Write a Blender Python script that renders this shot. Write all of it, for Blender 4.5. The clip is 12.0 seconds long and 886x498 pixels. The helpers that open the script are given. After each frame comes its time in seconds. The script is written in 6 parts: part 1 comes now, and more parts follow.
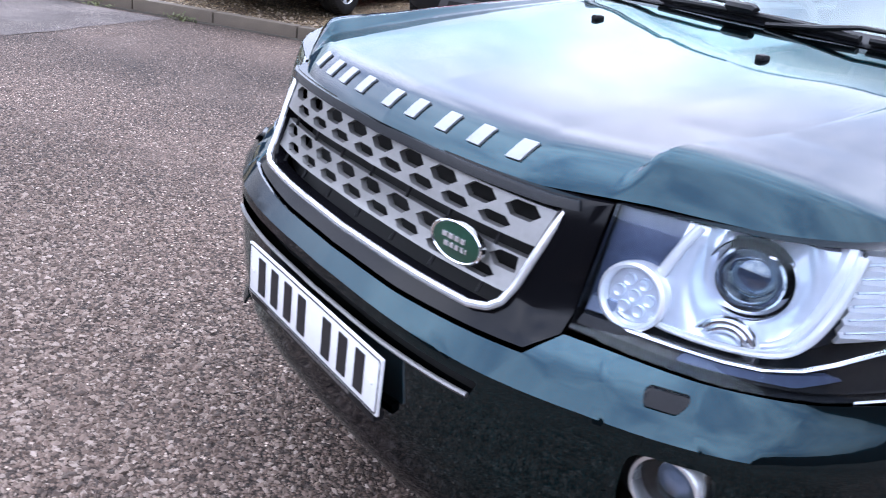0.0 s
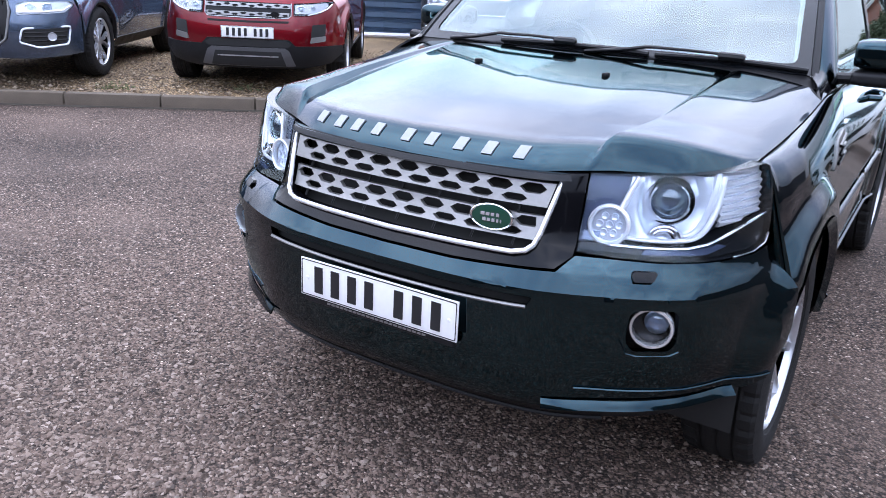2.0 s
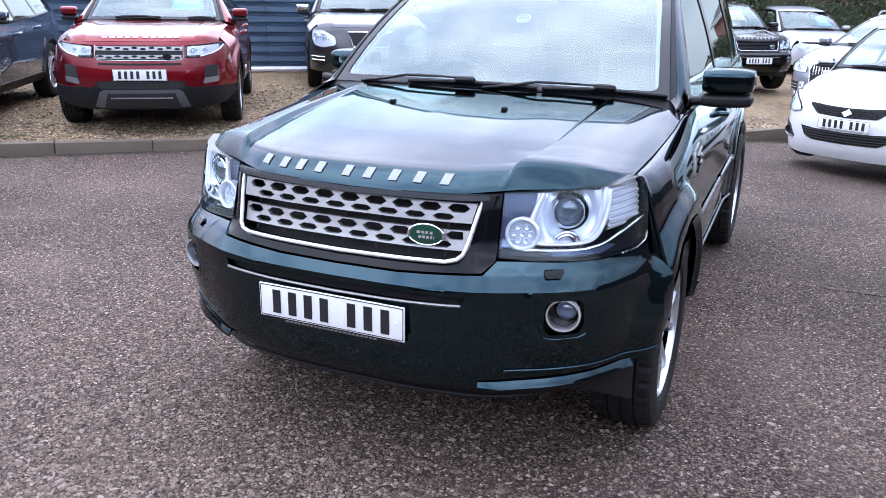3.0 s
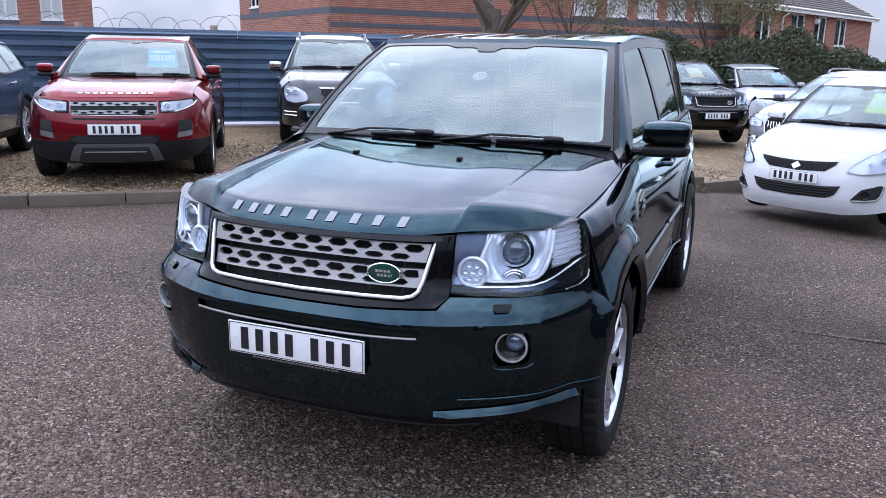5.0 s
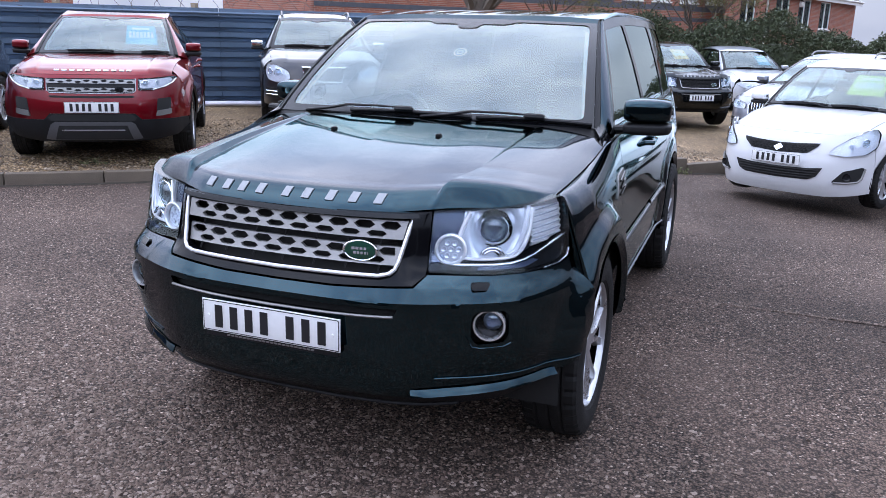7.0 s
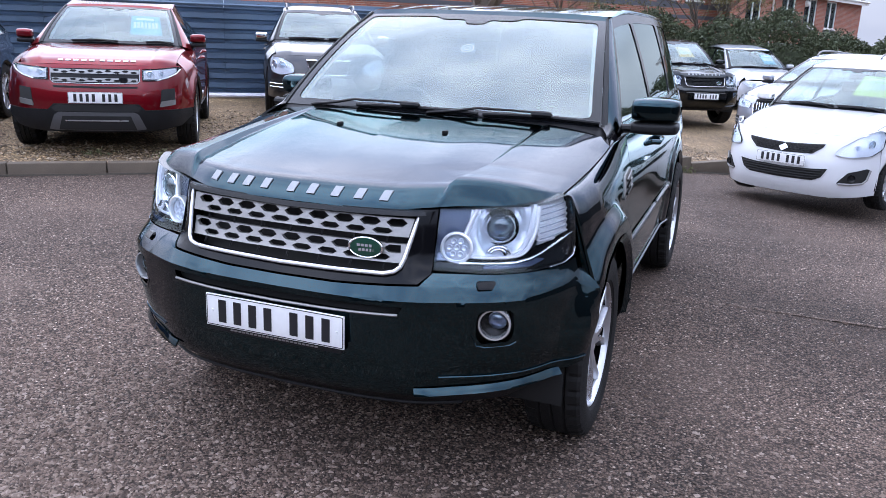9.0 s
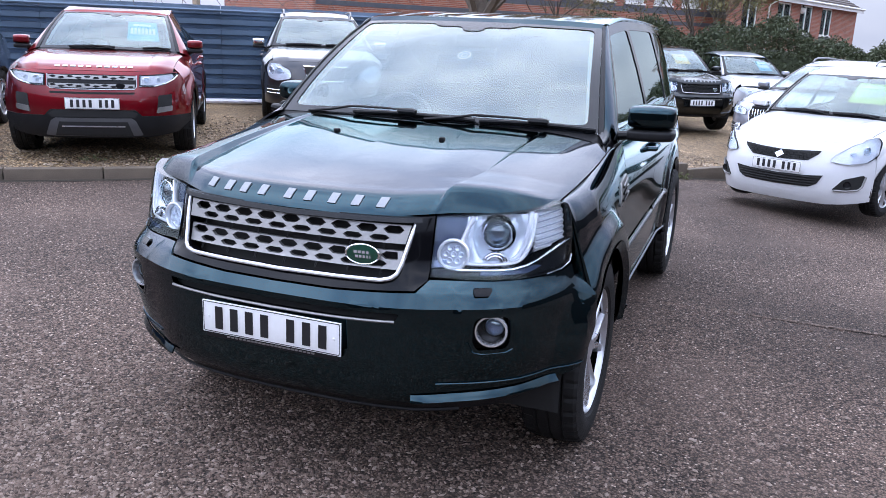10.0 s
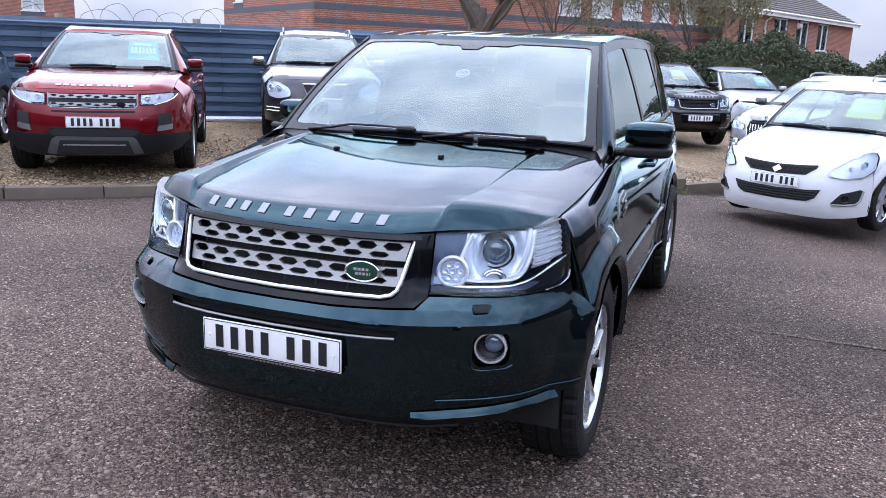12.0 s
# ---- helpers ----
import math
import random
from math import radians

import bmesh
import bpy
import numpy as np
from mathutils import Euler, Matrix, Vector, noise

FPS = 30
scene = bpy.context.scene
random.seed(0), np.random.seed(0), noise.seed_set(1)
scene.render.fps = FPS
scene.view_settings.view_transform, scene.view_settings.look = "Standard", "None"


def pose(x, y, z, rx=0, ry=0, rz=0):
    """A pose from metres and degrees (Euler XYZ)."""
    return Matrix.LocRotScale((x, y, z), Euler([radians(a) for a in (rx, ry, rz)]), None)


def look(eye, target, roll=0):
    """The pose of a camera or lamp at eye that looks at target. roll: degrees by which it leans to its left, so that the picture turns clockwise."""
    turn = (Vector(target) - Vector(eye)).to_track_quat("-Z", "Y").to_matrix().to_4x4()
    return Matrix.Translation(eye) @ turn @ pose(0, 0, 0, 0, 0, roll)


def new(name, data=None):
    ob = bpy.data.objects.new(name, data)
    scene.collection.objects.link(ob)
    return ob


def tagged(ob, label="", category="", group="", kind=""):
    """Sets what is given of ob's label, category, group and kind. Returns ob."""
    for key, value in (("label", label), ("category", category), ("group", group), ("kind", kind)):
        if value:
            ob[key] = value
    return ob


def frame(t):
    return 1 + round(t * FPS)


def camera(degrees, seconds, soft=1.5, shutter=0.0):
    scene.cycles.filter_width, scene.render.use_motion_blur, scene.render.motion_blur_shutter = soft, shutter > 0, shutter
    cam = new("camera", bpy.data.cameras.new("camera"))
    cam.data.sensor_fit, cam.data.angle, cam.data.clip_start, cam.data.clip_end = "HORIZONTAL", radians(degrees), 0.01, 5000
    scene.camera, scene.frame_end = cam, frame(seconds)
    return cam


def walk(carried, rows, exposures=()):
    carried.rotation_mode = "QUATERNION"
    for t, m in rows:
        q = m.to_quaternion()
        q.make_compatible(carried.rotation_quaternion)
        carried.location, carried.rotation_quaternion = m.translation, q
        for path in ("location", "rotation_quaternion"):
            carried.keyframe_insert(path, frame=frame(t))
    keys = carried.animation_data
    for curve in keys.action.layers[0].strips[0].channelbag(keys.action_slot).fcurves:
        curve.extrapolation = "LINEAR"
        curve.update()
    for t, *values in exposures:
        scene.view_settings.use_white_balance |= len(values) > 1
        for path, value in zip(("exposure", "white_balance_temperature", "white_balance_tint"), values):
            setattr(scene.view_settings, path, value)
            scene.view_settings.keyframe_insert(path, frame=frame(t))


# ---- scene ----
cam = camera(57.4, 12.0, soft=0.8, shutter=0.2)
PATH = [
    (0, (1.19, -0.651, 1.363), (-0.246, 0.509, 0.593), 7.7),
    (0.5, (1.009, -0.875, 1.366), (-0.384, 0.324, 0.577), 4.1),
    (1, (0.966, -1.157, 1.413), (-0.268, 0.232, 0.673), 3.7),
    (1.5, (1.041, -1.34, 1.442), (-0.021, 0.202, 0.736), 2.7),
    (2, (1.202, -1.587, 1.466), (0.202, 0.014, 0.806), 2.8),
    (2.5, (1.254, -1.752, 1.508), (0.334, -0.095, 0.869), 1.9),
    (3, (1.267, -1.985, 1.563), (0.492, -0.241, 0.966), 0.9),
    (3.2, (1.302, -2.019, 1.576), (0.489, -0.285, 0.999), -0.5),
    (4.8, (1.398, -2.153, 1.579), (0.65, -0.359, 1.107), 0.6),
    (5, (1.4, -2.149, 1.573), (0.669, -0.348, 1.104), 1.0),
    (5.5, (1.404, -2.144, 1.575), (0.677, -0.342, 1.102), 1.4),
    (6, (1.401, -2.136, 1.567), (0.686, -0.328, 1.097), 1.8),
    (6.5, (1.405, -2.121, 1.552), (0.698, -0.315, 1.065), 1.6),
    (7, (1.411, -2.11, 1.549), (0.719, -0.304, 1.038), 1.4),
    (7.2, (1.414, -2.109, 1.551), (0.732, -0.302, 1.031), 1.9),
    (9, (1.39, -2.098, 1.555), (0.697, -0.296, 1.031), 2.2),
    (9.5, (1.388, -2.1, 1.557), (0.699, -0.295, 1.04), 2.2),
    (10, (1.39, -2.1, 1.559), (0.703, -0.292, 1.049), 2.3),
    (10.5, (1.393, -2.102, 1.562), (0.71, -0.291, 1.059), 2.2),
    (11, (1.395, -2.109, 1.568), (0.713, -0.295, 1.074), 2.2),
    (11.5, (1.397, -2.113, 1.567), (0.711, -0.296, 1.088), 2.1),
    (12, (1.397, -2.114, 1.567), (0.706, -0.298, 1.095), 2.0),
]
EXPOSURES = [(0, 0.25), (1, 0.1), (2.5, 0.05), (3.2, 0.05), (5, -0.45), (6, -0.57), (7, -0.45), (9, -0.28), (12, -0.25)]
walk(cam, [(t, look(eye, target, roll)) for t, eye, target, roll in PATH], EXPOSURES)


# ---- world and light ----
world = bpy.data.worlds.new("sky")
scene.world = world
world.use_nodes = True
wn, wl = world.node_tree.nodes, world.node_tree.links
wn.clear()
SUN_EL, SUN_ROT = 40.0, 320.0
sky = wn.new("ShaderNodeTexSky")
sky.sky_type, sky.sun_disc = "NISHITA", False
sky.sun_elevation, sky.sun_rotation = radians(SUN_EL), radians(SUN_ROT)
sky.air_density, sky.dust_density = 1.0, 2.5
wtc = wn.new("ShaderNodeTexCoord")
wmap = wn.new("ShaderNodeMapping")
wmap.inputs["Scale"].default_value = (1.0, 1.0, 1.3)
wnoise = wn.new("ShaderNodeTexNoise")
wnoise.inputs["Scale"].default_value, wnoise.inputs["Detail"].default_value = 2.6, 4.5
wnoise.inputs["Roughness"].default_value = 0.55
wramp = wn.new("ShaderNodeValToRGB")
wramp.color_ramp.elements[0].position, wramp.color_ramp.elements[0].color = 0.36, (0.45, 0.515, 0.625, 1)
wramp.color_ramp.elements[1].position, wramp.color_ramp.elements[1].color = 0.63, (1.0, 1.0, 1.02, 1)
wmul = wn.new("ShaderNodeMixRGB")
wmul.blend_type = "MULTIPLY"
wmul.inputs[0].default_value = 1.0
wmul.inputs[2].default_value = (48.5, 52.0, 64.5, 1)
wmix = wn.new("ShaderNodeMixRGB")
wmix.inputs[0].default_value = 0.92
wbg, wout = wn.new("ShaderNodeBackground"), wn.new("ShaderNodeOutputWorld")
wbg.inputs[1].default_value = 0.0745
wsep = wn.new("ShaderNodeSeparateXYZ")
wgrad = wn.new("ShaderNodeValToRGB")
ge = wgrad.color_ramp.elements
ge[0].position, ge[0].color = 0.0, (0.20, 0.20, 0.20, 1)
ge[1].position, ge[1].color = 1.0, (0.80, 0.80, 0.80, 1)
for pos, val in ((0.12, 0.225), (0.22, 0.48), (0.36, 0.76), (0.62, 0.78)):
    ge.new(pos).color = (val, val, val, 1)
wcie = wn.new("ShaderNodeMixRGB")
wcie.blend_type = "MULTIPLY"
wcie.inputs[0].default_value = 1.0
wl.new(wtc.outputs["Generated"], wsep.inputs[0])
wl.new(wsep.outputs[2], wgrad.inputs[0])
wl.new(wtc.outputs["Generated"], wmap.inputs[0])
wl.new(wmap.outputs[0], wnoise.inputs["Vector"])
wl.new(wnoise.outputs["Fac"], wramp.inputs[0])
wl.new(wramp.outputs[0], wmul.inputs[1])
wsky = wn.new("ShaderNodeMixRGB")
wsky.blend_type = "MULTIPLY"
wsky.inputs[0].default_value = 1.0
wsky.inputs[2].default_value = (5.2, 5.2, 5.2, 1)
wl.new(sky.outputs[0], wsky.inputs[1])
wl.new(wsky.outputs[0], wmix.inputs[1])
wl.new(wmul.outputs[0], wmix.inputs[2])
wl.new(wmix.outputs[0], wcie.inputs[1])
wl.new(wgrad.outputs[0], wcie.inputs[2])
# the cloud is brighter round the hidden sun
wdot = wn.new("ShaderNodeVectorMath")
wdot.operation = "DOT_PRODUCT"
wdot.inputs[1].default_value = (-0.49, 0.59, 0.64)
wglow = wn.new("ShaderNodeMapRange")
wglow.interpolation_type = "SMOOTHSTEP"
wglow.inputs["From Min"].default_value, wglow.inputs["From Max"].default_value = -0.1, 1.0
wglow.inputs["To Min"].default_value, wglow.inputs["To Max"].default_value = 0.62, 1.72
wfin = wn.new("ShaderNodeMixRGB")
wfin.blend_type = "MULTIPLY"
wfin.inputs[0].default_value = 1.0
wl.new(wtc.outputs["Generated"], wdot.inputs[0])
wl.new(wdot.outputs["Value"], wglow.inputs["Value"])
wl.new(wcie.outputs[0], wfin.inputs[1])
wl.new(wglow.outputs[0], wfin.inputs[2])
# broad bright lobe added to the unseen sky behind, lighting the car fronts
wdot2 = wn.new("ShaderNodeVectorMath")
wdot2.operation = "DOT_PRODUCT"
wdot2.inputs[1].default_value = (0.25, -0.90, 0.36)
wlobe = wn.new("ShaderNodeMapRange")
wlobe.interpolation_type = "SMOOTHSTEP"
wlobe.inputs["From Min"].default_value, wlobe.inputs["From Max"].default_value = 0.1, 1.0
wlobe.inputs["To Min"].default_value, wlobe.inputs["To Max"].default_value = 1.0, 2.0
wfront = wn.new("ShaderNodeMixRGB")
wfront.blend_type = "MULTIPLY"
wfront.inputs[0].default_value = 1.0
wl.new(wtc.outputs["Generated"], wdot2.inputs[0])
wl.new(wdot2.outputs["Value"], wlobe.inputs["Value"])
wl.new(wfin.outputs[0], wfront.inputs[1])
wl.new(wlobe.outputs[0], wfront.inputs[2])
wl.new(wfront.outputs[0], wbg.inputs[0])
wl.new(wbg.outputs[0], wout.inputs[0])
sun = new("sun", bpy.data.lights.new("sun", "SUN"))
sun.data.energy, sun.data.angle, sun.data.color = 0.5, radians(175), (1.0, 0.98, 0.96)
sun.rotation_euler = (radians(90 - SUN_EL), 0, radians(180 - SUN_ROT))


# ---- materials ----
def mat(name, base, rough=0.5, metal=0.0, coat=0.0, vary=0.15, scale=6.0, bump=0.0, bump_scale=80.0, spec=0.5, rand=0.0, rim=1.0):
    """Principled surface with broad stains, fine grain and optional relief and piece-to-piece variation."""
    m = bpy.data.materials.new(name)
    m.use_nodes = True
    n, l = m.node_tree.nodes, m.node_tree.links
    p = n["Principled BSDF"]
    p.inputs["Roughness"].default_value, p.inputs["Metallic"].default_value = rough, metal
    p.inputs["Coat Weight"].default_value, p.inputs["Coat Roughness"].default_value = coat, 0.03
    p.inputs["Specular IOR Level"].default_value = spec
    p.inputs["Specular Tint"].default_value = (*(rim if isinstance(rim, tuple) else (rim, rim, rim)), 1)
    tc = n.new("ShaderNodeTexCoord")
    a, b = n.new("ShaderNodeTexNoise"), n.new("ShaderNodeTexNoise")
    a.inputs["Scale"].default_value, a.inputs["Detail"].default_value = scale, 5
    b.inputs["Scale"].default_value, b.inputs["Detail"].default_value = bump_scale, 4
    l.new(tc.outputs["Object"], a.inputs["Vector"])
    l.new(tc.outputs["Object"], b.inputs["Vector"])
    add = n.new("ShaderNodeMath")
    add.operation = "ADD"
    l.new(a.outputs["Fac"], add.inputs[0])
    l.new(b.outputs["Fac"], add.inputs[1])
    src = add.outputs[0]
    if rand:
        oi = n.new("ShaderNodeObjectInfo")
        ra = n.new("ShaderNodeMath")
        ra.operation = "MULTIPLY_ADD"
        ra.inputs[1].default_value = rand
        l.new(oi.outputs["Random"], ra.inputs[0])
        l.new(src, ra.inputs[2])
        src = ra.outputs[0]
    ramp = n.new("ShaderNodeMapRange")
    ramp.inputs["From Min"].default_value, ramp.inputs["From Max"].default_value = 0.6, 1.4 + rand
    ramp.inputs["To Min"].default_value, ramp.inputs["To Max"].default_value = 1 - vary, 1 + vary
    l.new(src, ramp.inputs["Value"])
    mul = n.new("ShaderNodeMixRGB")
    mul.blend_type = "MULTIPLY"
    mul.inputs[0].default_value = 1
    mul.inputs[1].default_value = (*base, 1)
    l.new(ramp.outputs[0], mul.inputs[2])
    l.new(mul.outputs[0], p.inputs["Base Color"])
    rr = n.new("ShaderNodeMapRange")
    rr.inputs["To Min"].default_value, rr.inputs["To Max"].default_value = max(rough - 0.08 * vary / 0.15, 0.0), min(rough + 0.08 * vary / 0.15, 1.0)
    l.new(a.outputs["Fac"], rr.inputs["Value"])
    l.new(rr.outputs[0], p.inputs["Roughness"])
    if bump:
        bp = n.new("ShaderNodeBump")
        bp.inputs["Strength"].default_value, bp.inputs["Distance"].default_value = bump, 0.01
        l.new(b.outputs["Fac"], bp.inputs["Height"])
        l.new(bp.outputs[0], p.inputs["Normal"])
    return m


def glass(name, tint, ior=1.5, extra=0.0, sheen=1.0):
    """A thin pane: what lies behind shows through its tint, and it mirrors the sky by Fresnel."""
    m = bpy.data.materials.new(name)
    m.use_nodes = True
    n, l = m.node_tree.nodes, m.node_tree.links
    n.clear()
    out, mix = n.new("ShaderNodeOutputMaterial"), n.new("ShaderNodeMixShader")
    tr, gl, fr = n.new("ShaderNodeBsdfTransparent"), n.new("ShaderNodeBsdfGlossy"), n.new("ShaderNodeFresnel")
    tr.inputs[0].default_value = (*tint, 1)
    gl.inputs["Roughness"].default_value = 0.015
    gl.inputs["Color"].default_value = (0.88 * sheen, 1.0 * sheen, 0.99 * sheen, 1)
    fr.inputs["IOR"].default_value = ior
    ad = n.new("ShaderNodeMath")
    ad.operation, ad.use_clamp = "ADD", True
    ad.inputs[1].default_value = extra
    l.new(fr.outputs[0], ad.inputs[0])
    l.new(ad.outputs[0], mix.inputs[0])
    l.new(tr.outputs[0], mix.inputs[1])
    l.new(gl.outputs[0], mix.inputs[2])
    l.new(mix.outputs[0], out.inputs[0])
    return m


def ground_mat(name, dark, light, pale, stone, bump, patch_scale, worn=0.25):
    """Loose chippings: cells of different tones with relief, over broad worn patches."""
    m = bpy.data.materials.new(name)
    m.use_nodes = True
    n, l = m.node_tree.nodes, m.node_tree.links
    p = n["Principled BSDF"]
    p.inputs["Roughness"].default_value = 0.85
    p.inputs["Specular IOR Level"].default_value = 0.3
    tc = n.new("ShaderNodeTexCoord")
    vor, vor2 = n.new("ShaderNodeTexVoronoi"), n.new("ShaderNodeTexVoronoi")
    vor.inputs["Scale"].default_value, vor2.inputs["Scale"].default_value = stone, stone * 2.7
    big, fine = n.new("ShaderNodeTexNoise"), n.new("ShaderNodeTexNoise")
    big.inputs["Scale"].default_value, big.inputs["Detail"].default_value = patch_scale, 6
    fine.inputs["Scale"].default_value, fine.inputs["Detail"].default_value = 260, 3
    for t in (vor, vor2, big, fine):
        l.new(tc.outputs["Object"], t.inputs["Vector"])
    sep = n.new("ShaderNodeSeparateColor")
    l.new(vor.outputs["Color"], sep.inputs[0])
    ramp = n.new("ShaderNodeValToRGB")
    e = ramp.color_ramp.elements
    e[0].position, e[0].color = 0.0, (*dark, 1)
    e[1].position, e[1].color = 0.62, (*light, 1)
    e.new(0.93).color = (*light, 1)
    e.new(1.0).color = (*pale, 1)
    l.new(sep.outputs[0], ramp.inputs[0])
    # gaps between stones darkened in colour: bitumen, and shade the bump lacks
    gap = n.new("ShaderNodeMapRange")
    gap.inputs["From Min"].default_value, gap.inputs["From Max"].default_value = 0.30, 0.70
    gap.inputs["To Min"].default_value, gap.inputs["To Max"].default_value = 1.22, 0.25
    l.new(vor.outputs["Distance"], gap.inputs["Value"])
    br = n.new("ShaderNodeMapRange")
    br.inputs["From Min"].default_value, br.inputs["From Max"].default_value = 0.32, 0.68
    br.inputs["To Min"].default_value, br.inputs["To Max"].default_value = 0.62, 1.45
    l.new(big.outputs["Fac"], br.inputs["Value"])
    fr = n.new("ShaderNodeMapRange")
    fr.inputs["To Min"].default_value, fr.inputs["To Max"].default_value = 0.6, 1.4
    l.new(fine.outputs["Fac"], fr.inputs["Value"])
    mm = n.new("ShaderNodeMath")
    mm.operation = "MULTIPLY"
    l.new(br.outputs[0], mm.inputs[0])
    l.new(fr.outputs[0], mm.inputs[1])
    mg = n.new("ShaderNodeMath")
    mg.operation = "MULTIPLY"
    l.new(mm.outputs[0], mg.inputs[0])
    l.new(gap.outputs[0], mg.inputs[1])
    mul = n.new("ShaderNodeMixRGB")
    mul.blend_type = "MULTIPLY"
    mul.inputs[0].default_value = 1
    l.new(ramp.outputs[0], mul.inputs[1])
    l.new(mg.outputs[0], mul.inputs[2])
    wear, mask = n.new("ShaderNodeTexNoise"), n.new("ShaderNodeMapRange")
    wear.inputs["Scale"].default_value, wear.inputs["Detail"].default_value, wear.inputs["Roughness"].default_value = patch_scale * 1.7, 6, 0.62
    l.new(tc.outputs["Object"], wear.inputs["Vector"])
    mask.inputs["From Min"].default_value, mask.inputs["From Max"].default_value = 0.37, 0.52
    mask.inputs["To Min"].default_value, mask.inputs["To Max"].default_value = worn, 1.0
    l.new(wear.outputs["Fac"], mask.inputs["Value"])
    plain, fines = n.new("ShaderNodeMixRGB"), n.new("ShaderNodeMixRGB")
    plain.blend_type = "MULTIPLY"
    plain.inputs[0].default_value = 1
    plain.inputs[1].default_value = tuple(0.40 * a + 0.42 * b for a, b in zip(dark, light)) + (1,)
    l.new(mm.outputs[0], plain.inputs[2])
    l.new(mask.outputs[0], fines.inputs[0])
    l.new(plain.outputs[0], fines.inputs[1])
    l.new(mul.outputs[0], fines.inputs[2])
    l.new(fines.outputs[0], p.inputs["Base Color"])
    ha = n.new("ShaderNodeMath")
    ha.operation = "MULTIPLY_ADD"
    ha.inputs[1].default_value = 0.4
    l.new(vor2.outputs["Distance"], ha.inputs[0])
    l.new(vor.outputs["Distance"], ha.inputs[2])
    bp = n.new("ShaderNodeBump")
    bp.invert = True
    bp.inputs["Distance"].default_value = 0.012
    bs = n.new("ShaderNodeMath")
    bs.operation = "MULTIPLY"
    bs.inputs[1].default_value = bump
    l.new(mask.outputs[0], bs.inputs[0])
    l.new(bs.outputs[0], bp.inputs["Strength"])
    l.new(ha.outputs[0], bp.inputs["Height"])
    l.new(bp.outputs[0], p.inputs["Normal"])
    return m


GREEN = mat("green_metallic_paint", (0.0010, 0.0245, 0.0350), 0.09, 1.0, 0.80, 0.08, 2.0, 0.0, rim=(0.18, 0.41, 0.435))
BLACKPAINT = mat("black_paint", (0.007, 0.010, 0.012), 0.35, 1.0, 1.0, 0.08, 2.0, rim=0.3)
REDPAINT = mat("red_paint", (0.16, 0.003, 0.008), 0.36, 0.75, 1.0, 0.08, 2.0, rim=(0.5, 0.12, 0.14))
WHITEPAINT = mat("white_paint", (0.69, 0.70, 0.72), 0.35, 0.0, 1.0, 0.03, 2.0)
PALESILVER = mat("pale_silver_paint", (0.62, 0.64, 0.70), 0.32, 0.5, 1.0, 0.04, 2.0)
SILVERPAINT = mat("silver_paint", (0.35, 0.365, 0.42), 0.32, 0.7, 1.0, 0.05, 2.0)
BLUEGREY = mat("blue_grey_paint", (0.095, 0.130, 0.190), 0.26, 0.75, 1.0, 0.06, 2.0)
DARKGREY = mat("dark_grey_paint", (0.045, 0.045, 0.050), 0.33, 0.6, 1.0, 0.06, 2.0, rim=0.7)
PLASTIC = mat("black_plastic", (0.008, 0.008, 0.009), 0.5, 0, 0, 0.25, 9, 0.15, 300, spec=0.22)
GLOSSBLACK = mat("gloss_black", (0.003, 0.003, 0.004), 0.12, 0, 0.0, 0.1, 5, spec=0.22)
RUBBER = mat("tyre_rubber", (0.009, 0.0088, 0.0088), 0.75, 0, 0, 0.25, 7, 0.2, 200, spec=0.3)
CHROME = mat("chrome", (0.92, 0.93, 0.95), 0.12, 1.0, 0, 0.06, 5)
SATIN = mat("satin_silver", (0.27, 0.265, 0.26), 0.42, 0.8, 0, 0.10, 12)
SILVERRING = mat("silver_ring", (0.74, 0.75, 0.77), 0.25, 0.7, 0.5, 0.08, 8)
LETTER = mat("letter_silver", (0.24, 0.25, 0.265), 0.42, 0.35, 0.15, 0.08, 8)
ALLOY = mat("silver_alloy", (0.52, 0.53, 0.56), 0.28, 0.8, 0.4, 0.08, 8)
LAMPGREY = mat("lamp_grey_bowl", (0.52, 0.54, 0.58), 0.25, 0.3, 0, 0.12, 14)
LAMPSILVER = mat("lamp_reflector", (0.86, 0.90, 0.97), 0.2, 0.2, 0, 0.12, 14)
LAMPWHITE = mat("lamp_diffuser", (0.97, 0.98, 1.0), 0.32, 0.5, 1.0, 0.04, 20)
LAMPBLUE = mat("lamp_blue_grey_bowl", (0.26, 0.32, 0.44), 0.2, 0.5, 0, 0.12, 14)
LAMPBOWL = mat("lamp_satin_bowl", (0.78, 0.85, 0.96), 0.20, 0.45, 0, 0.10, 14)
LAMPCORNER = mat("lamp_dark_blue_panel", (0.07, 0.095, 0.16), 0.22, 0.3, 0, 0.15, 14)
LAMPDARK = mat("lamp_dark_bezel", (0.007, 0.008, 0.010), 0.25, 0.0, 0.0, 0.1, 10, spec=0.35)
PLATEWHITE = mat("plate_white", (0.80, 0.80, 0.80), 0.35, 0, 0.3, 0.04, 8)
INK = mat("plate_ink", (0.012, 0.012, 0.014), 0.5)
BADGEGREEN = mat("badge_green", (0.008, 0.055, 0.034), 0.3, 0.2, 0.6)
CABIN = mat("cabin_trim", (0.055, 0.055, 0.058), 0.7, 0, 0, 0.2, 8, 0.2, 150)
CABINPALE = mat("cabin_pale_trim", (0.34, 0.33, 0.30), 0.7, 0, 0, 0.2, 8)
PILLARPALE = mat("pale_pillar_trim", (0.50, 0.54, 0.50), 0.6, 0, 0, 0.08, 8)
UNDER = mat("underbody", (0.01, 0.01, 0.01), 0.8)
SKIDGREY = mat("grey_skid_plate", (0.085, 0.085, 0.09), 0.45, 0.3, 0, 0.12)
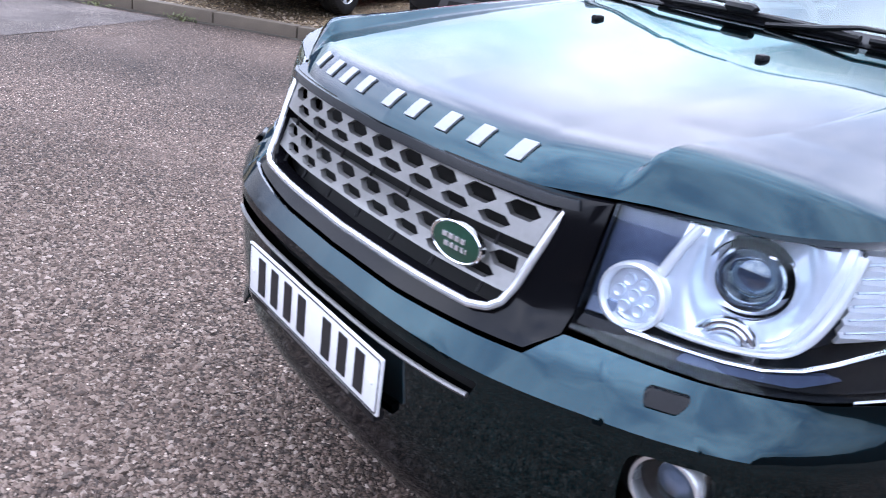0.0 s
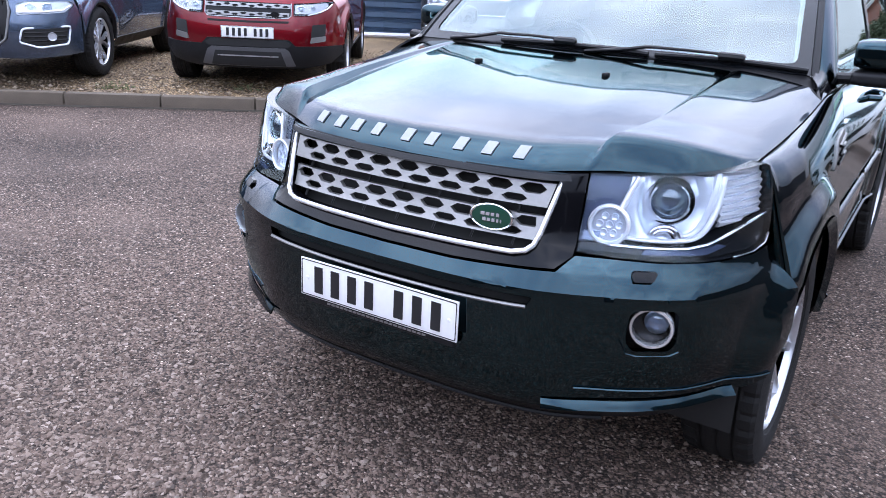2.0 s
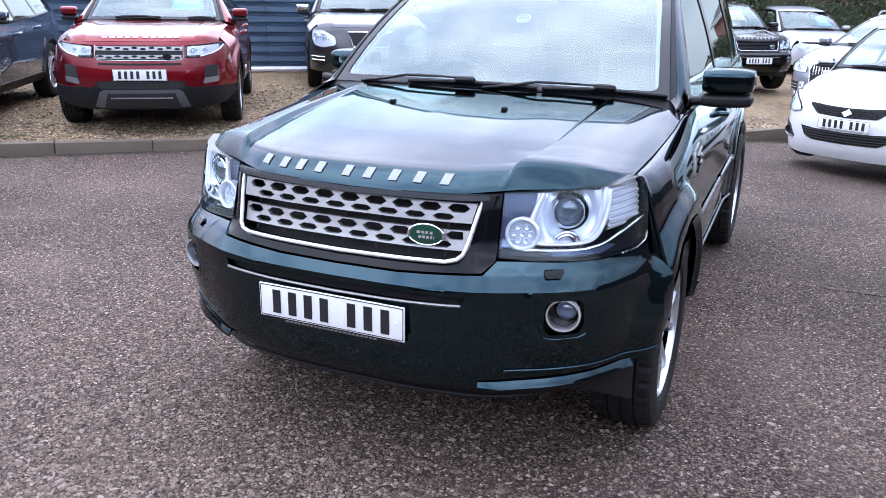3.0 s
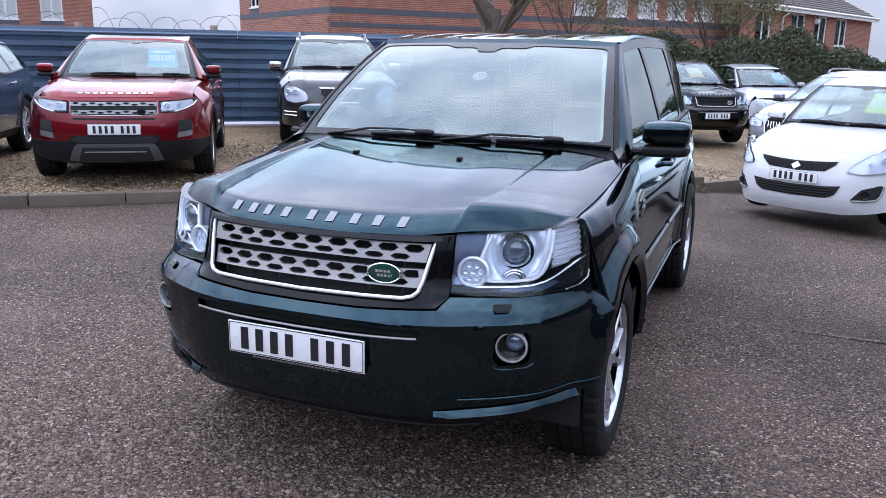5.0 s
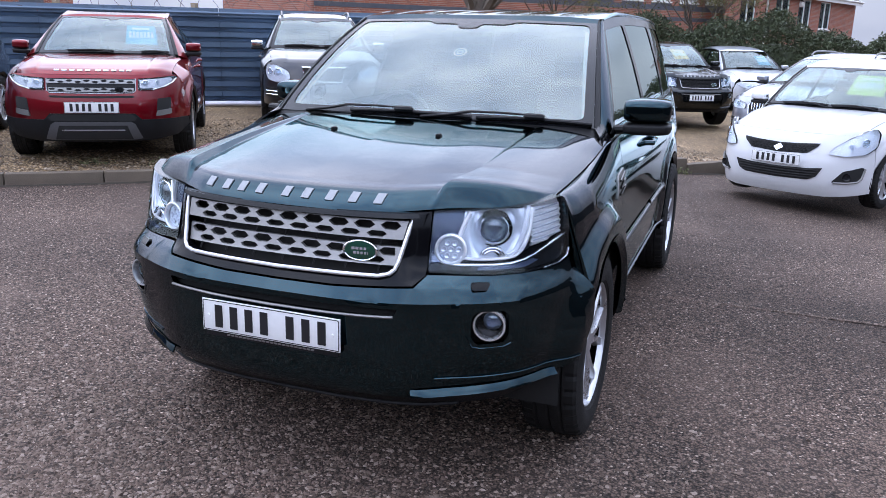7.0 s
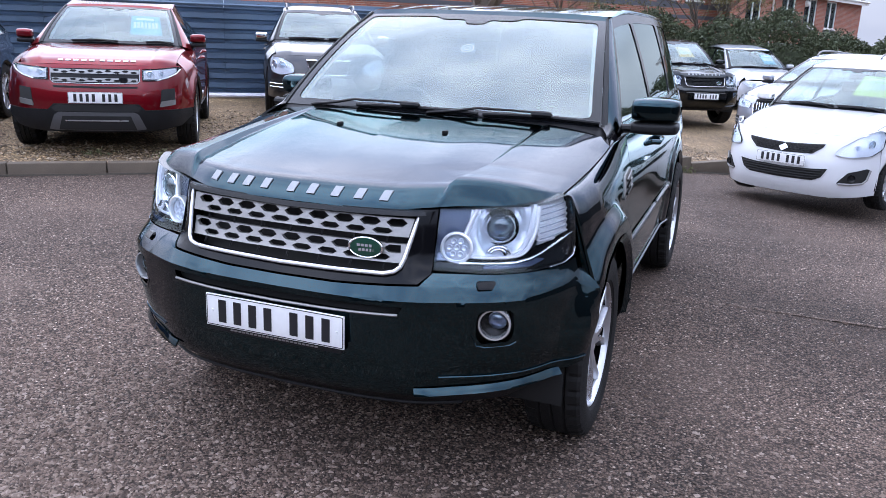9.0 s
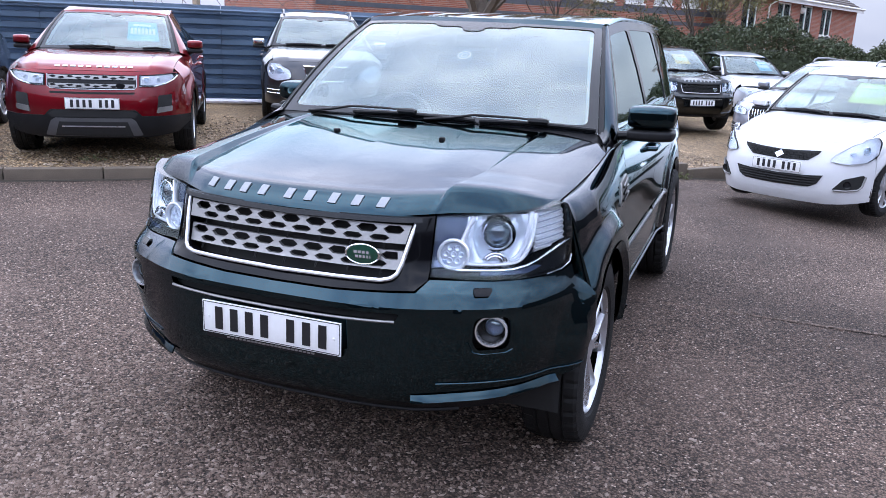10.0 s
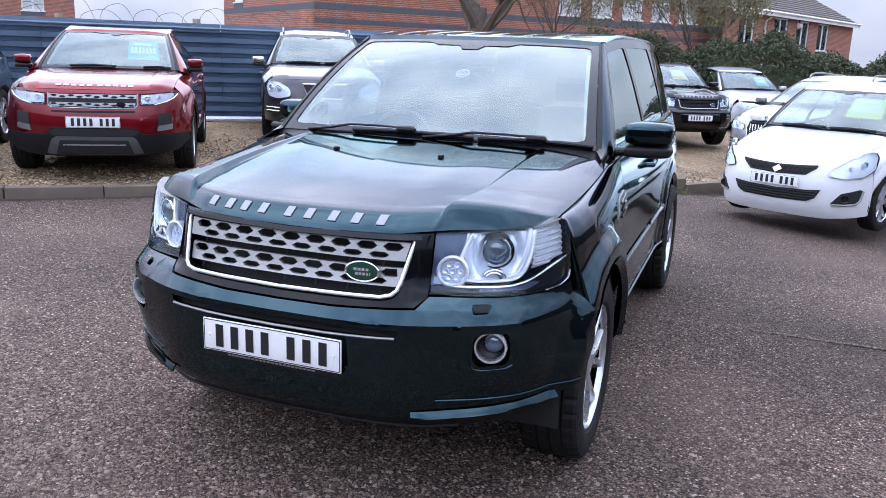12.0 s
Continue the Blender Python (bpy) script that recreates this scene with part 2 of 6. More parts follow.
CYAN = mat("cyan_sticker", (0.012, 0.44, 0.54), 0.5)
YELLOW = mat("yellow_sticker", (0.62, 0.42, 0.03), 0.5)
PALEYELLOW = mat("pale_yellow_sticker", (0.44, 0.62, 0.08), 0.5)
STICKERINK = mat("sticker_ink", (0.70, 0.78, 0.78), 0.5)
WINDSCREEN = glass("windscreen_glass", (0.78, 0.87, 0.85), 1.52, 0.13, 0.86)
OTHERSCREEN = glass("parked_car_windscreen", (0.70, 0.78, 0.80), 1.5, 0.15, 0.72)
PALEBULB = glass("lamp_unit_glass", (0.80, 0.86, 0.94), 1.5, 0.10)
SIDEGLASS = glass("side_glass", (0.55, 0.62, 0.61), 1.5, 0.09)
PRIVACY = glass("privacy_glass", (0.04, 0.045, 0.05), 1.5, 0.04)
LENS = glass("clear_lens", (0.96, 0.97, 1.0), 1.42, 0.0)
BULB = glass("projector_glass", (0.42, 0.48, 0.58), 1.7, 0.10)
TARMAC = ground_mat("tarmac_chippings", (0.032, 0.0225, 0.0178), (0.168, 0.116, 0.090), (0.54, 0.43, 0.35), 96, 1.0, 0.55, 0.6)
PATCHTAR = ground_mat("pale_tarmac_patch", (0.072, 0.058, 0.051), (0.180, 0.145, 0.128), (0.40, 0.35, 0.32), 110, 0.8, 1.1, 0.15)
POSTPAINT = mat("pale_blue_paint", (0.36, 0.46, 0.60), 0.5, 0, 0, 0.2, 9, 0.1, 80)
GRAVEL = ground_mat("pale_gravel", (0.10, 0.070, 0.042), (0.30, 0.205, 0.112), (0.56, 0.43, 0.28), 44, 1.0, 0.8, 0.7)
KERB = mat("concrete_kerb", (0.115, 0.090, 0.066), 0.85, 0, 0, 0.35, 5, 0.5, 120, rand=0.25)
FENCE = mat("blue_grey_steel_fence", (0.110, 0.165, 0.240), 0.42, 0.15, 0, 0.14, 1.3, 0, 90)
BLUEBRICK = mat("blue_brick_band", (0.085, 0.09, 0.105), 0.7, 0, 0, 0.3, 6, 0.2, 60)
UPVC = mat("white_window_frame", (0.78, 0.78, 0.76), 0.4, 0, 0, 0.05)
PANE = glass("window_pane", (0.92, 0.93, 0.94), 1.16, 0.0)
BLIND = mat("pale_blind", (0.80, 0.78, 0.75), 0.8, 0, 0, 0.15, 3)
ROOFTILE = mat("dark_roof_tile", (0.10, 0.082, 0.075), 0.85, 0, 0, 0.3, 3, 0.4, 60, rand=0.5)
CLADDING = mat("dark_cladding", (0.032, 0.033, 0.035), 0.6, 0, 0, 0.2, 1.0)
WIRE = mat("galvanised_wire", (0.12, 0.105, 0.10), 0.6, 0.4)
TIMBER = mat("weathered_timber", (0.30, 0.24, 0.17), 0.85, 0, 0, 0.3, 9, 0.4, 60)
SLABSTONE = mat("weathered_slab", (0.19, 0.17, 0.125), 0.9, 0, 0, 0.35, 9, 0.4, 60)
BARK = mat("bark", (0.11, 0.088, 0.07), 0.9, 0, 0, 0.35, 8, 0.8, 40)
LEAF = mat("hedge_leaf", (0.050, 0.064, 0.027), 0.65, 0, 0, 0.6, 5.0, 0, 23)
BUD = mat("young_leaf", (0.17, 0.155, 0.055), 0.6, 0, 0, 0.4, 2.0, 0, 5)
SOIL = mat("damp_soil", (0.045, 0.036, 0.026), 0.95, 0, 0, 0.5, 14, 0.6, 90)
GRASS = mat("grass", (0.13, 0.135, 0.06), 0.7, 0, 0, 0.4, 4)
WHITESTRIP = mat("white_plastic", (0.72, 0.72, 0.80), 0.5)


# ---- mesh tools ----
def mesh_of(bm, name, smooth=True, angle=35):
    bmesh.ops.recalc_face_normals(bm, faces=bm.faces)
    me = bpy.data.meshes.new(name)
    bm.to_mesh(me)
    bm.free()
    if smooth:
        for f in me.polygons:
            f.use_smooth = True
        me.set_sharp_from_angle(angle=radians(angle))
    return me


def part(name, bm, material, parent=None, label="", smooth=True, angle=35):
    ob = new(name, mesh_of(bm, name, smooth, angle))
    ob.data.materials.append(material)
    if parent:
        ob.parent = parent
    if label:
        tagged(ob, label)
    return ob


def thing(name, label, category, m=None, group="", kind=""):
    ob = new(name)
    ob.empty_display_size = 0.1
    if m is not None:
        ob.matrix_basis = m
    return tagged(ob, label, category, group, kind)


def add_box(bm, x0, x1, y0, y1, z0, z1, bevel=0.0, m=None):
    made = bmesh.ops.create_cube(bm, size=1.0)["verts"]
    for v in made:
        v.co = Vector(((x0 + x1) / 2 + v.co.x * (x1 - x0), (y0 + y1) / 2 + v.co.y * (y1 - y0), (z0 + z1) / 2 + v.co.z * (z1 - z0)))
    if bevel:
        edges = {e for v in made for e in v.link_edges}
        res = bmesh.ops.bevel(bm, geom=list(edges), offset=bevel, segments=2, affect="EDGES", profile=0.6)
        made = list({v for f in res["faces"] for v in f.verts} | {v for v in made if v.is_valid})
    if m is not None:
        bmesh.ops.transform(bm, matrix=m, verts=[v for v in made if v.is_valid])


def box(*a, **k):
    bm = bmesh.new()
    add_box(bm, *a, **k)
    return bm


def spline(table, x):
    """Smooth curve through a short table of (x, y)."""
    xs, ys = [a for a, _ in table], [b for _, b in table]
    if x <= xs[0]:
        return ys[0]
    if x >= xs[-1]:
        return ys[-1]
    i = max(k for k in range(len(xs)) if xs[k] <= x)
    i = min(i, len(xs) - 2)
    h = xs[i + 1] - xs[i]
    t = (x - xs[i]) / h
    d = (ys[i + 1] - ys[i]) / h
    d0 = d if i == 0 else (ys[i] - ys[i - 1]) / (xs[i] - xs[i - 1])
    d1 = d if i == len(xs) - 2 else (ys[i + 2] - ys[i + 1]) / (xs[i + 2] - xs[i + 1])
    m0 = 0.0 if d0 * d <= 0 and i > 0 else (d + d0) / 2
    m1 = 0.0 if d1 * d <= 0 and i < len(xs) - 2 else (d + d1) / 2
    return (ys[i] * (2 * t**3 - 3 * t**2 + 1) + h * m0 * (t**3 - 2 * t**2 + t) + ys[i + 1] * (3 * t**2 - 2 * t**3) + h * m1 * (t**3 - t**2))


def grid(fn, nu, nv, thick=0.0):
    """A sheet fn(u, v) over the unit square, given a thickness if asked."""
    bm = bmesh.new()
    vs = [[bm.verts.new(fn(i / nu, j / nv)) for j in range(nv + 1)] for i in range(nu + 1)]
    for i in range(nu):
        for j in range(nv):
            bm.faces.new((vs[i][j], vs[i + 1][j], vs[i + 1][j + 1], vs[i][j + 1]))
    bmesh.ops.remove_doubles(bm, verts=bm.verts, dist=1e-5)
    if thick:
        bmesh.ops.recalc_face_normals(bm, faces=bm.faces)
        bmesh.ops.solidify(bm, geom=bm.faces[:], thickness=thick)
    return bm


def rounded(points, r, seg=4):
    """The outline with its corners rounded off."""
    out = []
    n = len(points)
    for i in range(n):
        a, b, c = (Vector((*points[k % n][:2], 0)) for k in (i - 1, i, i + 1))
        u, w = (a - b), (c - b)
        d = min(r, u.length * 0.45, w.length * 0.45)
        p, q = b + u.normalized() * d, b + w.normalized() * d
        for k in range(seg + 1):
            t = k / seg
            v = p * (1 - t) ** 2 + b * 2 * t * (1 - t) + q * t * t
            out.append((v.x, v.y))
    return out


def patch(outline, fn, depth=0.0, back=0.012, holes=(), step=(0.05, 0.05)):
    """A panel cut to an outline (with holes) on the surface fn(u, v, d), standing depth in front of it and back thick."""
    bm = bmesh.new()
    for loop in (outline, *holes):
        vs = [bm.verts.new((a, b, 0)) for a, b in loop]
        for i in range(len(vs)):
            bm.edges.new((vs[i], vs[(i + 1) % len(vs)]))
    bmesh.ops.triangle_fill(bm, use_beauty=True, use_dissolve=False, edges=bm.edges[:])
    us, ws = [p[0] for p in outline], [p[1] for p in outline]
    for k, (lo, hi, st, no) in enumerate(((min(us), max(us), step[0], (1, 0, 0)), (min(ws), max(ws), step[1], (0, 1, 0)))):
        c = math.floor(lo / st) * st + st
        while c < hi - 1e-4:
            co = [0, 0, 0]
            co[k] = c
            bmesh.ops.bisect_plane(bm, geom=bm.verts[:] + bm.edges[:] + bm.faces[:], plane_co=co, plane_no=no, dist=1e-5)
            c += st
    bmesh.ops.remove_doubles(bm, verts=bm.verts, dist=1e-5)
    if back:
        top = bm.faces[:]
        made = bmesh.ops.extrude_face_region(bm, geom=top)["geom"]
        backs = {v for v in made if isinstance(v, bmesh.types.BMVert)}
        for v in bm.verts:
            v.co = fn(v.co.x, v.co.y, depth - (back if v in backs else 0.0))
    else:
        for v in bm.verts:
            v.co = fn(v.co.x, v.co.y, depth)
    return bm


def tube(points, r, seg=8, closed=False, flat=1.0):
    """A round bar along a line of points."""
    bm = bmesh.new()
    pts = [Vector(p) for p in points]
    rings = []
    n = len(pts)
    for i, p in enumerate(pts):
        a = pts[(i - 1) % n] if closed or i else p
        b = pts[(i + 1) % n] if closed or i < n - 1 else p
        t = (b - a).normalized()
        side = t.cross(Vector((0, 0, 1)))
        side = side.normalized() if side.length > 1e-3 else Vector((1, 0, 0))
        up = side.cross(t).normalized()
        rr = r(i / max(n - 1, 1)) if callable(r) else r
        rings.append([bm.verts.new(p + side * math.cos(2 * math.pi * k / seg) * rr + up * math.sin(2 * math.pi * k / seg) * rr * flat) for k in range(seg)])
    for i in range(n if closed else n - 1):
        a, b = rings[i], rings[(i + 1) % n]
        for k in range(seg):
            bm.faces.new((a[k], a[(k + 1) % seg], b[(k + 1) % seg], b[k]))
    if not closed:
        bm.faces.new(rings[0])
        bm.faces.new(rings[-1])
    return bm


def lathe(profile, seg=40, m=None):
    """A turned shape round the x axis: profile of (x, radius)."""
    bm = bmesh.new()
    rings = []
    for x, r in profile:
        rings.append([bm.verts.new((x, math.cos(2 * math.pi * k / seg) * r, math.sin(2 * math.pi * k / seg) * r)) for k in range(seg)])
    for a, b in zip(rings, rings[1:]):
        for k in range(seg):
            bm.faces.new((a[k], a[(k + 1) % seg], b[(k + 1) % seg], b[k]))
    bmesh.ops.remove_doubles(bm, verts=bm.verts, dist=1e-6)
    if m is not None:
        bmesh.ops.transform(bm, matrix=m, verts=bm.verts)
    return bm


def lerp(a, b, t):
    return a + (b - a) * t


# ---- cars ----
class Shape:
    """The surfaces of one kind of car: front at y = 0 facing -y, wheels on z = 0."""

    def __init__(self, **k):
        self.k = k
        self.plan, self.prof, self.side = k["plan"], k["prof"], k["side"]
        self.arc = [0.0]
        dense = []
        for i in range(len(self.plan) - 1):
            (x0, y0), (x1, y1) = self.plan[i], self.plan[i + 1]
            self.arc.append(self.arc[-1] + math.hypot(x1 - x0, y1 - y0))
        self.ax = list(zip(self.arc, [p[0] for p in self.plan]))
        self.ay = list(zip(self.arc, [p[1] for p in self.plan]))
        self.umax = self.arc[-1]
        self.W = self.plan[-1][0]
        self.yx = [(p[1], p[0]) for p in self.plan]

    def front(self, u, z, d=0.0):
        s, a = (1 if u >= 0 else -1), abs(u)
        x, y = spline(self.ax, a), spline(self.ay, a)
        e = 0.01
        tx, ty = spline(self.ax, a + e) - spline(self.ax, max(a - e, 0)), spline(self.ay, a + e) - spline(self.ay, max(a - e, 0))
        if a >= self.umax - e:
            tx, ty = x - spline(self.ax, a - e), y - spline(self.ay, a - e)
        n = math.hypot(tx, ty) or 1
        nx, ny = ty / n, -tx / n
        off = spline(self.prof, z)
        if "dent" in self.k:
            y -= 0.022 * min(1.0, max(0.0, (a - 0.6) / 0.25)) * min(1.0, max(0.0, (0.80 - z) / 0.04))
            off += 0.045 * min(1.0, max(0.0, (0.58 - z) / 0.15)) ** 1.3 * min(1.0, max(0.0, (a - 0.50) / 0.38))
            y += spline(self.k["dent"], min(a, 0.99)) * min(1.0, max(0.0, (z - 0.79) / 0.03))
        if "swell" in self.k:
            x += self.swell(y, z) * min(1.0, max(0.0, (a - 0.95) / 0.16))
        return Vector((s * (x - nx * 0.35 * off + nx * d), y - ny * off + ny * d, z))

    def swell(self, y, z):
        """The broad bulge of a wing round its wheel arch."""
        x = 0.0
        for yh in self.k["hubs"]:
            q = math.hypot(y - yh, z - self.k["R"]) - self.k["arch"]
            f = min(1.0, max(0.0, 1 - (q - 0.045) / 0.085))
            x = max(x, self.k["swell"] * (1.0 if yh < 2 else 0.45) * f * f * (3 - 2 * f))
        return x

    def half(self, y):
        L = self.k["L"]
        x = spline(self.yx, y) if y < self.plan[-1][1] else self.W
        r = max(0.0, (y - (L - 0.7)) / 0.7)
        return x - 0.10 * r * r - self.k.get("taper", 0.0) * max(0.0, y - 1.0)

    def flank(self, y, z, d=0.0, s=1):
        x = self.half(y) - spline(self.side, z)
        if "swell" in self.k:
            x += self.swell(y, z) - 0.35 * spline(self.prof, z) * max(0.0, 1 - max(0.0, y - 0.54) / 0.24)
            return Vector((s * (x + d), y, z))
        for yh in self.k["hubs"]:
            q = math.hypot(y - yh, z - self.k["R"]) - self.k["arch"]
            x += self.k.get("flare", 0.015) * max(0.0, 1 - abs(q - 0.02) / 0.075) ** 0.7
        return Vector((s * (x + d), y, z))

    def bonnet(self, s, t):
        k = self.k
        fx, rx = k["edge"][-1][0], k["rear_x"]
        x = s * lerp(fx, rx, t)
        y0 = spline(k["edge"], abs(s) * fx)
        y1 = k["cowl"] + k.get("cowl_bow", 0.05) * s * s
        y = lerp(y0, y1, t)
        z = spline(k["bz"], y - y0)
        a = abs(x)
        cr = spline(k["crease_line"], t) if "crease_line" in k else k["crease"] + 0.03 * t
        st = min(1.0, max(0.0, (a - cr) / k.get("crease_w", 0.032)))
        z += k["raise"] * st * st * (3 - 2 * st) * (1 - 0.75 * t) * min(1, (y - y0) / 0.045)
        if "edge_z" not in k:
            z -= k["fall"] * abs(s) ** 9
        z += k.get("lip", 0.0) * min(1.0, max(0.0, (a - 0.32) / 0.2)) * max(0.0, 1 - (y - y0) / 0.25)
        if "edge_z" in k:
            z = lerp(z, spline(k["edge_z"], y), abs(s) ** 7)
        return Vector((x, y, z))

    def bonnet_edge(self, y):
        k = self.k
        y0, y1 = k["edge"][-1][1], k["cowl"] + k.get("cowl_bow", 0.05)
        return self.bonnet(1, min(1.0, max(0.0, (y - y0) / (y1 - y0))))

    def screen(self, s, v, d=0.0):
        (xb, yb, zb), (xt, yt, zt) = self.k["ws_bot"], self.k["ws_top"]
        bow = lerp(self.k["bow"], self.k["bow"] * 0.6, v) * (1 - s * s)
        n = Vector((0, -(zt - zb), yt - yb)).normalized()
        p = Vector((s * lerp(xb, xt, v), lerp(yb, yt, v) - bow, lerp(zb, zt, v) + 0.012 * (1 - s * s)))
        return p + n * (0.035 * 4 * v * (1 - v) + d)

    def a_line(self, v):
        k = self.k
        return lerp(k["ws_bot"][1] + 0.05, k["ws_top"][1] + 0.04, v)

    def house(self, y, v, d=0.0, s=1):
        """Side glass between the belt (v = 0) and the roof rail (v = 1)."""
        k = self.k
        zb, zt = spline(k["belt"], y), spline(k["rail"], y)
        xb = self.half(y) - spline(self.side, zb) - 0.012
        xt = k["roof_x"] - 0.06 * max(0.0, (y - (k["L"] - 1.0))) ** 2
        x = lerp(xb, xt, v) + 0.045 * v * (1 - v)
        return Vector((s * (x + d), y, lerp(zb, zt, v)))

    def roof(self, s, t):
        k = self.k
        y0 = k["ws_top"][1] - k["bow"] * 0.6 * (1 - s * s) + 0.012
        y = lerp(y0, k["L"] - k["roof_back"], t)
        hx = k["roof_x"] - 0.06 * max(0.0, (y - (k["L"] - 1.0))) ** 2 - 0.012
        side = spline(k["rail"], y) + 0.008 + k.get("rail_rise", 0.027) * min(1.0, max(0.0, y - k["ws_top"][1]) / 0.35)
        z = spline(k["roof"], y) if s * s < 1 else side
        z = lerp(z, side, abs(s) ** 4)
        for x in k.get("roof_ribs", ()):
            z += 0.0035 * math.exp(-(((s * hx - x) / 0.022) ** 4)) * min(1.0, max(0.0, 14 * t - 0.3))
        return Vector((s * hx, y, z))


def mirrored(outline):
    return [(-a, b) for a, b in reversed(outline)]


def wheel(S, root, y, s, spokes, twin, steer=0.0):
    R, w, rr = S.k["R"], S.k["tyre_w"], S.k["rim"]
    h = w / 2
    m = Matrix.Translation((s * S.k["track"], y, R)) @ pose(0, 0, 0, 0, 0, steer)
    f = Matrix.Diagonal((s, 1, 1, 1))
    wb = part("wheel", lathe([(-h * 0.8, rr * 0.98), (h * 0.25, rr * 0.93), (h * 0.28, rr * 0.3), (h * 0.28, 0.0)], 32, m @ f), LAMPDARK, root)
    tread = []
    for k, x in enumerate(np.linspace(-0.80, 0.80, 25)):
        groove = k % 6 == 0 and 0 < k < 24
        tread.append((x * h, R - 0.002 - 0.010 * abs(x) ** 3 - (0.009 if groove else 0)))
    prof = [(-h * 0.78, rr), (-h, rr + 0.045), (-h * 0.98, R - 0.05), (-h * 0.9, R - 0.016)] + tread + [(h * 0.9, R - 0.016), (h * 0.98, R - 0.05), (h, rr + 0.045), (h * 0.93, rr + 0.014), (h * 0.90, rr + 0.012), (h * 0.80, rr - 0.004)]
    tyre = lathe(prof, 144)
    for v in tyre.verts:
        r = math.hypot(v.co.y, v.co.z)
        k = round(math.atan2(v.co.z, v.co.y) / (2 * math.pi) * 144) % 4
        if r > R - 0.03 and 0.50 < abs(v.co.x) / h < 0.97 and k == 0:
            v.co.y, v.co.z = v.co.y * (1 - 0.007 / r), v.co.z * (1 - 0.007 / r)
    bmesh.ops.transform(tyre, matrix=m @ f, verts=tyre.verts)
    part("tyre", tyre, RUBBER, wb, angle=20)
    part("rim_edge", lathe([(h * 0.64, rr * 0.955), (h * 0.78, rr * 0.965), (h * 0.86, rr * 0.995), (h * 0.84, rr * 1.015), (h * 0.70, rr * 1.0)], 56, m @ f), ALLOY, wb)
    bm = bmesh.new()
    for k in range(spokes):
        for t in ((-1, 1) if twin else (0,)):
            a = 2 * math.pi * k / spokes + t * 0.16
            b = 2 * math.pi * k / spokes + t * 0.30
            w0, w1 = rr * (0.085 if twin else 0.12), rr * (0.10 if twin else 0.17)
            p0, p1 = Vector((0, math.cos(a), math.sin(a))), Vector((0, math.cos(b), math.sin(b)))
            n0, n1 = Vector((0, -p0.z, p0.y)), Vector((0, -p1.z, p1.y))
            ring = []
            for p, n, r, ww, x1, x0 in ((p0, n0, rr * 0.14, w0, h * 0.62, h * 0.34), (p0, n0, rr * 0.5, w0 * 0.9, h * 0.72, h * 0.44), (p1, n1, rr * 0.97, w1, h * 0.76, h * 0.5)):
                c = p * r
                ring.append([bm.verts.new(c + n * e + Vector((x, 0, 0))) for e, x in ((-ww, x0), (-ww * 0.55, x1), (ww * 0.55, x1), (ww, x0))])
            for q0, q1 in zip(ring, ring[1:]):
                for i in range(4):
                    bm.faces.new((q0[i], q0[(i + 1) % 4], q1[(i + 1) % 4], q1[i]))
    bmesh.ops.transform(bm, matrix=m @ f, verts=bm.verts)
    part("spokes", bm, ALLOY, wb, angle=25)
    part("hub_cap", lathe([(h * 0.4, rr * 0.24), (h * 0.66, rr * 0.2), (h * 0.70, rr * 0.12), (h * 0.70, 0)], 24, m @ f), ALLOY, wb)
    part("brake_disc", lathe([(-h * 0.1, rr * 0.72), (h * 0.05, rr * 0.72), (h * 0.05, rr * 0.3)], 28, m @ f), SATIN, wb)


def number_plate(S, root, z, d, ht=0.111, chars=((-0.215, 4), (0.058, 3)), yaw_fit=True, flat_y=None):
    """White plate with one plain dark bar in place of each character."""
    y = flat_y if flat_y is not None else min(S.front(0.2, z, d).y, S.front(0, z, d).y)
    bm = bmesh.new()
    add_box(bm, -0.26, 0.26, y - 0.006, y, z - ht / 2, z + ht / 2, bevel=0.0015)
    plate = part("number_plate", bm, PLATEWHITE, root, "white plate with dark bars for characters")
    part("plate_border", patch(rounded([(-0.257, z - ht / 2 + 0.003), (0.257, z - ht / 2 + 0.003), (0.257, z + ht / 2 - 0.003), (-0.257, z + ht / 2 - 0.003)], 0.006), lambda a, b, e: Vector((a, y - 0.0065 - e, b)), 0.0005, 0.001,
         holes=[rounded([(-0.2545, z - ht / 2 + 0.0055), (0.2545, z - ht / 2 + 0.0055), (0.2545, z + ht / 2 - 0.0055), (-0.2545, z + ht / 2 - 0.0055)], 0.005)], step=(1, 1)), INK, plate)
    hc = ht * 0.70 / 2
    for x0, n in chars:
        for i in range(n):
            a = x0 + i * 0.0585
            part("character_bar", box(a + 0.006, a + 0.035, y - 0.0085, y - 0.0065, z - hc, z + hc), INK, plate, smooth=False)
    for x in (-0.235, 0.235):
        part("plate_screw", lathe([(0, 0.0055), (0.003, 0.0045), (0.0035, 0)], 10, Matrix.Translation((x, y - 0.0065, z)) @ pose(0, 0, 0, 0, 0, -90)), PLATEWHITE, plate)


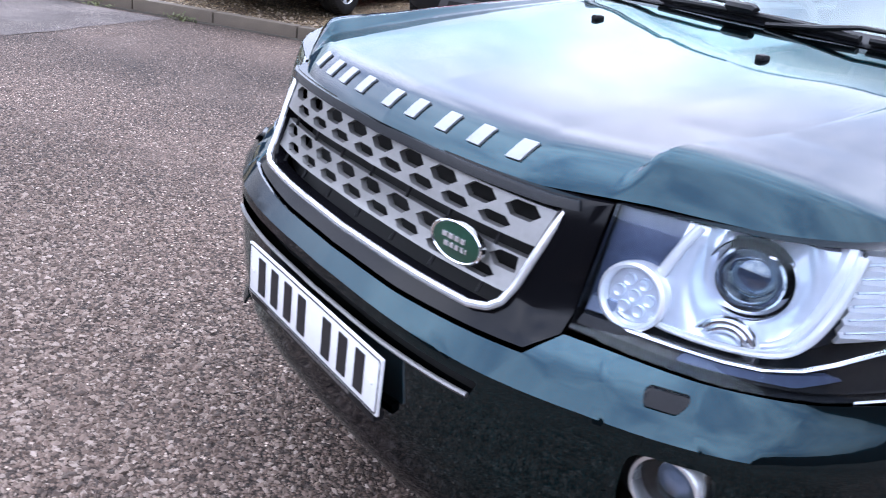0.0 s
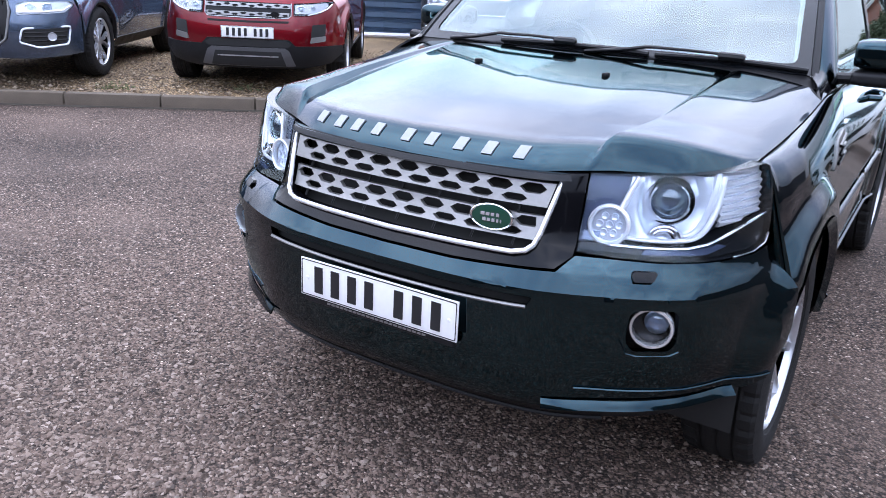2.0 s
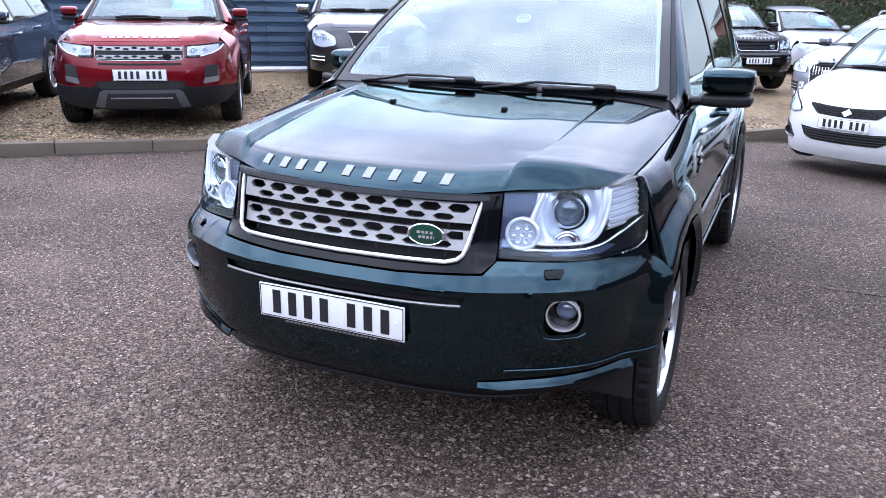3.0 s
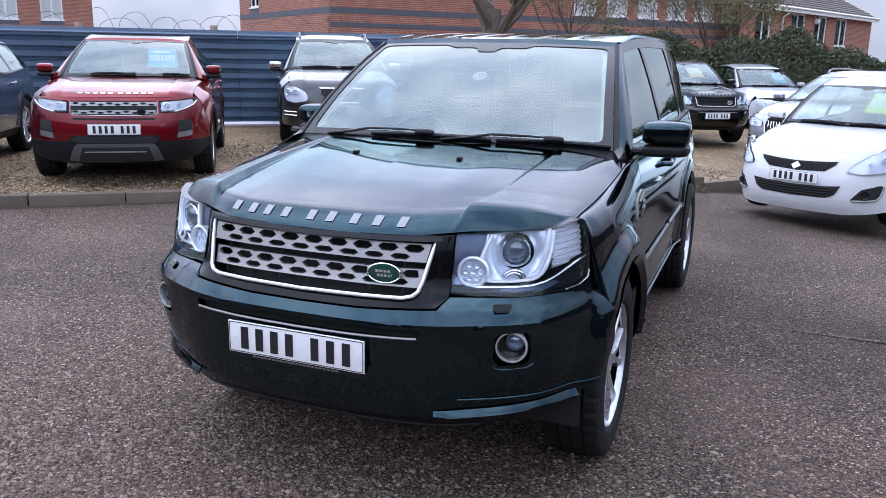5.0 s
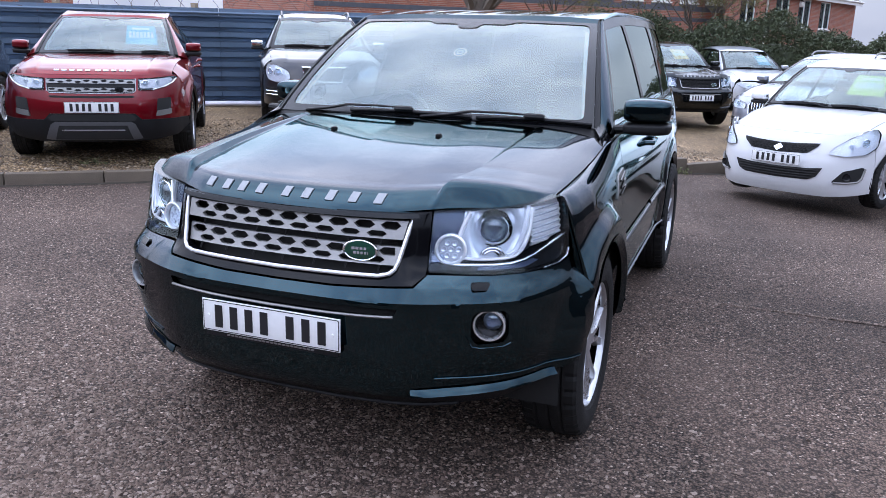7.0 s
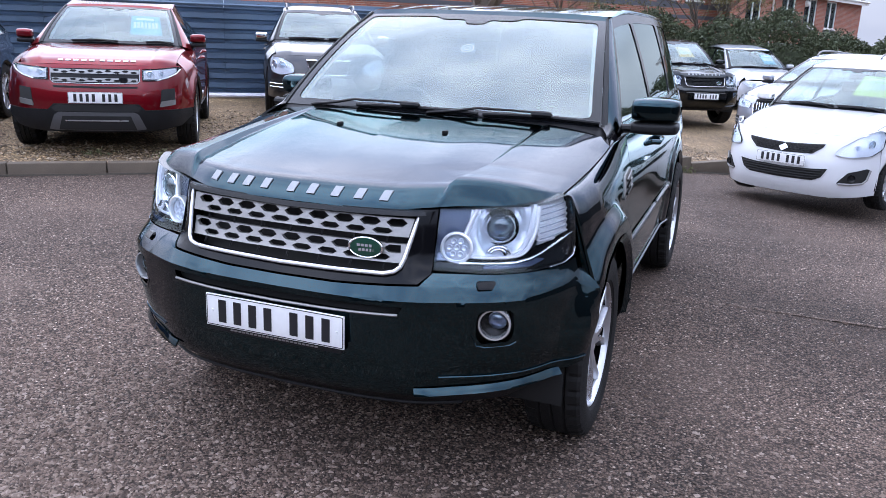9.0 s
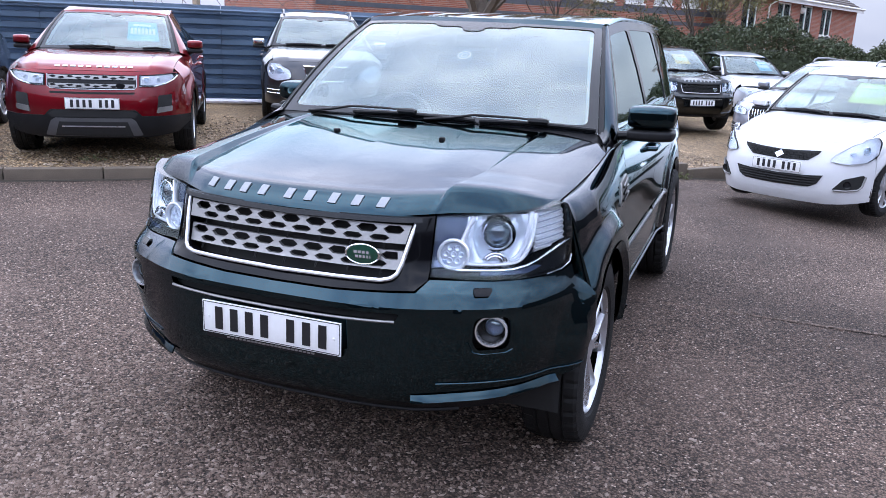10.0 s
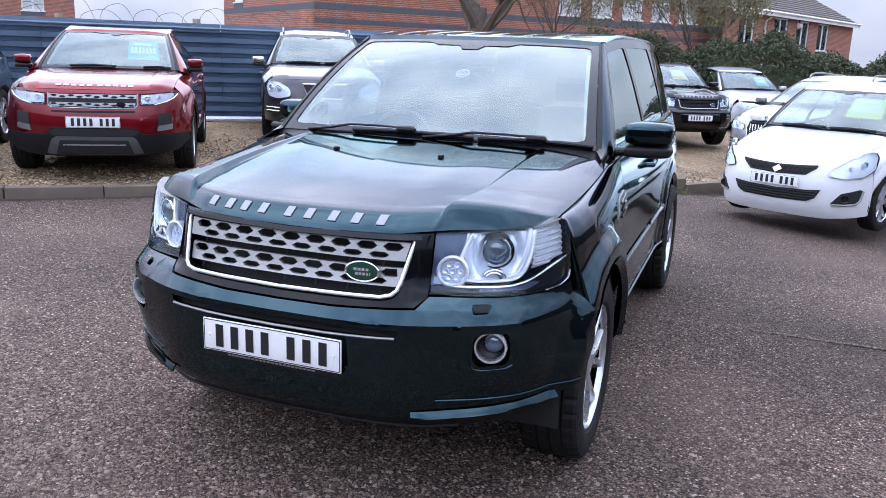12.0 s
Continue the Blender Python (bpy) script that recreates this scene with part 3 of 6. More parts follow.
def mirrors(S, root, paint, base=PLASTIC, size=1.0, folded=0):
    y, z = S.k["mirror"][1], S.k["mirror"][2]
    xo, xi = S.k["mirror"][0], S.k["mirror"][3]
    hz = 0.075 * size
    for s in (-1, 1):
        def cap(u, v, z0=z - 0.026, z1=z + hz):
            a = 2 * math.pi * v
            t = 1 - (2 * u - 1) ** 2
            w = max(t, 0.0) ** 0.18
            cy, cz = math.cos(a), math.sin(a)
            q = (abs(cy) ** 4 + abs(cz) ** 4) ** (-1 / 4)
            tilt = 0.09 * u
            return Vector((s * lerp(xi, xo, u), y + tilt * 0.5 + 0.095 * size * cy * q * (0.25 + 0.75 * w), (z0 + z1) / 2 + (z1 - z0) / 2 * cz * q * (0.3 + 0.7 * w)))
        body = part("wing_mirror", grid(cap, 40, 48), paint, root, angle=70)
        part("mirror_base", grid(lambda u, v: cap(u, v, z - 0.078 * size, z - 0.024), 30, 40), base, body, angle=70)
        p = S.flank(y + 0.02, spline(S.k["belt"], y) - 0.005, 0, s)
        part("mirror_arm", tube([p + Vector((-s * 0.03, 0, 0.03)), Vector((s * (xi + 0.04), y + 0.02, z - 0.058 * size))], 0.028, 10, flat=0.7), base, body)
        part("mirror_glass", box(*sorted((s * (xi + 0.02), s * (xo - 0.03))), y + 0.10 * size, y + 0.104 * size, z - 0.05 * size, z + hz * 0.8), CHROME, body)
        if s == folded:
            c = Vector((s * xi, y + 0.04, 0))
            turn = Matrix.Translation(c + Vector((-s * 0.085, 0.02, 0))) @ pose(0, 0, 0, 0, 0, s * 86) @ Matrix.Translation(-c)
            for o in (body, *body.children):
                if not o.name.startswith("mirror_arm"):
                    o.data.transform(turn)


def shell(S, root, paint, trim=PLASTIC, lip=None, spokes=5, twin=True, rails=False, privacy=True, steer=0.0, ny=1):
    """Panels, glass, roof, wheels and cabin common to all the cars."""
    k = S.k
    L, R = k["L"], k["R"]

    def sheet(u, v):
        w, t = 2 * u - 1, v ** 1.5
        if "crease_line" not in k:
            return S.bonnet(w, t)
        sc = spline(k["crease_line"], t) / lerp(k["edge"][-1][0], k["rear_x"], t)
        a = abs(w)
        a = a / 0.5 * sc if a < 0.5 else sc + (1 - sc) * (1.3 * ((a - 0.5) / 0.5) - 0.3 * ((a - 0.5) / 0.5) ** 2)
        return S.bonnet(math.copysign(min(a, 1.0), w), t)

    part("bonnet", grid(sheet, 72 * ny, 56, 0.018), paint, root)
    yA = k["doors"][0]

    def low(y):
        z = k["sill"]
        for yh in k["hubs"]:
            q = k["arch"] ** 2 - (y - yh) ** 2
            if q > 0:
                z = max(z, R + math.sqrt(q))
        if "wing_line" in k:
            z = max(z, spline(k["wing_line"], y))
        elif y < k["hubs"][0] - k["arch"]:
            z = max(z, k.get("wing_low", k["bump_low"]))
        return z

    def panel(y0, y1, s, kind):
        def fn(u, v):
            y = lerp(y0, y1, u)
            zl = low(y)
            if kind == "fender":
                e = S.bonnet_edge(y)
                zt = e.z - 0.005
                ztop = lerp(zt, spline(k["belt"], y) , max(0.0, (y - k["cowl"] - 0.02) / max(0.01, y1 - k["cowl"] - 0.02)) ** 2) if y > k["cowl"] + 0.02 else zt
                z = lerp(zl, ztop, v)
                if "shoulder" in k:
                    hs, ps = min(k["shoulder"][0], 0.8 * max(ztop - zl, 0.0)), 1.0
                    a = math.pi / 2 * max(0.0, (v - 0.5) / 0.5)
                    z = lerp(zl, ztop - hs, v / 0.5) if v <= 0.5 else ztop - hs + hs * math.sin(a) ** 0.8
                    w = 1 - math.cos(a) ** 0.8 if a < 1.57 else 1.0
                else:
                    ps = 2
                    w = min(1.0, max(0.0, (z - (ztop - 0.15)) / 0.15))
                p = S.flank(y, z, 0, s)
                fade = 1.0 if y <= k["cowl"] + 0.02 else max(0.0, 1 - (y - k["cowl"] - 0.02) / (y1 - k["cowl"] - 0.02))
                xe = e.x + 0.002
                p.x = s * lerp(abs(p.x), min(abs(p.x), xe), w ** ps * fade)
                return p
            z = lerp(zl, spline(k["belt"], y), v)
            return S.flank(y, z, 0, s)
        return grid(fn, max(8, int((y1 - y0) / 0.022)), 30, 0.012)

    for s in (-1, 1):
        part("front_wing", panel(k["wing_y"], yA - 0.003, s, "fender"), paint, root)
        names = ("front_door", "rear_door", "rear_quarter")
        for nm, a, b in zip(names, k["doors"], (*k["doors"][1:], L - 0.02)):
            ob = part(nm, panel(a + 0.003, b - 0.003, s, "door"), paint, root)
            if nm != "rear_quarter":
                yh, zh = b - 0.18, spline(k["belt"], b) - 0.13
                part("door_handle", tube([S.flank(yh - 0.09, zh, -0.004, s), S.flank(yh - 0.07, zh, 0.035, s), S.flank(yh + 0.06, zh + 0.006, 0.035, s), S.flank(yh + 0.085, zh + 0.008, -0.004, s)], 0.014, 8), paint, ob)
                if k.get("rub"):
                    part("rubbing_strip", grid(lambda u, v: S.flank(lerp(a + 0.03, min(b - 0.03, k["hubs"][1] - k["arch"] - 0.01), u), k["rub"] + lerp(-0.02, 0.02, v), 0.004 + 0.012 * math.sin(math.pi * v), s), 14, 4), GLOSSBLACK, ob)
        part("sill", grid(lambda u, v: S.flank(lerp(k["hubs"][0] + k["arch"], k["hubs"][1] - k["arch"], u), lerp(k["sill"] - 0.10, k["sill"] + 0.012, v), 0.012 - 0.05 * (1 - v), s), 20, 5, 0.01), trim, root)
        for yh in k["hubs"]:
            part("arch_liner", grid(lambda u, v: Vector((s * lerp(S.half(yh) - 0.045, 0.55, v), yh + (k["arch"] - 0.002) * math.cos(math.pi * (1.12 * u - 0.06)), R + (k["arch"] - 0.002) * math.sin(math.pi * (1.12 * u - 0.06)))), 20, 2), UNDER, root)
            ue = k.get("arch_end", 0.94) if yh == k["hubs"][0] else 1.0
            part("arch_trim", grid(lambda u, v: S.flank(yh + (k["arch"] - 0.004 - 0.03 * v) * math.cos(math.pi * u * ue), R + (k["arch"] - 0.004 - 0.03 * v) * math.sin(math.pi * u * ue), 0.004 - 0.02 * v, s), 30, 2), lip or trim, root)
            wheel(S, root, yh, s, spokes, twin, steer if yh == k["hubs"][0] else 0.0)
        def pillar(u, v):
            return S.screen(s * 1.0, u, 0.0).lerp(S.house(S.a_line(u), u, 0.0, s), v) + Vector((s * 0.012 * 4 * v * (1 - v), -0.012 * 4 * v * (1 - v), 0.006 * 4 * v * (1 - v)))
        part("screen_trim", grid(lambda u, v: pillar(u, 0.22 * v) + Vector((0, 0.004 * 4 * v * (1 - v), 0)), 24, 4, 0.008), PLASTIC, root)
        if "edge_z" in k:
            a0, a1, b0, b1 = S.bonnet(s, 0.90), S.house(1.50, 0.0, 0.0, s), S.screen(s, 0.0, 0.004), pillar(0.16, 0.6)
            part("pillar_foot", grid(lambda u, v: a0.lerp(a1, u).lerp(b0.lerp(b1, u), v) + Vector((0, 0, 0.012 * math.sin(math.pi * v))), 8, 6, 0.008), GLOSSBLACK, root)
        part("pillar_lining", grid(lambda u, v: S.screen(s * lerp(0.928 - 0.02 * u, 0.99, v), lerp(0.06, 0.93, u), -0.025 - 0.02 * v), 12, 3), PILLARPALE, root)
        part("front_pillar", grid(lambda u, v: pillar(u, 0.24 + 0.76 * v), 24, 6, 0.012), paint, root)
        yb = L - k["roof_back"]
        part("roof_rail_panel", grid(lambda u, v: S.house(lerp(S.a_line(1), yb, u), 1, 0, s).lerp(S.roof(s, (lerp(S.a_line(1), yb, u) - S.roof(s, 0).y) / (yb - S.roof(s, 0).y)), v) + Vector((s * 0.014 * math.sin(math.pi * v), 0, 0)), 24, 6, 0.008), paint, root)
        # window band: dark frame with panes a little proud
        ends = [S.a_line(0), *k["pillars"], L - k["roof_back"] - 0.02]
        tops = [S.a_line(1), *[p + 0.05 * i for i, p in enumerate(k["pillars"], 1)], L - k["roof_back"] - 0.05]
        y_end = L - 0.06
        band = [(S.a_line(0), 0.0), (y_end, 0.0), (L - k["roof_back"] + 0.02, 1.0), (S.a_line(1), 1.0)]
        panes, holes = [], []
        for i in range(len(k["pillars"]) + 1):
            g = 0.035
            lo, hi = (0.05, 0.91)
            a0, a1 = (lerp(S.a_line(0), S.a_line(1), lo) + 0.035, lerp(S.a_line(0), S.a_line(1), hi) + 0.035) if i == 0 else (k["pillars"][i - 1] + g, k["pillars"][i - 1] + g + 0.06)
            b0, b1 = (k["pillars"][i] - g, k["pillars"][i] - g + 0.05) if i < len(k["pillars"]) else (y_end - 0.12, L - k["roof_back"] - 0.06)
            holes.append(rounded([(a0, lo), (b0, lo), (b1, hi), (a1, hi)], 0.03, 3))
        part("window_frame", patch(band, lambda a, b, e: S.house(a, b, e, s), 0.0, 0.014, holes, (0.16, 0.25)), GLOSSBLACK, root)
        for i, hlp in enumerate(holes):
            part("side_window", patch(hlp, lambda a, b, e: S.house(a, b, e, s), -0.005, 0.0, (), (0.16, 0.25)), PRIVACY if (i and privacy) else SIDEGLASS, root)
        if rails:
            y0, y1 = k["ws_top"][1] + 0.25, L - 0.75
            zz = lambda y: spline(k["rail"], y) + 0.045
            part("roof_rail", tube([Vector((s * (k["roof_x"] - 0.05), y0 - 0.07, zz(y0) - 0.01)), Vector((s * (k["roof_x"] - 0.05), y0, zz(y0) + 0.045)), *[Vector((s * (k["roof_x"] - 0.05), y, zz(y) + 0.055)) for y in np.linspace(y0 + 0.1, y1 - 0.1, 6)], Vector((s * (k["roof_x"] - 0.06), y1, zz(y1) + 0.03)), Vector((s * (k["roof_x"] - 0.06), y1 + 0.08, zz(y1) - 0.02))], 0.016, 8), SATIN if rails == "silver" else PLASTIC, root)
    part("roof", grid(lambda u, v: S.roof(2 * u - 1, v), 24 * (6 if ny > 2 else 1), 24, 0.015), k.get("roof_mat") or paint, root)
    part("windscreen_header", grid(lambda u, v: S.screen(2 * u - 1, 0.975, 0.002).lerp(S.roof(2 * u - 1, 0.0), v), 24, 3, 0.01), paint, root)
    wsg = part("windscreen", grid(lambda u, v: S.screen(2 * u - 1, v * 0.985), 20, 12), k.get("screen_mat") or OTHERSCREEN, root, "clear windscreen mirroring the sky")
    part("screen_border", patch([(-1, 0), (1, 0), (1, 0.98), (-1, 0.98)], lambda a, b, e: S.screen(a, b, e), 0.003, 0.0,
         [rounded([(-0.945, 0.050), (0.945, 0.050), (0.945, 0.945), (0.38, 0.945), (0.32, 0.905), (0.12, 0.905), (0.09, 0.85), (-0.05, 0.85), (-0.08, 0.905), (-0.28, 0.905), (-0.34, 0.945), (-0.945, 0.945)], 0.05, 4)], (0.15, 0.12)), LAMPDARK, wsg, "black printed border")
    part("cowl", grid(lambda u, v: S.bonnet(2 * u - 1, 0.985).lerp(S.screen((2 * u - 1), 0.03, 0.004), v) + Vector((0, 0, -0.018 * math.sin(math.pi * v) - 0.006)), 24, 5), PLASTIC, root)
    # tail
    def tail(u, v):
        s = 2 * u - 1
        top = S.roof(s, 1)
        zb = spline(k["belt"], L - 0.1)
        if v < 0.4:
            a, b = top, Vector((s * (S.half(L - 0.05) - spline(S.side, zb) - 0.02), L - 0.03 - 0.05 * s * s, zb))
            return a.lerp(b, v / 0.4)
        t = (v - 0.4) / 0.6
        z = lerp(zb, 0.35, t)
        return Vector((s * (S.half(L - 0.05) - spline(S.side, z)), L - 0.03 + 0.05 * math.sin(math.pi * t) - 0.06 * s * s, z))
    part("tailgate", grid(tail, 20, 24, 0.02), paint, root)
    part("rear_window", grid(lambda u, v: tail(0.12 + 0.76 * u, 0.05 + 0.30 * v) + Vector((0, 0.012, 0.004)), 10, 6), PRIVACY, root)
    # inside and underneath
    part("floor_pan", box(-S.W + 0.2, S.W - 0.2, 0.65, L - 0.25, 0.30, 0.44, bevel=0.03), UNDER, root)
    part("engine_bay", box(-0.56, 0.56, 0.30, k["cowl"] - 0.15, 0.42, k["bz"][0][1] - 0.16, bevel=0.03), UNDER, root)
    yd = k["ws_bot"][1]
    zb = k["ws_bot"][2]
    part("dashboard", grid(lambda u, v: Vector(((2 * u - 1) * (k["ws_bot"][0] - 0.05), yd - 0.10 * (1 - (2 * u - 1) ** 2) + 0.42 * v, zb - 0.045 + 0.02 * math.sin(math.pi * v) - 0.32 * max(0.0, v - 0.8))), 14, 10), CABIN, root)
    part("bulkhead", box(-k["ws_bot"][0] + 0.02, k["ws_bot"][0] - 0.02, yd + 0.02, yd + 0.10, 0.42, zb - 0.09), UNDER, root)
    part("cabin_floor", box(-S.W + 0.18, S.W - 0.18, yd, L - 0.25, 0.40, 0.47), CABIN, root)
    for s in (-1, 1):
        xs = s * 0.38
        part("front_seat", tube([Vector((xs, yd + 0.62, 0.62)), Vector((xs, yd + 1.05, 0.64)), Vector((xs, yd + 1.22, 0.90)), Vector((xs, yd + 1.34, k["ws_top"][2] - 0.37))], 0.22, 12, flat=0.5), CABIN, root)
        part("head_restraint", tube([Vector((xs - 0.11, yd + 1.36, k["ws_top"][2] - 0.26)), Vector((xs + 0.11, yd + 1.36, k["ws_top"][2] - 0.26))], 0.085, 10), CABIN, root)
        part("door_lining", grid(lambda u, v: S.flank(lerp(yA, L - 0.5, u), lerp(0.45, spline(k["belt"], lerp(yA, L - 0.5, u)) - 0.01, v), -0.06, s), 10, 4), CABIN, root)
    part("rear_bench", tube([Vector((-0.62, L - 1.25, 0.62)), Vector((0.62, L - 1.25, 0.62))], 0.2, 10), CABIN, root)
    part("rear_bench_back", tube([Vector((-0.62, L - 1.0, 0.95)), Vector((0.62, L - 1.0, 0.95))], 0.3, 10, flat=0.9), CABIN, root)
    part("headlining", grid(lambda u, v: S.roof((2 * u - 1) * 0.96, 0.04 + 0.9 * v) + Vector((0, 0, -0.05)), 8, 8), CABINPALE, root)
    part("steering_wheel", tube([Vector((-0.38 + 0.18 * math.cos(a), yd + 0.52 + 0.06 * math.sin(a), zb - 0.10 + 0.17 * math.sin(a))) for a in np.linspace(0, 2 * math.pi, 28, endpoint=False)], 0.015, 7, True), CABIN, root)
    part("rear_view_mirror", box(-0.11, 0.11, k["ws_top"][1] - 0.06, k["ws_top"][1] - 0.02, k["ws_top"][2] - 0.12, k["ws_top"][2] - 0.055, bevel=0.015), CABIN, root)
    # wipers
    for a, b, c, e in k.get("long_wipers", ()):
        line = lambda t, h, d: S.screen(t, 0.012 + h, d)
        w = part("wiper", tube([line(lerp(a, b, t), 0.010 * math.sin(math.pi * t), 0.014) for t in np.linspace(0, 1, 11)], lambda t: 0.0105, 8, flat=0.8), PLASTIC, root, "black wiper blade")
        part("blade_joint", tube([line(c - 0.055, 0.006, 0.028), line(c - 0.045, 0.008, 0.030), line(c + 0.045, 0.008, 0.030), line(c + 0.055, 0.006, 0.028)], lambda t: 0.019 if 0.2 < t < 0.8 else 0.014, 8, flat=0.75), PLASTIC, w)
        part("wiper_arm", tube([line(e, -0.012, 0.010), line(lerp(e, c, 0.25), -0.002, 0.022), line(lerp(e, c, 0.45), 0.014, 0.034), line(lerp(e, c, 0.75), 0.014, 0.036), line(c, 0.010, 0.036)], lambda t: 0.012 - 0.005 * t, 8, flat=0.6), PLASTIC, w)
    for a, b in () if "long_wipers" in k else k.get("wipers", ((-0.62, -0.02), (0.02, 0.66))):
        pts = [S.screen(lerp(a, b, t), 0.012 + 0.012 * math.sin(math.pi * t), 0.02) for t in np.linspace(0, 1, 9)]
        w = part("wiper", tube(pts, 0.014, 6), PLASTIC, root, "black wiper blade")
        mid = S.screen(lerp(a, b, 0.45), 0.025, 0.035)
        part("wiper_arm", tube([S.screen(b + 0.02, -0.02, 0.012), S.screen(lerp(a, b, 0.75), 0.0, 0.034), mid], lambda t: 0.013 - 0.006 * t, 8, flat=0.6), PLASTIC, w)


def lamp(S, root, outline, lamps=(), dark=False, depth=0.045, s=1, lift=0.0, bowl=None):
    """A headlight: deep bowl, round units and bars inside, and a clear cover."""
    o = outline if s > 0 else mirrored(outline)
    hl = part("headlight", patch(o, S.front, lift - depth, 0.02, (), (0.06, 0.06)), bowl or (LAMPDARK if dark else (LAMPSILVER if lift else LAMPBLUE)), root)
    n = len(o)
    def wall(u, v):
        i = u * n
        a, b = o[int(i) % n], o[(int(i) + 1) % n]
        t = i - int(i)
        return S.front(lerp(a[0], b[0], t), lerp(a[1], b[1], t), lift + lerp(-0.002, -depth - 0.02, v))
    part("lamp_housing", grid(wall, n * 2, 2), LAMPDARK, hl)
    for u, z, r, d in lamps:
        c = S.front(s * u, z, d + lift)
        q = S.front(s * u, z, d - 0.1)
        ax = (c - q).normalized().to_track_quat("X", "Z").to_matrix().to_4x4()
        m = Matrix.Translation(c) @ ax
        part("lamp_ring", lathe([(-0.03, r * 0.98), (0.0, r), (0.004, r * 0.93), (-0.004, r * 0.80), (-0.02, r * 0.76)], 36, m), CHROME, hl)
        part("lamp_lens", lathe([(-0.02, r * 0.77), (-0.004, r * 0.66), (0.008, r * 0.40), (0.012, 0)], 28, m), PALEBULB, hl)
        part("lamp_bowl", lathe([(-0.022, r * 0.80), (-0.034, r * 0.4), (-0.034, 0)], 24, m), LAMPSILVER, hl)
    cover = part("lamp_cover", patch(o, S.front, lift, 0.0, (), (0.06, 0.06)), LENS, hl, "clear cover")
    cover.visible_shadow = False
    return hl


# ---- setting ----
KP, KD, KN = Vector((-5.1, 3.95, 0)), Vector((0.778, 0.628, 0)), Vector((-0.628, 0.778, 0))


def yard(along, back, z=0.0):
    """A place by its distance along the kerb and behind it."""
    p = KP + KD * along + KN * back
    return Vector((p.x, p.y, z))


GZ = 0.17


def fall(x, y):
    """The yard drops gently away beyond the green car."""
    t = min(1.0, max(0.0, (0.8 * x + 0.6 * y - 3.0) / 6.0))
    return -0.37 * t * t * (3 - 2 * t)


def kerb_line(a):
    """The kerb: straight, then bending a little away."""
    b = 5.3
    if a <= b:
        p, ang = KP + KD * a, 38.9
    else:
        t = a - b
        ang = 38.9 + 13 * min(1.0, t / 1.2)
        p = KP + KD * b + Vector((math.cos(radians(ang * 0.5 + 19.45 if t < 1.2 else 51)), math.sin(radians(ang * 0.5 + 19.45 if t < 1.2 else 51)), 0)) * t
    return Vector((p.x, p.y, 0)), ang


# tarmac: one sheet to the horizon, finer and gently uneven near the cars
def build_ground():
    bm = bmesh.new()
    ring = [0, 1.5, 2.2, 3, 3.7, 4.5, 5.2, 6, 7, 8, 9, 10, 11.5, 13, 15, 17, 20, 24, 40, 80, 200, 600, 2500]
    n = 72
    c = bm.verts.new((0, 1, 0))
    prev = None
    for r in ring[1:]:
        cur = []
        for k in range(n):
            a = 2 * math.pi * k / n
            x, y = r * math.cos(a), 1 + r * math.sin(a)
            cur.append(bm.verts.new((x, y, fall(x, y))))
        for k in range(n):
            if prev is None:
                bm.faces.new((c, cur[k], cur[(k + 1) % n]))
            else:
                bm.faces.new((prev[k], cur[k], cur[(k + 1) % n], prev[(k + 1) % n]))
        prev = cur
    g = part("ground", bm, TARMAC, None)
    tagged(g, "worn grey-brown tarmac car park with loose stone chippings", "ground", kind="structure")


build_ground()


def build_gravel():
    def fn(u, v):
        p = kerb_line(-14 + 44 * u)[0] + KN * (0.10 + 20 * v * v)
        w = min(1.0, (v * v * 20) / 1.0)
        z = fall(p.x, p.y) + 0.10 + (GZ - 0.10) * w + 0.015 * noise.noise(Vector((p.x * 0.8, p.y * 0.8, 0)))
        return Vector((p.x, p.y, z))
    ob = part("gravel_bed", grid(fn, 90, 44), GRAVEL, None)
    tagged(ob, "raised bed of pale brown gravel behind the kerb", "gravel", kind="structure")


build_gravel()


def build_kerb():
    root = thing("kerb", "weathered grey concrete kerb edging the gravel", "kerb", kind="structure")
    me = None
    rnd = random.Random(4)
    for i in range(-15, 32):
        if me is None:
            bm = bmesh.new()
            add_box(bm, 0.004, 0.908, 0.0, 0.125, -0.10, 0.128, bevel=0.012)
            me = mesh_of(bm, "kerb_stone")
            me.materials.append(KERB)
        ob = new("kerb_stone", me)
        p, ang = kerb_line(-0.45 + 0.915 * i)
        p.z = fall(p.x, p.y)
        ob.matrix_basis = Matrix.Translation(p + Vector((0, 0, rnd.uniform(-0.006, 0.006)))) @ pose(0, 0, 0, rnd.uniform(-0.5, 0.5), 0, ang + rnd.uniform(-0.3, 0.3))
        ob.parent = root


build_kerb()


def build_kerb_grime():
    def fn(u, v):
        a = -10 + 24 * u
        w = 0.035 + 0.05 * abs(noise.noise(Vector((a * 2.1, 0, 3)))) + 0.02 * noise.noise(Vector((a * 9, 0, 5)))
        p = kerb_line(a)[0] - KN * (w * v - 0.004)
        return Vector((p.x, p.y, fall(p.x, p.y) + 0.004 + 0.014 * (1 - v) ** 2))
    tagged(part("kerb_grime", grid(fn, 400, 3), SOIL, None), "dark damp soil gathered along the kerb foot", "soil", kind="stuff")


build_kerb_grime()


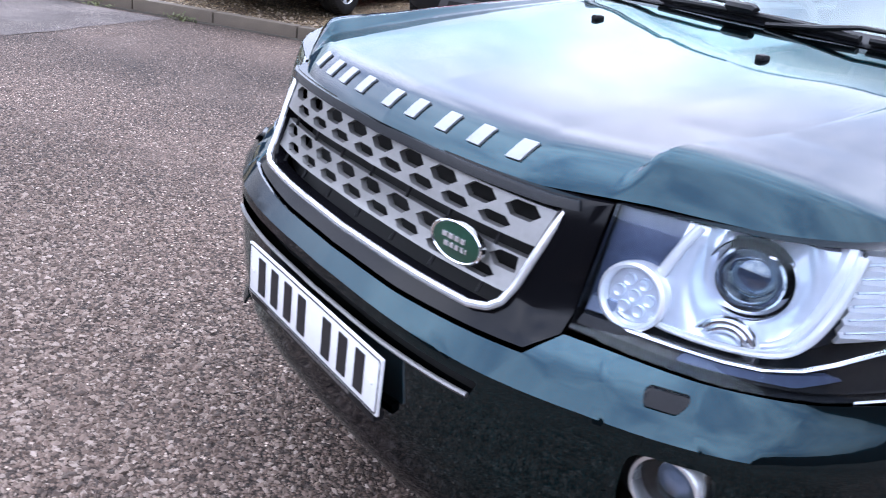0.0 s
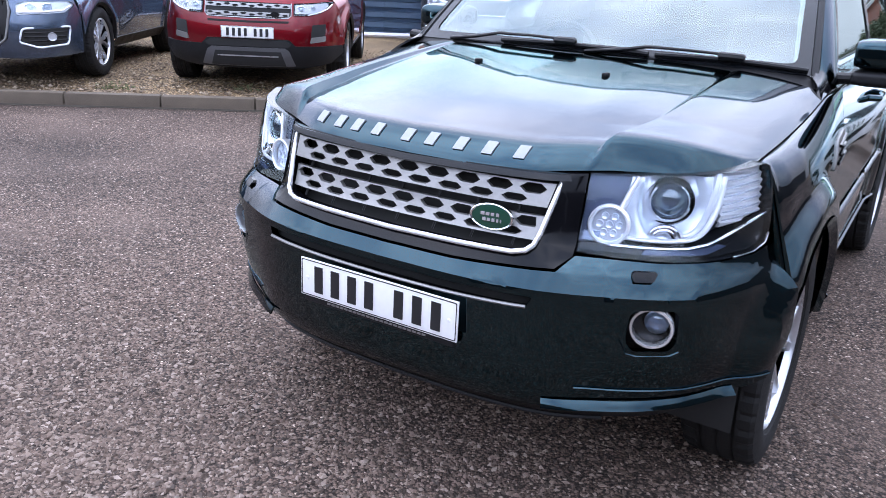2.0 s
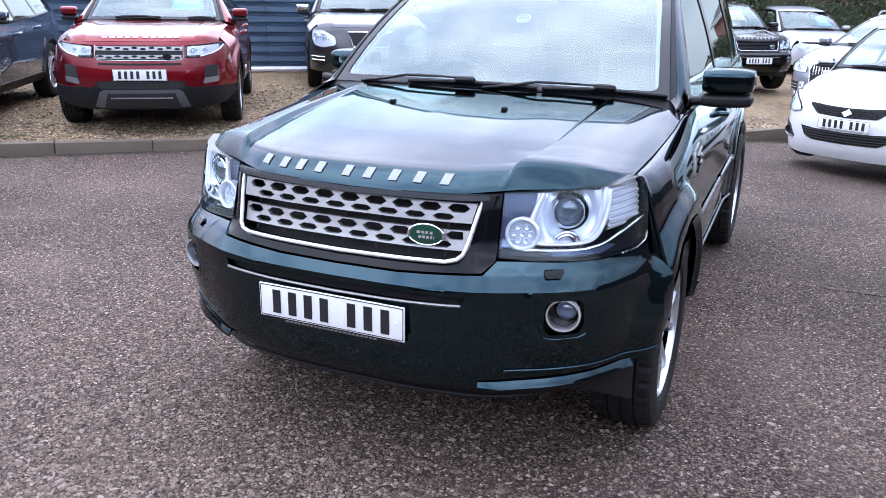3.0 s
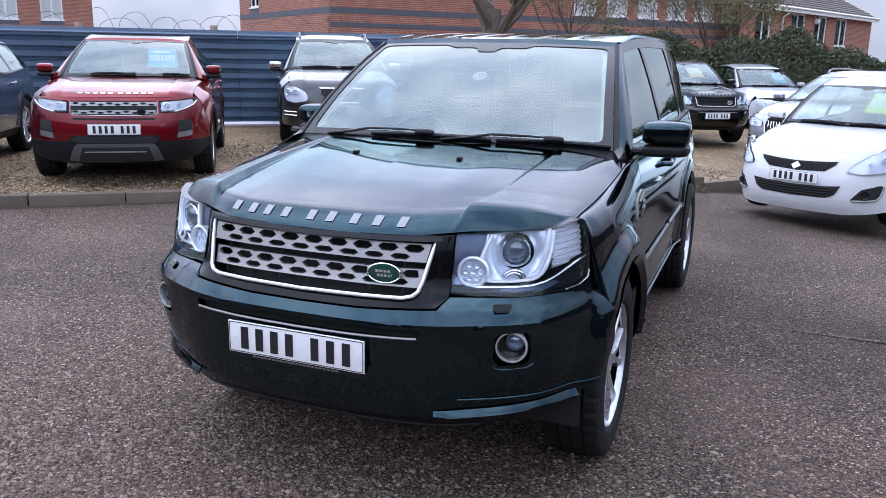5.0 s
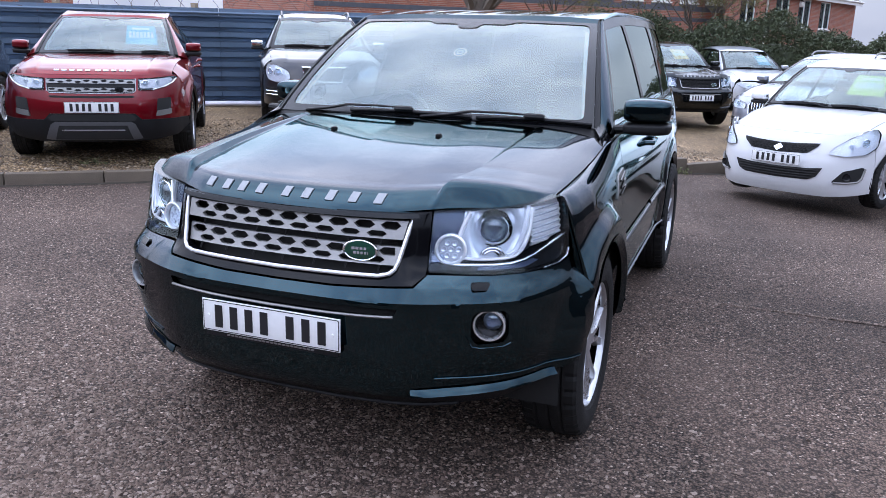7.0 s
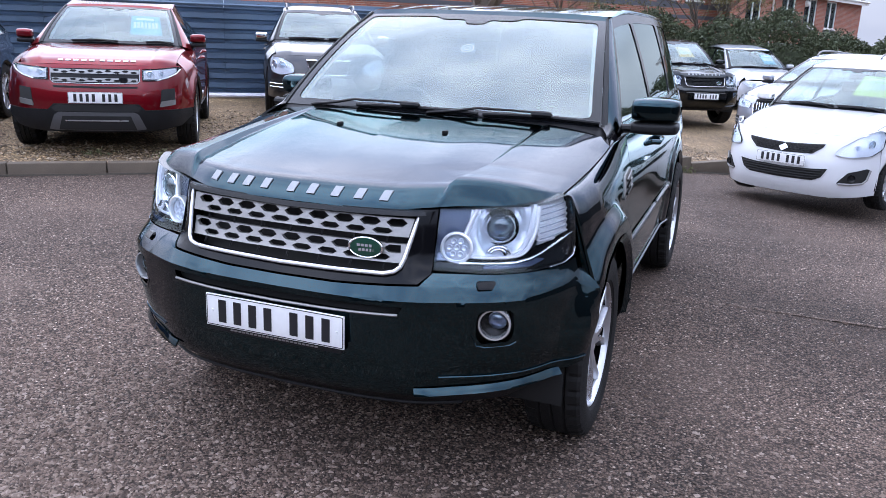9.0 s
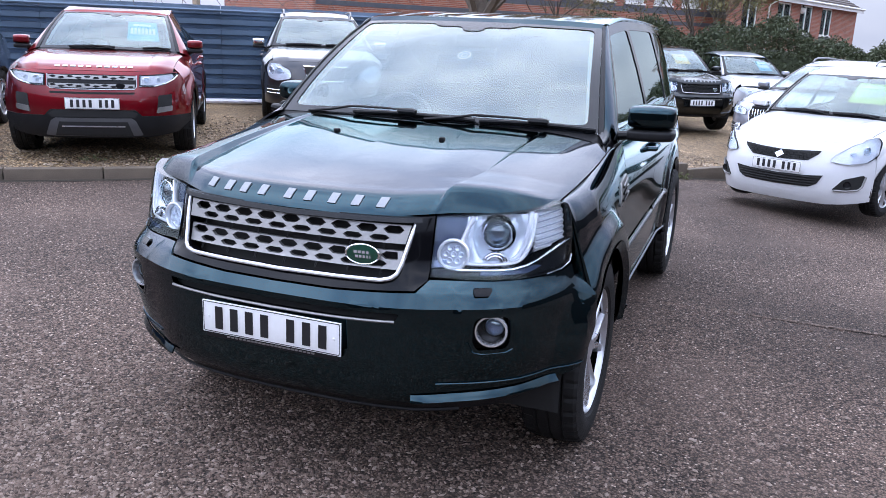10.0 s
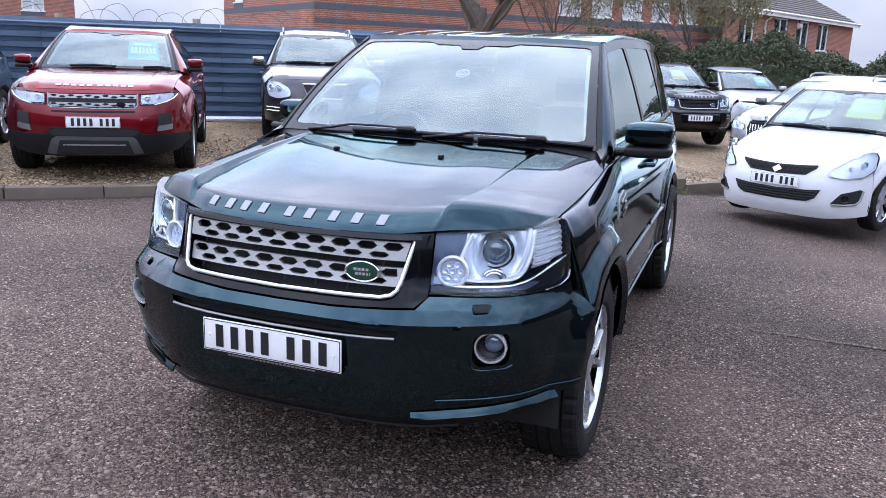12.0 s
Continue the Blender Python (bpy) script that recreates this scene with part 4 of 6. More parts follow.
def build_tarmac_patch():
    """An older, paler strip of surfacing beside the kerb, with a ragged edge."""
    def fn(u, v):
        back = -0.10 - 1.95 * v
        a = -2.74 + 0.10 * back + 0.05 * noise.noise(Vector((back * 3, 0, 2))) - 3.4 * u
        if v > 0.9:
            back += 0.25 * noise.noise(Vector((a * 1.6, 0, 9)))
        p = kerb_line(a)[0] + KN * back
        return Vector((p.x, p.y, fall(p.x, p.y) + 0.004))
    tagged(part("tarmac_patch", grid(fn, 40, 20), PATCHTAR, None), "pale worn strip of older tarmac beside the kerb", "tarmac", kind="structure")


build_tarmac_patch()


def build_post():
    root = thing("post", "short pale blue painted post standing at the kerb", "post", Matrix.Translation(yard(-4.36, -0.32)) @ pose(0, 0, 0, 0, 0, 38.9))
    part("shaft", box(-0.055, 0.055, -0.05, 0.05, -0.02, 0.50, bevel=0.008), POSTPAINT, root)
    part("cap", box(-0.062, 0.062, -0.057, 0.057, 0.50, 0.525, bevel=0.01), POSTPAINT, root)


build_post()

FB = 7.05  # the fence stands this far behind the kerb
FTOP = 1.84


def build_fence():
    root = thing("metal_fence", "blue-grey profiled steel sheet fence with horizontal ribs", "fence", kind="structure")
    prof = []
    z = 0.18
    pitch = 0.177
    while z < FTOP - 0.02:
        prof += [(z, -0.008), (z + 0.088, 0.002), (z + 0.104, 0.056), (z + 0.152, 0.048)]
        z += pitch
    prof.append((FTOP, 0.0))
    for i in range(8):
        a0, a1 = -16 + 3.0 * i, -16 + 3.0 * i + 2.992
        bm = bmesh.new()
        rows = [[bm.verts.new(yard(a, FB + d + 0.002 * (i % 2), zz)) for a in (a0, a1)] for zz, d in prof]
        for p, q in zip(rows, rows[1:]):
            bm.faces.new((p[0], p[1], q[1], q[0]))
        bmesh.ops.solidify(bm, geom=bm.faces[:], thickness=0.004)
        part("fence_sheet", bm, FENCE, root, smooth=False)
    for i in range(9):
        p = yard(-16 + 3.0 * i, FB + 0.11)
        part("post", box(p.x - 0.04, p.x + 0.04, p.y - 0.04, p.y + 0.04, 0, FTOP - 0.05), FENCE, root, smooth=False)
    bm = tube([yard(-16, FB - 0.005, FTOP), yard(8, FB - 0.005, FTOP)], 0.025, 6)
    part("capping_rail", bm, FENCE, root)


build_fence()

# unseen dark wall added to close the yard behind the camera and darken reflections
def build_unseen_walls():
    bm = bmesh.new()
    add_box(bm, -16, 13, -9.3, -9.0, -0.1, 3.3)
    for i in range(29):
        add_box(bm, -16 + i + 0.02, -15 + i - 0.02, -9.0, -8.985, 0.3, 3.2)
    ob = part("wall_south", bm, CLADDING, None, smooth=False)
    tagged(ob, "plain dark clad wall added out of view to darken reflections", "wall", kind="structure")
    # second unseen wall added on the right, dark for the flank's reflections
    bm = bmesh.new()
    add_box(bm, 14, 14.3, -9.3, 24, -0.5, 3.4)
    for i in range(33):
        add_box(bm, 13.985, 14, -9 + i + 0.02, -8 + i - 0.02, 0.2, 3.3)
    tagged(part("wall_east", bm, CLADDING, None, smooth=False), "dark clad side wall added out of view to darken reflections", "wall", kind="structure")


build_unseen_walls()

# ---- the dark green car ----
FREE = Shape(
    plan=[(0, 0.020), (0.26, 0.030), (0.43, 0.062), (0.60, 0.140), (0.70, 0.212), (0.775, 0.290), (0.84, 0.400), (0.885, 0.520), (0.905, 0.640)],
    prof=[(0.28, 0.15), (0.36, 0.10), (0.41, 0.045), (0.50, 0.018), (0.62, 0.005), (0.732, 0.0), (0.738, 0.0006), (0.744, 0.005), (0.79, 0.040), (0.825, 0.062), (0.86, 0.076), (0.93, 0.092), (1.0, 0.112), (1.03, 0.13)],
    side=[(0.30, 0.03), (0.45, 0.012), (0.62, 0.004), (0.80, 0.008), (0.93, 0.004), (1.0, 0.014), (1.06, 0.026), (1.14, 0.045), (1.24, 0.075)],
    L=4.48, hubs=(0.94, 3.60), R=0.370, rim=0.247, tyre_w=0.235, track=0.800, arch=0.450, swell=0.050, shoulder=(0.13,), arch_end=0.80, sill=0.42, bump_low=0.46,
    edge=[(0, 0.130), (0.2, 0.142), (0.35, 0.168), (0.465, 0.225), (0.60, 0.302), (0.70, 0.368), (0.755, 0.430), (0.785, 0.492), (0.797, 0.552)], rear_x=0.835, cowl=1.20, cowl_bow=0.05,
    bz=[(0, 1.000), (0.008, 1.012), (0.046, 1.051), (0.056, 1.057), (0.13, 1.073), (0.30, 1.103), (0.50, 1.131), (0.75, 1.161), (1.0, 1.187), (1.2, 1.204)],
    crease_line=[(0, 0.462), (0.15, 0.498), (0.30, 0.520), (0.6, 0.533), (1.0, 0.540)], crease_w=0.022, edge_z=[(0.30, 1.018), (0.42, 1.028), (0.56, 1.037), (0.80, 1.060), (1.05, 1.096), (1.26, 1.143)], taper=0.0095, lip=0.016, dent=[(0, 0.0), (0.42, 0.0), (0.46, 0.008), (0.505, 0.030), (0.60, 0.027), (0.75, 0.010), (0.90, 0.0), (1.0, 0.0)], wing_y=0.548, wing_line=[(0.50, 1.03), (0.548, 1.02), (0.554, 0.98), (0.560, 0.82), (0.575, 0.62), (0.7, 0.4), (5, 0.4)],
    ws_bot=(0.765, 1.325, 1.180), ws_top=(0.625, 1.975, 1.625), bow=0.10,
    belt=[(1.2, 1.150), (1.5, 1.145), (2.5, 1.165), (4.4, 1.215)], rail=[(1.9, 1.625), (2.4, 1.665), (3.2, 1.675), (4.3, 1.655)], roof_x=0.640,
    roof=[(1.85, 1.644), (2.05, 1.664), (2.4, 1.684), (2.9, 1.702), (3.6, 1.704), (4.3, 1.68)], roof_back=0.28,
    screen_mat=WINDSCREEN, rail_rise=0.014, roof_ribs=(-0.46, -0.29, -0.12, 0.05, 0.22, 0.39), doors=(1.42, 2.46, 3.36), pillars=(2.46, 3.42), mirror=(1.065, 1.44, 1.235, 0.872), rub=0.66, **{"raise": 0.028},
    long_wipers=((-0.45, 0.32, -0.09, -0.78), (0.35, 0.99, 0.68, 0.02)),
)


def hexagon(cx, cz, w, h, slope=0.25):
    e = w * slope
    return [(cx - w / 2, cz), (cx - w / 2 + e, cz - h / 2), (cx + w / 2 - e, cz - h / 2), (cx + w / 2, cz), (cx + w / 2 - e, cz + h / 2), (cx - w / 2 + e, cz + h / 2)]


def four_by_four_front(S, root, paint, mesh_mat):
    F = S.front
    # bumper with openings for the fog lamps and the narrow slot
    half = [(0, 0.405), (0.45, 0.410), (0.80, 0.425), (1.00, 0.445), (1.118, 0.47), (1.20, 0.60), (1.19, 0.70), (1.145, 0.834), (1.09, 0.829), (1.03, 0.818), (0.90, 0.814), (0.72, 0.812), (0.57, 0.814), (0.505, 0.814), (0.475, 0.782), (0.20, 0.772), (0, 0.771)]
    out = half + [(-a, b) for a, b in reversed(half[1:-1])]
    fog = rounded([(0.668, 0.630), (0.686, 0.602), (0.788, 0.604), (0.804, 0.628), (0.802, 0.712), (0.672, 0.712)], 0.028, 3)
    slot = rounded([(-0.42, 0.694), (0.42, 0.694), (0.435, 0.722), (-0.435, 0.722)], 0.008, 2)
    bumper = part("front_bumper", patch(out, F, 0.0, 0.02, (fog, mirrored(fog), slot), (0.035, 0.02)), paint, root, angle=22)
    part("bumper_slot", patch(rounded([(-0.45, 0.685), (0.45, 0.685), (0.45, 0.732), (-0.45, 0.732)], 0.01, 2), F, -0.03, 0.01, (), (0.06, 0.05)), UNDER, bumper)
    # lip in silver: the sky's glint on the painted edge put into its colour
    part("slot_lip", tube([F(u, 0.6925 + 0.004 * (u / 0.42) ** 2, 0.004) for u in np.linspace(-0.42, 0.42, 31)], 0.0045, 6), SATIN, bumper)
    for s in (-1, 1):
        part("fog_recess", patch(fog if s > 0 else mirrored(fog), F, -0.055, 0.012, (), (0.04, 0.04)), PLASTIC, bumper)
        c = F(s * 0.736, 0.662, -0.010)
        q = Vector((s * 0.26, -1, 0)).normalized().to_track_quat("X", "Z").to_matrix().to_4x4()
        m = Matrix.Translation(c) @ q
        fl = part("fog_lamp", lathe([(-0.05, 0.048), (-0.004, 0.0540), (0.005, 0.0515), (0.005, 0.0460), (-0.004, 0.0445), (-0.02, 0.044)], 44, m), SILVERRING, bumper, "round fog lamp with chrome ring")
        part("fog_bowl", lathe([(-0.02, 0.0465), (-0.03, 0.030), (-0.035, 0.0)], 30, m), LAMPDARK, fl)
        part("fog_lens", lathe([(-0.010, 0.030), (0.0, 0.024), (0.005, 0.012), (0.006, 0)], 26, m @ Matrix.Translation((0, 0.010, 0.010))), BULB, fl)
        part("fog_reflector", lathe([(-0.02, 0.030), (-0.028, 0.018), (-0.03, 0)], 22, m @ Matrix.Translation((0, 0.010, 0.010))), LAMPSILVER, fl)
        part("fog_glass", lathe([(0.0, 0.047), (0.004, 0.03), (0.006, 0)], 26, m), LENS, fl).visible_shadow = False
        part("fog_brow", tube([F(s * u, z, -0.003) for u, z in ((0.652, 0.632), (0.672, 0.595), (0.70, 0.588), (0.79, 0.590), (0.815, 0.600))], 0.005, 6), paint, bumper)
        part("washer_cover", patch(rounded([(s * a, b) for a, b in ((0.658, 0.792), (0.666, 0.777), (0.714, 0.777), (0.722, 0.792), (0.718, 0.797), (0.662, 0.797))], 0.004, 2), F, 0.009, 0.03, (), (0.03, 0.03)), GLOSSBLACK, bumper, "black headlight washer cover")
        # lower edge line and side blade
        part("bumper_blade", grid(lambda u, v: F(s * lerp(0.47, 1.02, u), lerp(0.418, 0.442, v) + 0.020 * u, 0.006 - 0.006 * abs(u - 0.4) + 0.020 * (1 - v)), 26, 5, 0.006), paint, bumper)
        part("bumper_crease_line", tube([F(s * u, 0.484 + 0.02 * max(0, u - 0.9), 0.003) for u in np.linspace(0.55, 1.12, 18)], 0.0035, 6), paint, bumper)
    lip = [(0, 0.335), (0.5, 0.338), (0.80, 0.355), (0.92, 0.385), (0.96, 0.45), (0.85, 0.452), (0.45, 0.43), (0, 0.425)]
    part("lower_lip", patch(lip + [(-a, b) for a, b in reversed(lip[1:-1])], F, -0.025, 0.03, (), (0.06, 0.03)), PLASTIC, bumper, "black plastic lower lip")
    part("lip_line", tube([F(u, 0.362, 0.0) for u in np.linspace(-0.62, 0.62, 31)], 0.006, 6), PLASTIC, bumper)
    # grille
    sur = [(0, 0.776), (0.20, 0.777), (0.470, 0.787), (0.500, 0.812), (0.500, 0.90), (0.502, 1.006), (0, 1.000)]
    full = lambda h: h + [(-a, b) for a, b in reversed(h[1:-1])]
    hole = [(0, 0.806), (0.365, 0.810), (0.400, 0.822), (0.416, 0.850), (0.450, 0.982), (0.445, 0.988), (0, 0.980)]
    gr = part("grille", patch(full(sur), F, -0.004, 0.03, (full(hole),), (0.03, 0.04)), GLOSSBLACK, root, "black grille surround with satin hexagon bars")
    part("grille_back", patch(full(sur), F, -0.075, 0.01, (), (0.06, 0.06)), UNDER, gr)
    edge = [(0.0, 0.810), (0.355, 0.814), (0.388, 0.821), (0.405, 0.834), (0.416, 0.860), (0.449, 0.984)]
    chrome = [(-a, b) for a, b in reversed(edge[1:])] + edge
    fine = []
    for (a, b), (c, d) in zip(chrome, chrome[1:]):
        fine += [(lerp(a, c, t), lerp(b, d, t)) for t in np.linspace(0, 1, 10)[:-1]]
    fine.append(chrome[-1])
    part("grille_frame", tube([F(a, b, lerp(0.010, -0.012, (b - 0.81) / 0.17)) for a, b in fine], 0.0070, 10), SILVERRING, gr, "satin chrome frame")
    part("grille_top_bar", patch(full([(0, 0.982), (0.47, 0.990), (0.465, 1.004), (0, 0.998)]), F, 0.004, 0.02, (), (0.06, 0.05)), LAMPDARK, gr)
    for z0, z1, wt, wb in ((0.922, 0.978, 0.436, 0.422), (0.842, 0.898, 0.417, 0.404)):
        bar = [(-wb, z0), (wb, z0), (wt, z1), (-wt, z1)]
        zc = (z0 + z1) / 2
        holes = [hexagon((i - 4) * 0.0930 + 0.004, zc + 0.0125, 0.075, 0.0240, 0.24) for i in range(9)]
        holes += [hexagon((i - 3.5) * 0.0930 + 0.004, zc - 0.0135, 0.071, 0.0180, 0.22) for i in range(8)]
        part("grille_bar", patch(bar, lambda a, b, e: F(a, b, e - 0.15 * (b - z0)), -0.008, 0.012, holes, (0.05, 0.05)), mesh_mat, gr, "satin silver bar with hexagon openings")
    for i in range(7):
        u = (i - 3) * 0.115
        for z0, z1 in ((0.900, 0.921), (0.822, 0.848)):
            part("grille_rib", tube([F(u, z0, -0.014), F(u + 0.004, z1, -0.014)], 0.0035, 5), PLASTIC, gr)
    c = F(0.283, 0.884, 0.006)
    c2 = F(0.283, 0.884, -0.1)
    m = Matrix.Translation(c) @ (c - c2).normalized().to_track_quat("X", "Z").to_matrix().to_4x4() @ Matrix.Diagonal((1, 1.72, 1, 1))
    bd = part("badge", lathe([(-0.010, 0.033), (0.001, 0.0340), (0.0025, 0.0325), (0.001, 0.0305)], 40, m), CHROME, gr, "green oval badge with silver rim")
    part("badge_face", lathe([(0.001, 0.0300), (0.003, 0.018), (0.0035, 0)], 40, m), BADGEGREEN, bd)
    for x0, x1, dz in ((-0.020, -0.013, 0.009), (-0.010, -0.003, 0.009), (0.000, 0.007, 0.009), (0.010, 0.017, 0.009), (-0.016, -0.010, -0.009), (-0.007, -0.001, -0.009), (0.002, 0.008, -0.009), (0.011, 0.016, -0.009), (0.0185, 0.0215, -0.009)):
        part("badge_bar", box(0.003, 0.0048, x0 * 0.80, x1 * 0.76, dz * 0.8 - 0.0042, dz * 0.8 + 0.0042, m=m), SILVERRING, bd, smooth=False)
    # nine slanted bars in place of the bonnet letters
    for u in (-0.350, -0.272, -0.205, -0.130, -0.026, 0.048, 0.135, 0.215, 0.300):
        w = 0.036
        def nose(a, b, e):
            s = a / S.k["edge"][-1][0]
            y0 = spline(S.k["edge"], abs(a))
            y1 = S.k["cowl"] + 0.05 * s * s
            p = S.bonnet(s, (y0 + b - y0) / (y1 - y0))
            return p + Vector((0, -0.75, 0.66)) * e
        part("letter_bar", patch([(u - 0.006, 0.018), (u + w - 0.014, 0.018), (u + w - 0.008, 0.047), (u, 0.047)], nose, 0.004, 0.006, (), (0.03, 0.012)), LETTER, bonnet_of(root), "slanted silver bar")
    # headlights
    for s in (-1, 1):
        o = [(0.503, 0.822), (0.60, 0.817), (0.75, 0.815), (0.90, 0.817), (1.03, 0.822), (1.085, 0.836), (1.100, 0.862), (1.102, 0.93), (1.094, 1.000), (1.078, 1.032), (1.055, 1.040), (1.02, 1.038), (0.96, 1.033), (0.90, 1.027), (0.75, 1.018), (0.60, 1.013), (0.507, 1.009)]
        hl = lamp(S, root, o, (), False, 0.105, s)
        P = lambda u, z, d: F(s * u, z, d)
        side = lambda q: q if s > 0 else mirrored(q)
        # dark lower tray with a bluer step; the inner corner's blue reflection is coloured in
        low = [(0.508, 0.826), (0.75, 0.820), (0.90, 0.822), (1.03, 0.828), (1.080, 0.842), (1.092, 0.868), (1.090, 0.912), (0.985, 0.884), (0.90, 0.858), (0.83, 0.846), (0.64, 0.846), (0.60, 0.842), (0.512, 0.842)]
        part("lower_bezel", patch(side(low), F, -0.014, 0.05, (), (0.05, 0.05)), LAMPDARK, hl)
        part("bezel_step", patch(side(rounded([(0.67, 0.826), (0.86, 0.829), (0.93, 0.846), (0.90, 0.852), (0.82, 0.841), (0.68, 0.839)], 0.006, 2)), F, -0.008, 0.01, (), (0.05, 0.05)), LAMPCORNER, hl)
        corner = [(0.508, 0.838), (0.56, 0.838), (0.600, 0.90), (0.640, 1.008), (0.510, 1.004)]
        part("corner_panel", patch(side(corner), F, -0.034, 0.01, (), (0.05, 0.05)), LAMPCORNER, hl)
        part("corner_tray", patch(side([(0.512, 0.846), (0.553, 0.846), (0.556, 0.868), (0.514, 0.868)]), F, -0.022, 0.01, (), (0.05, 0.05)), LAMPBLUE, hl)
        # deep bowl round the projector
        pu, pz = 0.750, 0.948
        part("inner_reflector", patch(side([(0.600, 0.852), (0.83, 0.856), (0.870, 0.882), (0.893, 0.94), (0.903, 1.014), (0.62, 1.006)]), lambda p, q, e: F(p, q, e - 0.75 * max(0.0, 0.105 - math.hypot(abs(p) - pu, q - pz)) + 0.02 * math.sin(60 * p) * max(0.0, 0.9 - q)), -0.024, 0.008, (), (0.016, 0.016)), LAMPBOWL, hl)
        mp = Matrix.Translation(P(pu, pz, -0.052)) @ pose(0, 0, 0, 0, 0, -90 + s * 22)
        part("projector_ring", lathe([(-0.02, 0.058), (0.006, 0.0635), (0.012, 0.060), (0.004, 0.056), (-0.006, 0.055)], 48, mp), CHROME, hl)
        part("projector_collar", lathe([(-0.006, 0.056), (-0.008, 0.050), (0.006, 0.047)], 44, mp), LAMPDARK, hl)
        part("projector_rim", lathe([(0.0, 0.0475), (0.012, 0.0485), (0.016, 0.045), (0.010, 0.041), (0.0, 0.040)], 44, mp), CHROME, hl)
        part("projector_lens", lathe([(0.006, 0.041), (0.016, 0.034), (0.024, 0.020), (0.027, 0.0)], 36, mp), BULB, hl)
        part("projector_bowl", lathe([(0.004, 0.041), (-0.02, 0.030), (-0.03, 0.0)], 30, mp), LAMPBLUE, hl)
        guide = [(0.610, 0.862), (0.64, 0.858), (0.70, 0.857), (0.78, 0.859), (0.830, 0.868), (0.862, 0.890), (0.884, 0.925), (0.898, 0.970), (0.905, 1.012)]
        k = len(guide) - 1
        gp = [(spline([(i / k, g[0]) for i, g in enumerate(guide)], t), spline([(i / k, g[1]) for i, g in enumerate(guide)], t)) for t in np.linspace(0, 1, 40)]
        part("light_guide", tube([P(u, z, -0.018) for u, z in gp], lambda t: 0.0050 + 0.0060 * t * t, 10), LAMPWHITE, hl, "white light guide")
        part("guide_flank", tube([P(u - 0.014, z + 0.006, -0.028) for u, z in gp[16:]], lambda t: 0.004 + 0.010 * t, 8), LAMPSILVER, hl)
        part("light_guide", tube([P(u, z, -0.022) for u, z in ((0.604, 0.925), (0.613, 0.950), (0.625, 0.978), (0.640, 1.005))], lambda t: 0.0085 - 0.001 * t, 10), LAMPWHITE, hl)
        part("guide_trim", tube([P(u, z, -0.008) for u, z in ((0.585, 0.842), (0.66, 0.842), (0.74, 0.842), (0.80, 0.844), (0.86, 0.853), (0.91, 0.867), (0.97, 0.886), (1.03, 0.902), (1.085, 0.914))], 0.0042, 8), CHROME, hl)
        part("cover_edge", tube([P(u, z, -0.003) for u, z in ((1.10, 0.862), (1.085, 0.838), (1.03, 0.824), (0.95, 0.819))], 0.0035, 6), CHROME, hl)
        ml = Matrix.Translation(P(0.742, 0.850, -0.040)) @ pose(0, 0, 0, 0, 0, -90 + s * 24)
        for r in (0.030, 0.040, 0.050):
            part("lower_reflector", lathe([(-0.03 + 0.3 * r, r - 0.009), (0.3 * r - 0.004, r), (0.3 * r, r - 0.002), (0.3 * r - 0.006, r - 0.009)], 36, ml), CHROME, hl)
        # stepped outer reflector
        part("outer_reflector", patch(side([(0.915, 0.886), (1.00, 0.898), (1.088, 0.918), (1.086, 1.000), (1.070, 1.028), (1.02, 1.032), (0.92, 1.024)]), lambda p, q, e: F(p, q, e + 0.010 * (((q - 0.90) * 52) % 1.0)), -0.034, 0.008, (), (0.03, 0.0048)), LAMPWHITE, hl)
        for i in range(6):
            z = 0.906 + 0.0192 * i
            part("reflector_step", tube([P(lerp(0.918, 1.080 - 0.004 * i, t), z + 0.010 * t, -0.022 - 0.004 * t) for t in np.linspace(0, 1, 6)], 0.0020, 6), LAMPBOWL, hl)
        c = P(0.574, 0.888, -0.010)
        m = Matrix.Translation(c) @ Vector((s * 0.26, -1, 0.08)).normalized().to_track_quat("X", "Z").to_matrix().to_4x4()
        rg = part("ring_lamp", lathe([(-0.06, 0.044), (-0.006, 0.0525), (0.003, 0.0515), (0.005, 0.047), (0.001, 0.0425), (-0.010, 0.041)], 44, m), LAMPWHITE, hl, "round white daytime lamp")
        part("ring_face", lathe([(-0.012, 0.0415), (-0.010, 0.0)], 30, m), LAMPBOWL, rg)
        for i in range(7):
            a = 2 * math.pi * i / 6
            r = 0.0 if i == 6 else 0.024
            part("led_cell", lathe([(-0.011, 0.0095), (-0.007, 0.0090), (-0.0085, 0.006), (-0.0095, 0.0)], 14, m @ Matrix.Translation((0, r * math.cos(a), r * math.sin(a)))), LAMPBOWL, rg)
    # vents and marker on the wings
    for s in (-1, 1):
        wing = [o for o in root.children if o.name.startswith("front_wing") and sum(v.co.x for v in o.data.vertices[:20]) * s > 0][0]
        v = [(1.22, 0.90), (1.40, 0.93), (1.41, 1.02), (1.25, 1.00)]
        part("wing_vent", patch(rounded(v, 0.02, 3), lambda a, b, e: S.flank(a, b, e, s), 0.006, 0.012, (), (0.06, 0.05)), SATIN, wing, "satin side vent")
        for i in range(3):
            part("vent_slat", tube([S.flank(1.25 + 0.01 * i, 0.925 + 0.027 * i, 0.010, s), S.flank(1.385 + 0.006 * i, 0.945 + 0.027 * i, 0.010, s)], 0.006, 6), GLOSSBLACK, wing)
    for x in (-0.228, 0.222):
        t = 0.0
        p = S.bonnet(x / 0.79, 0.705)
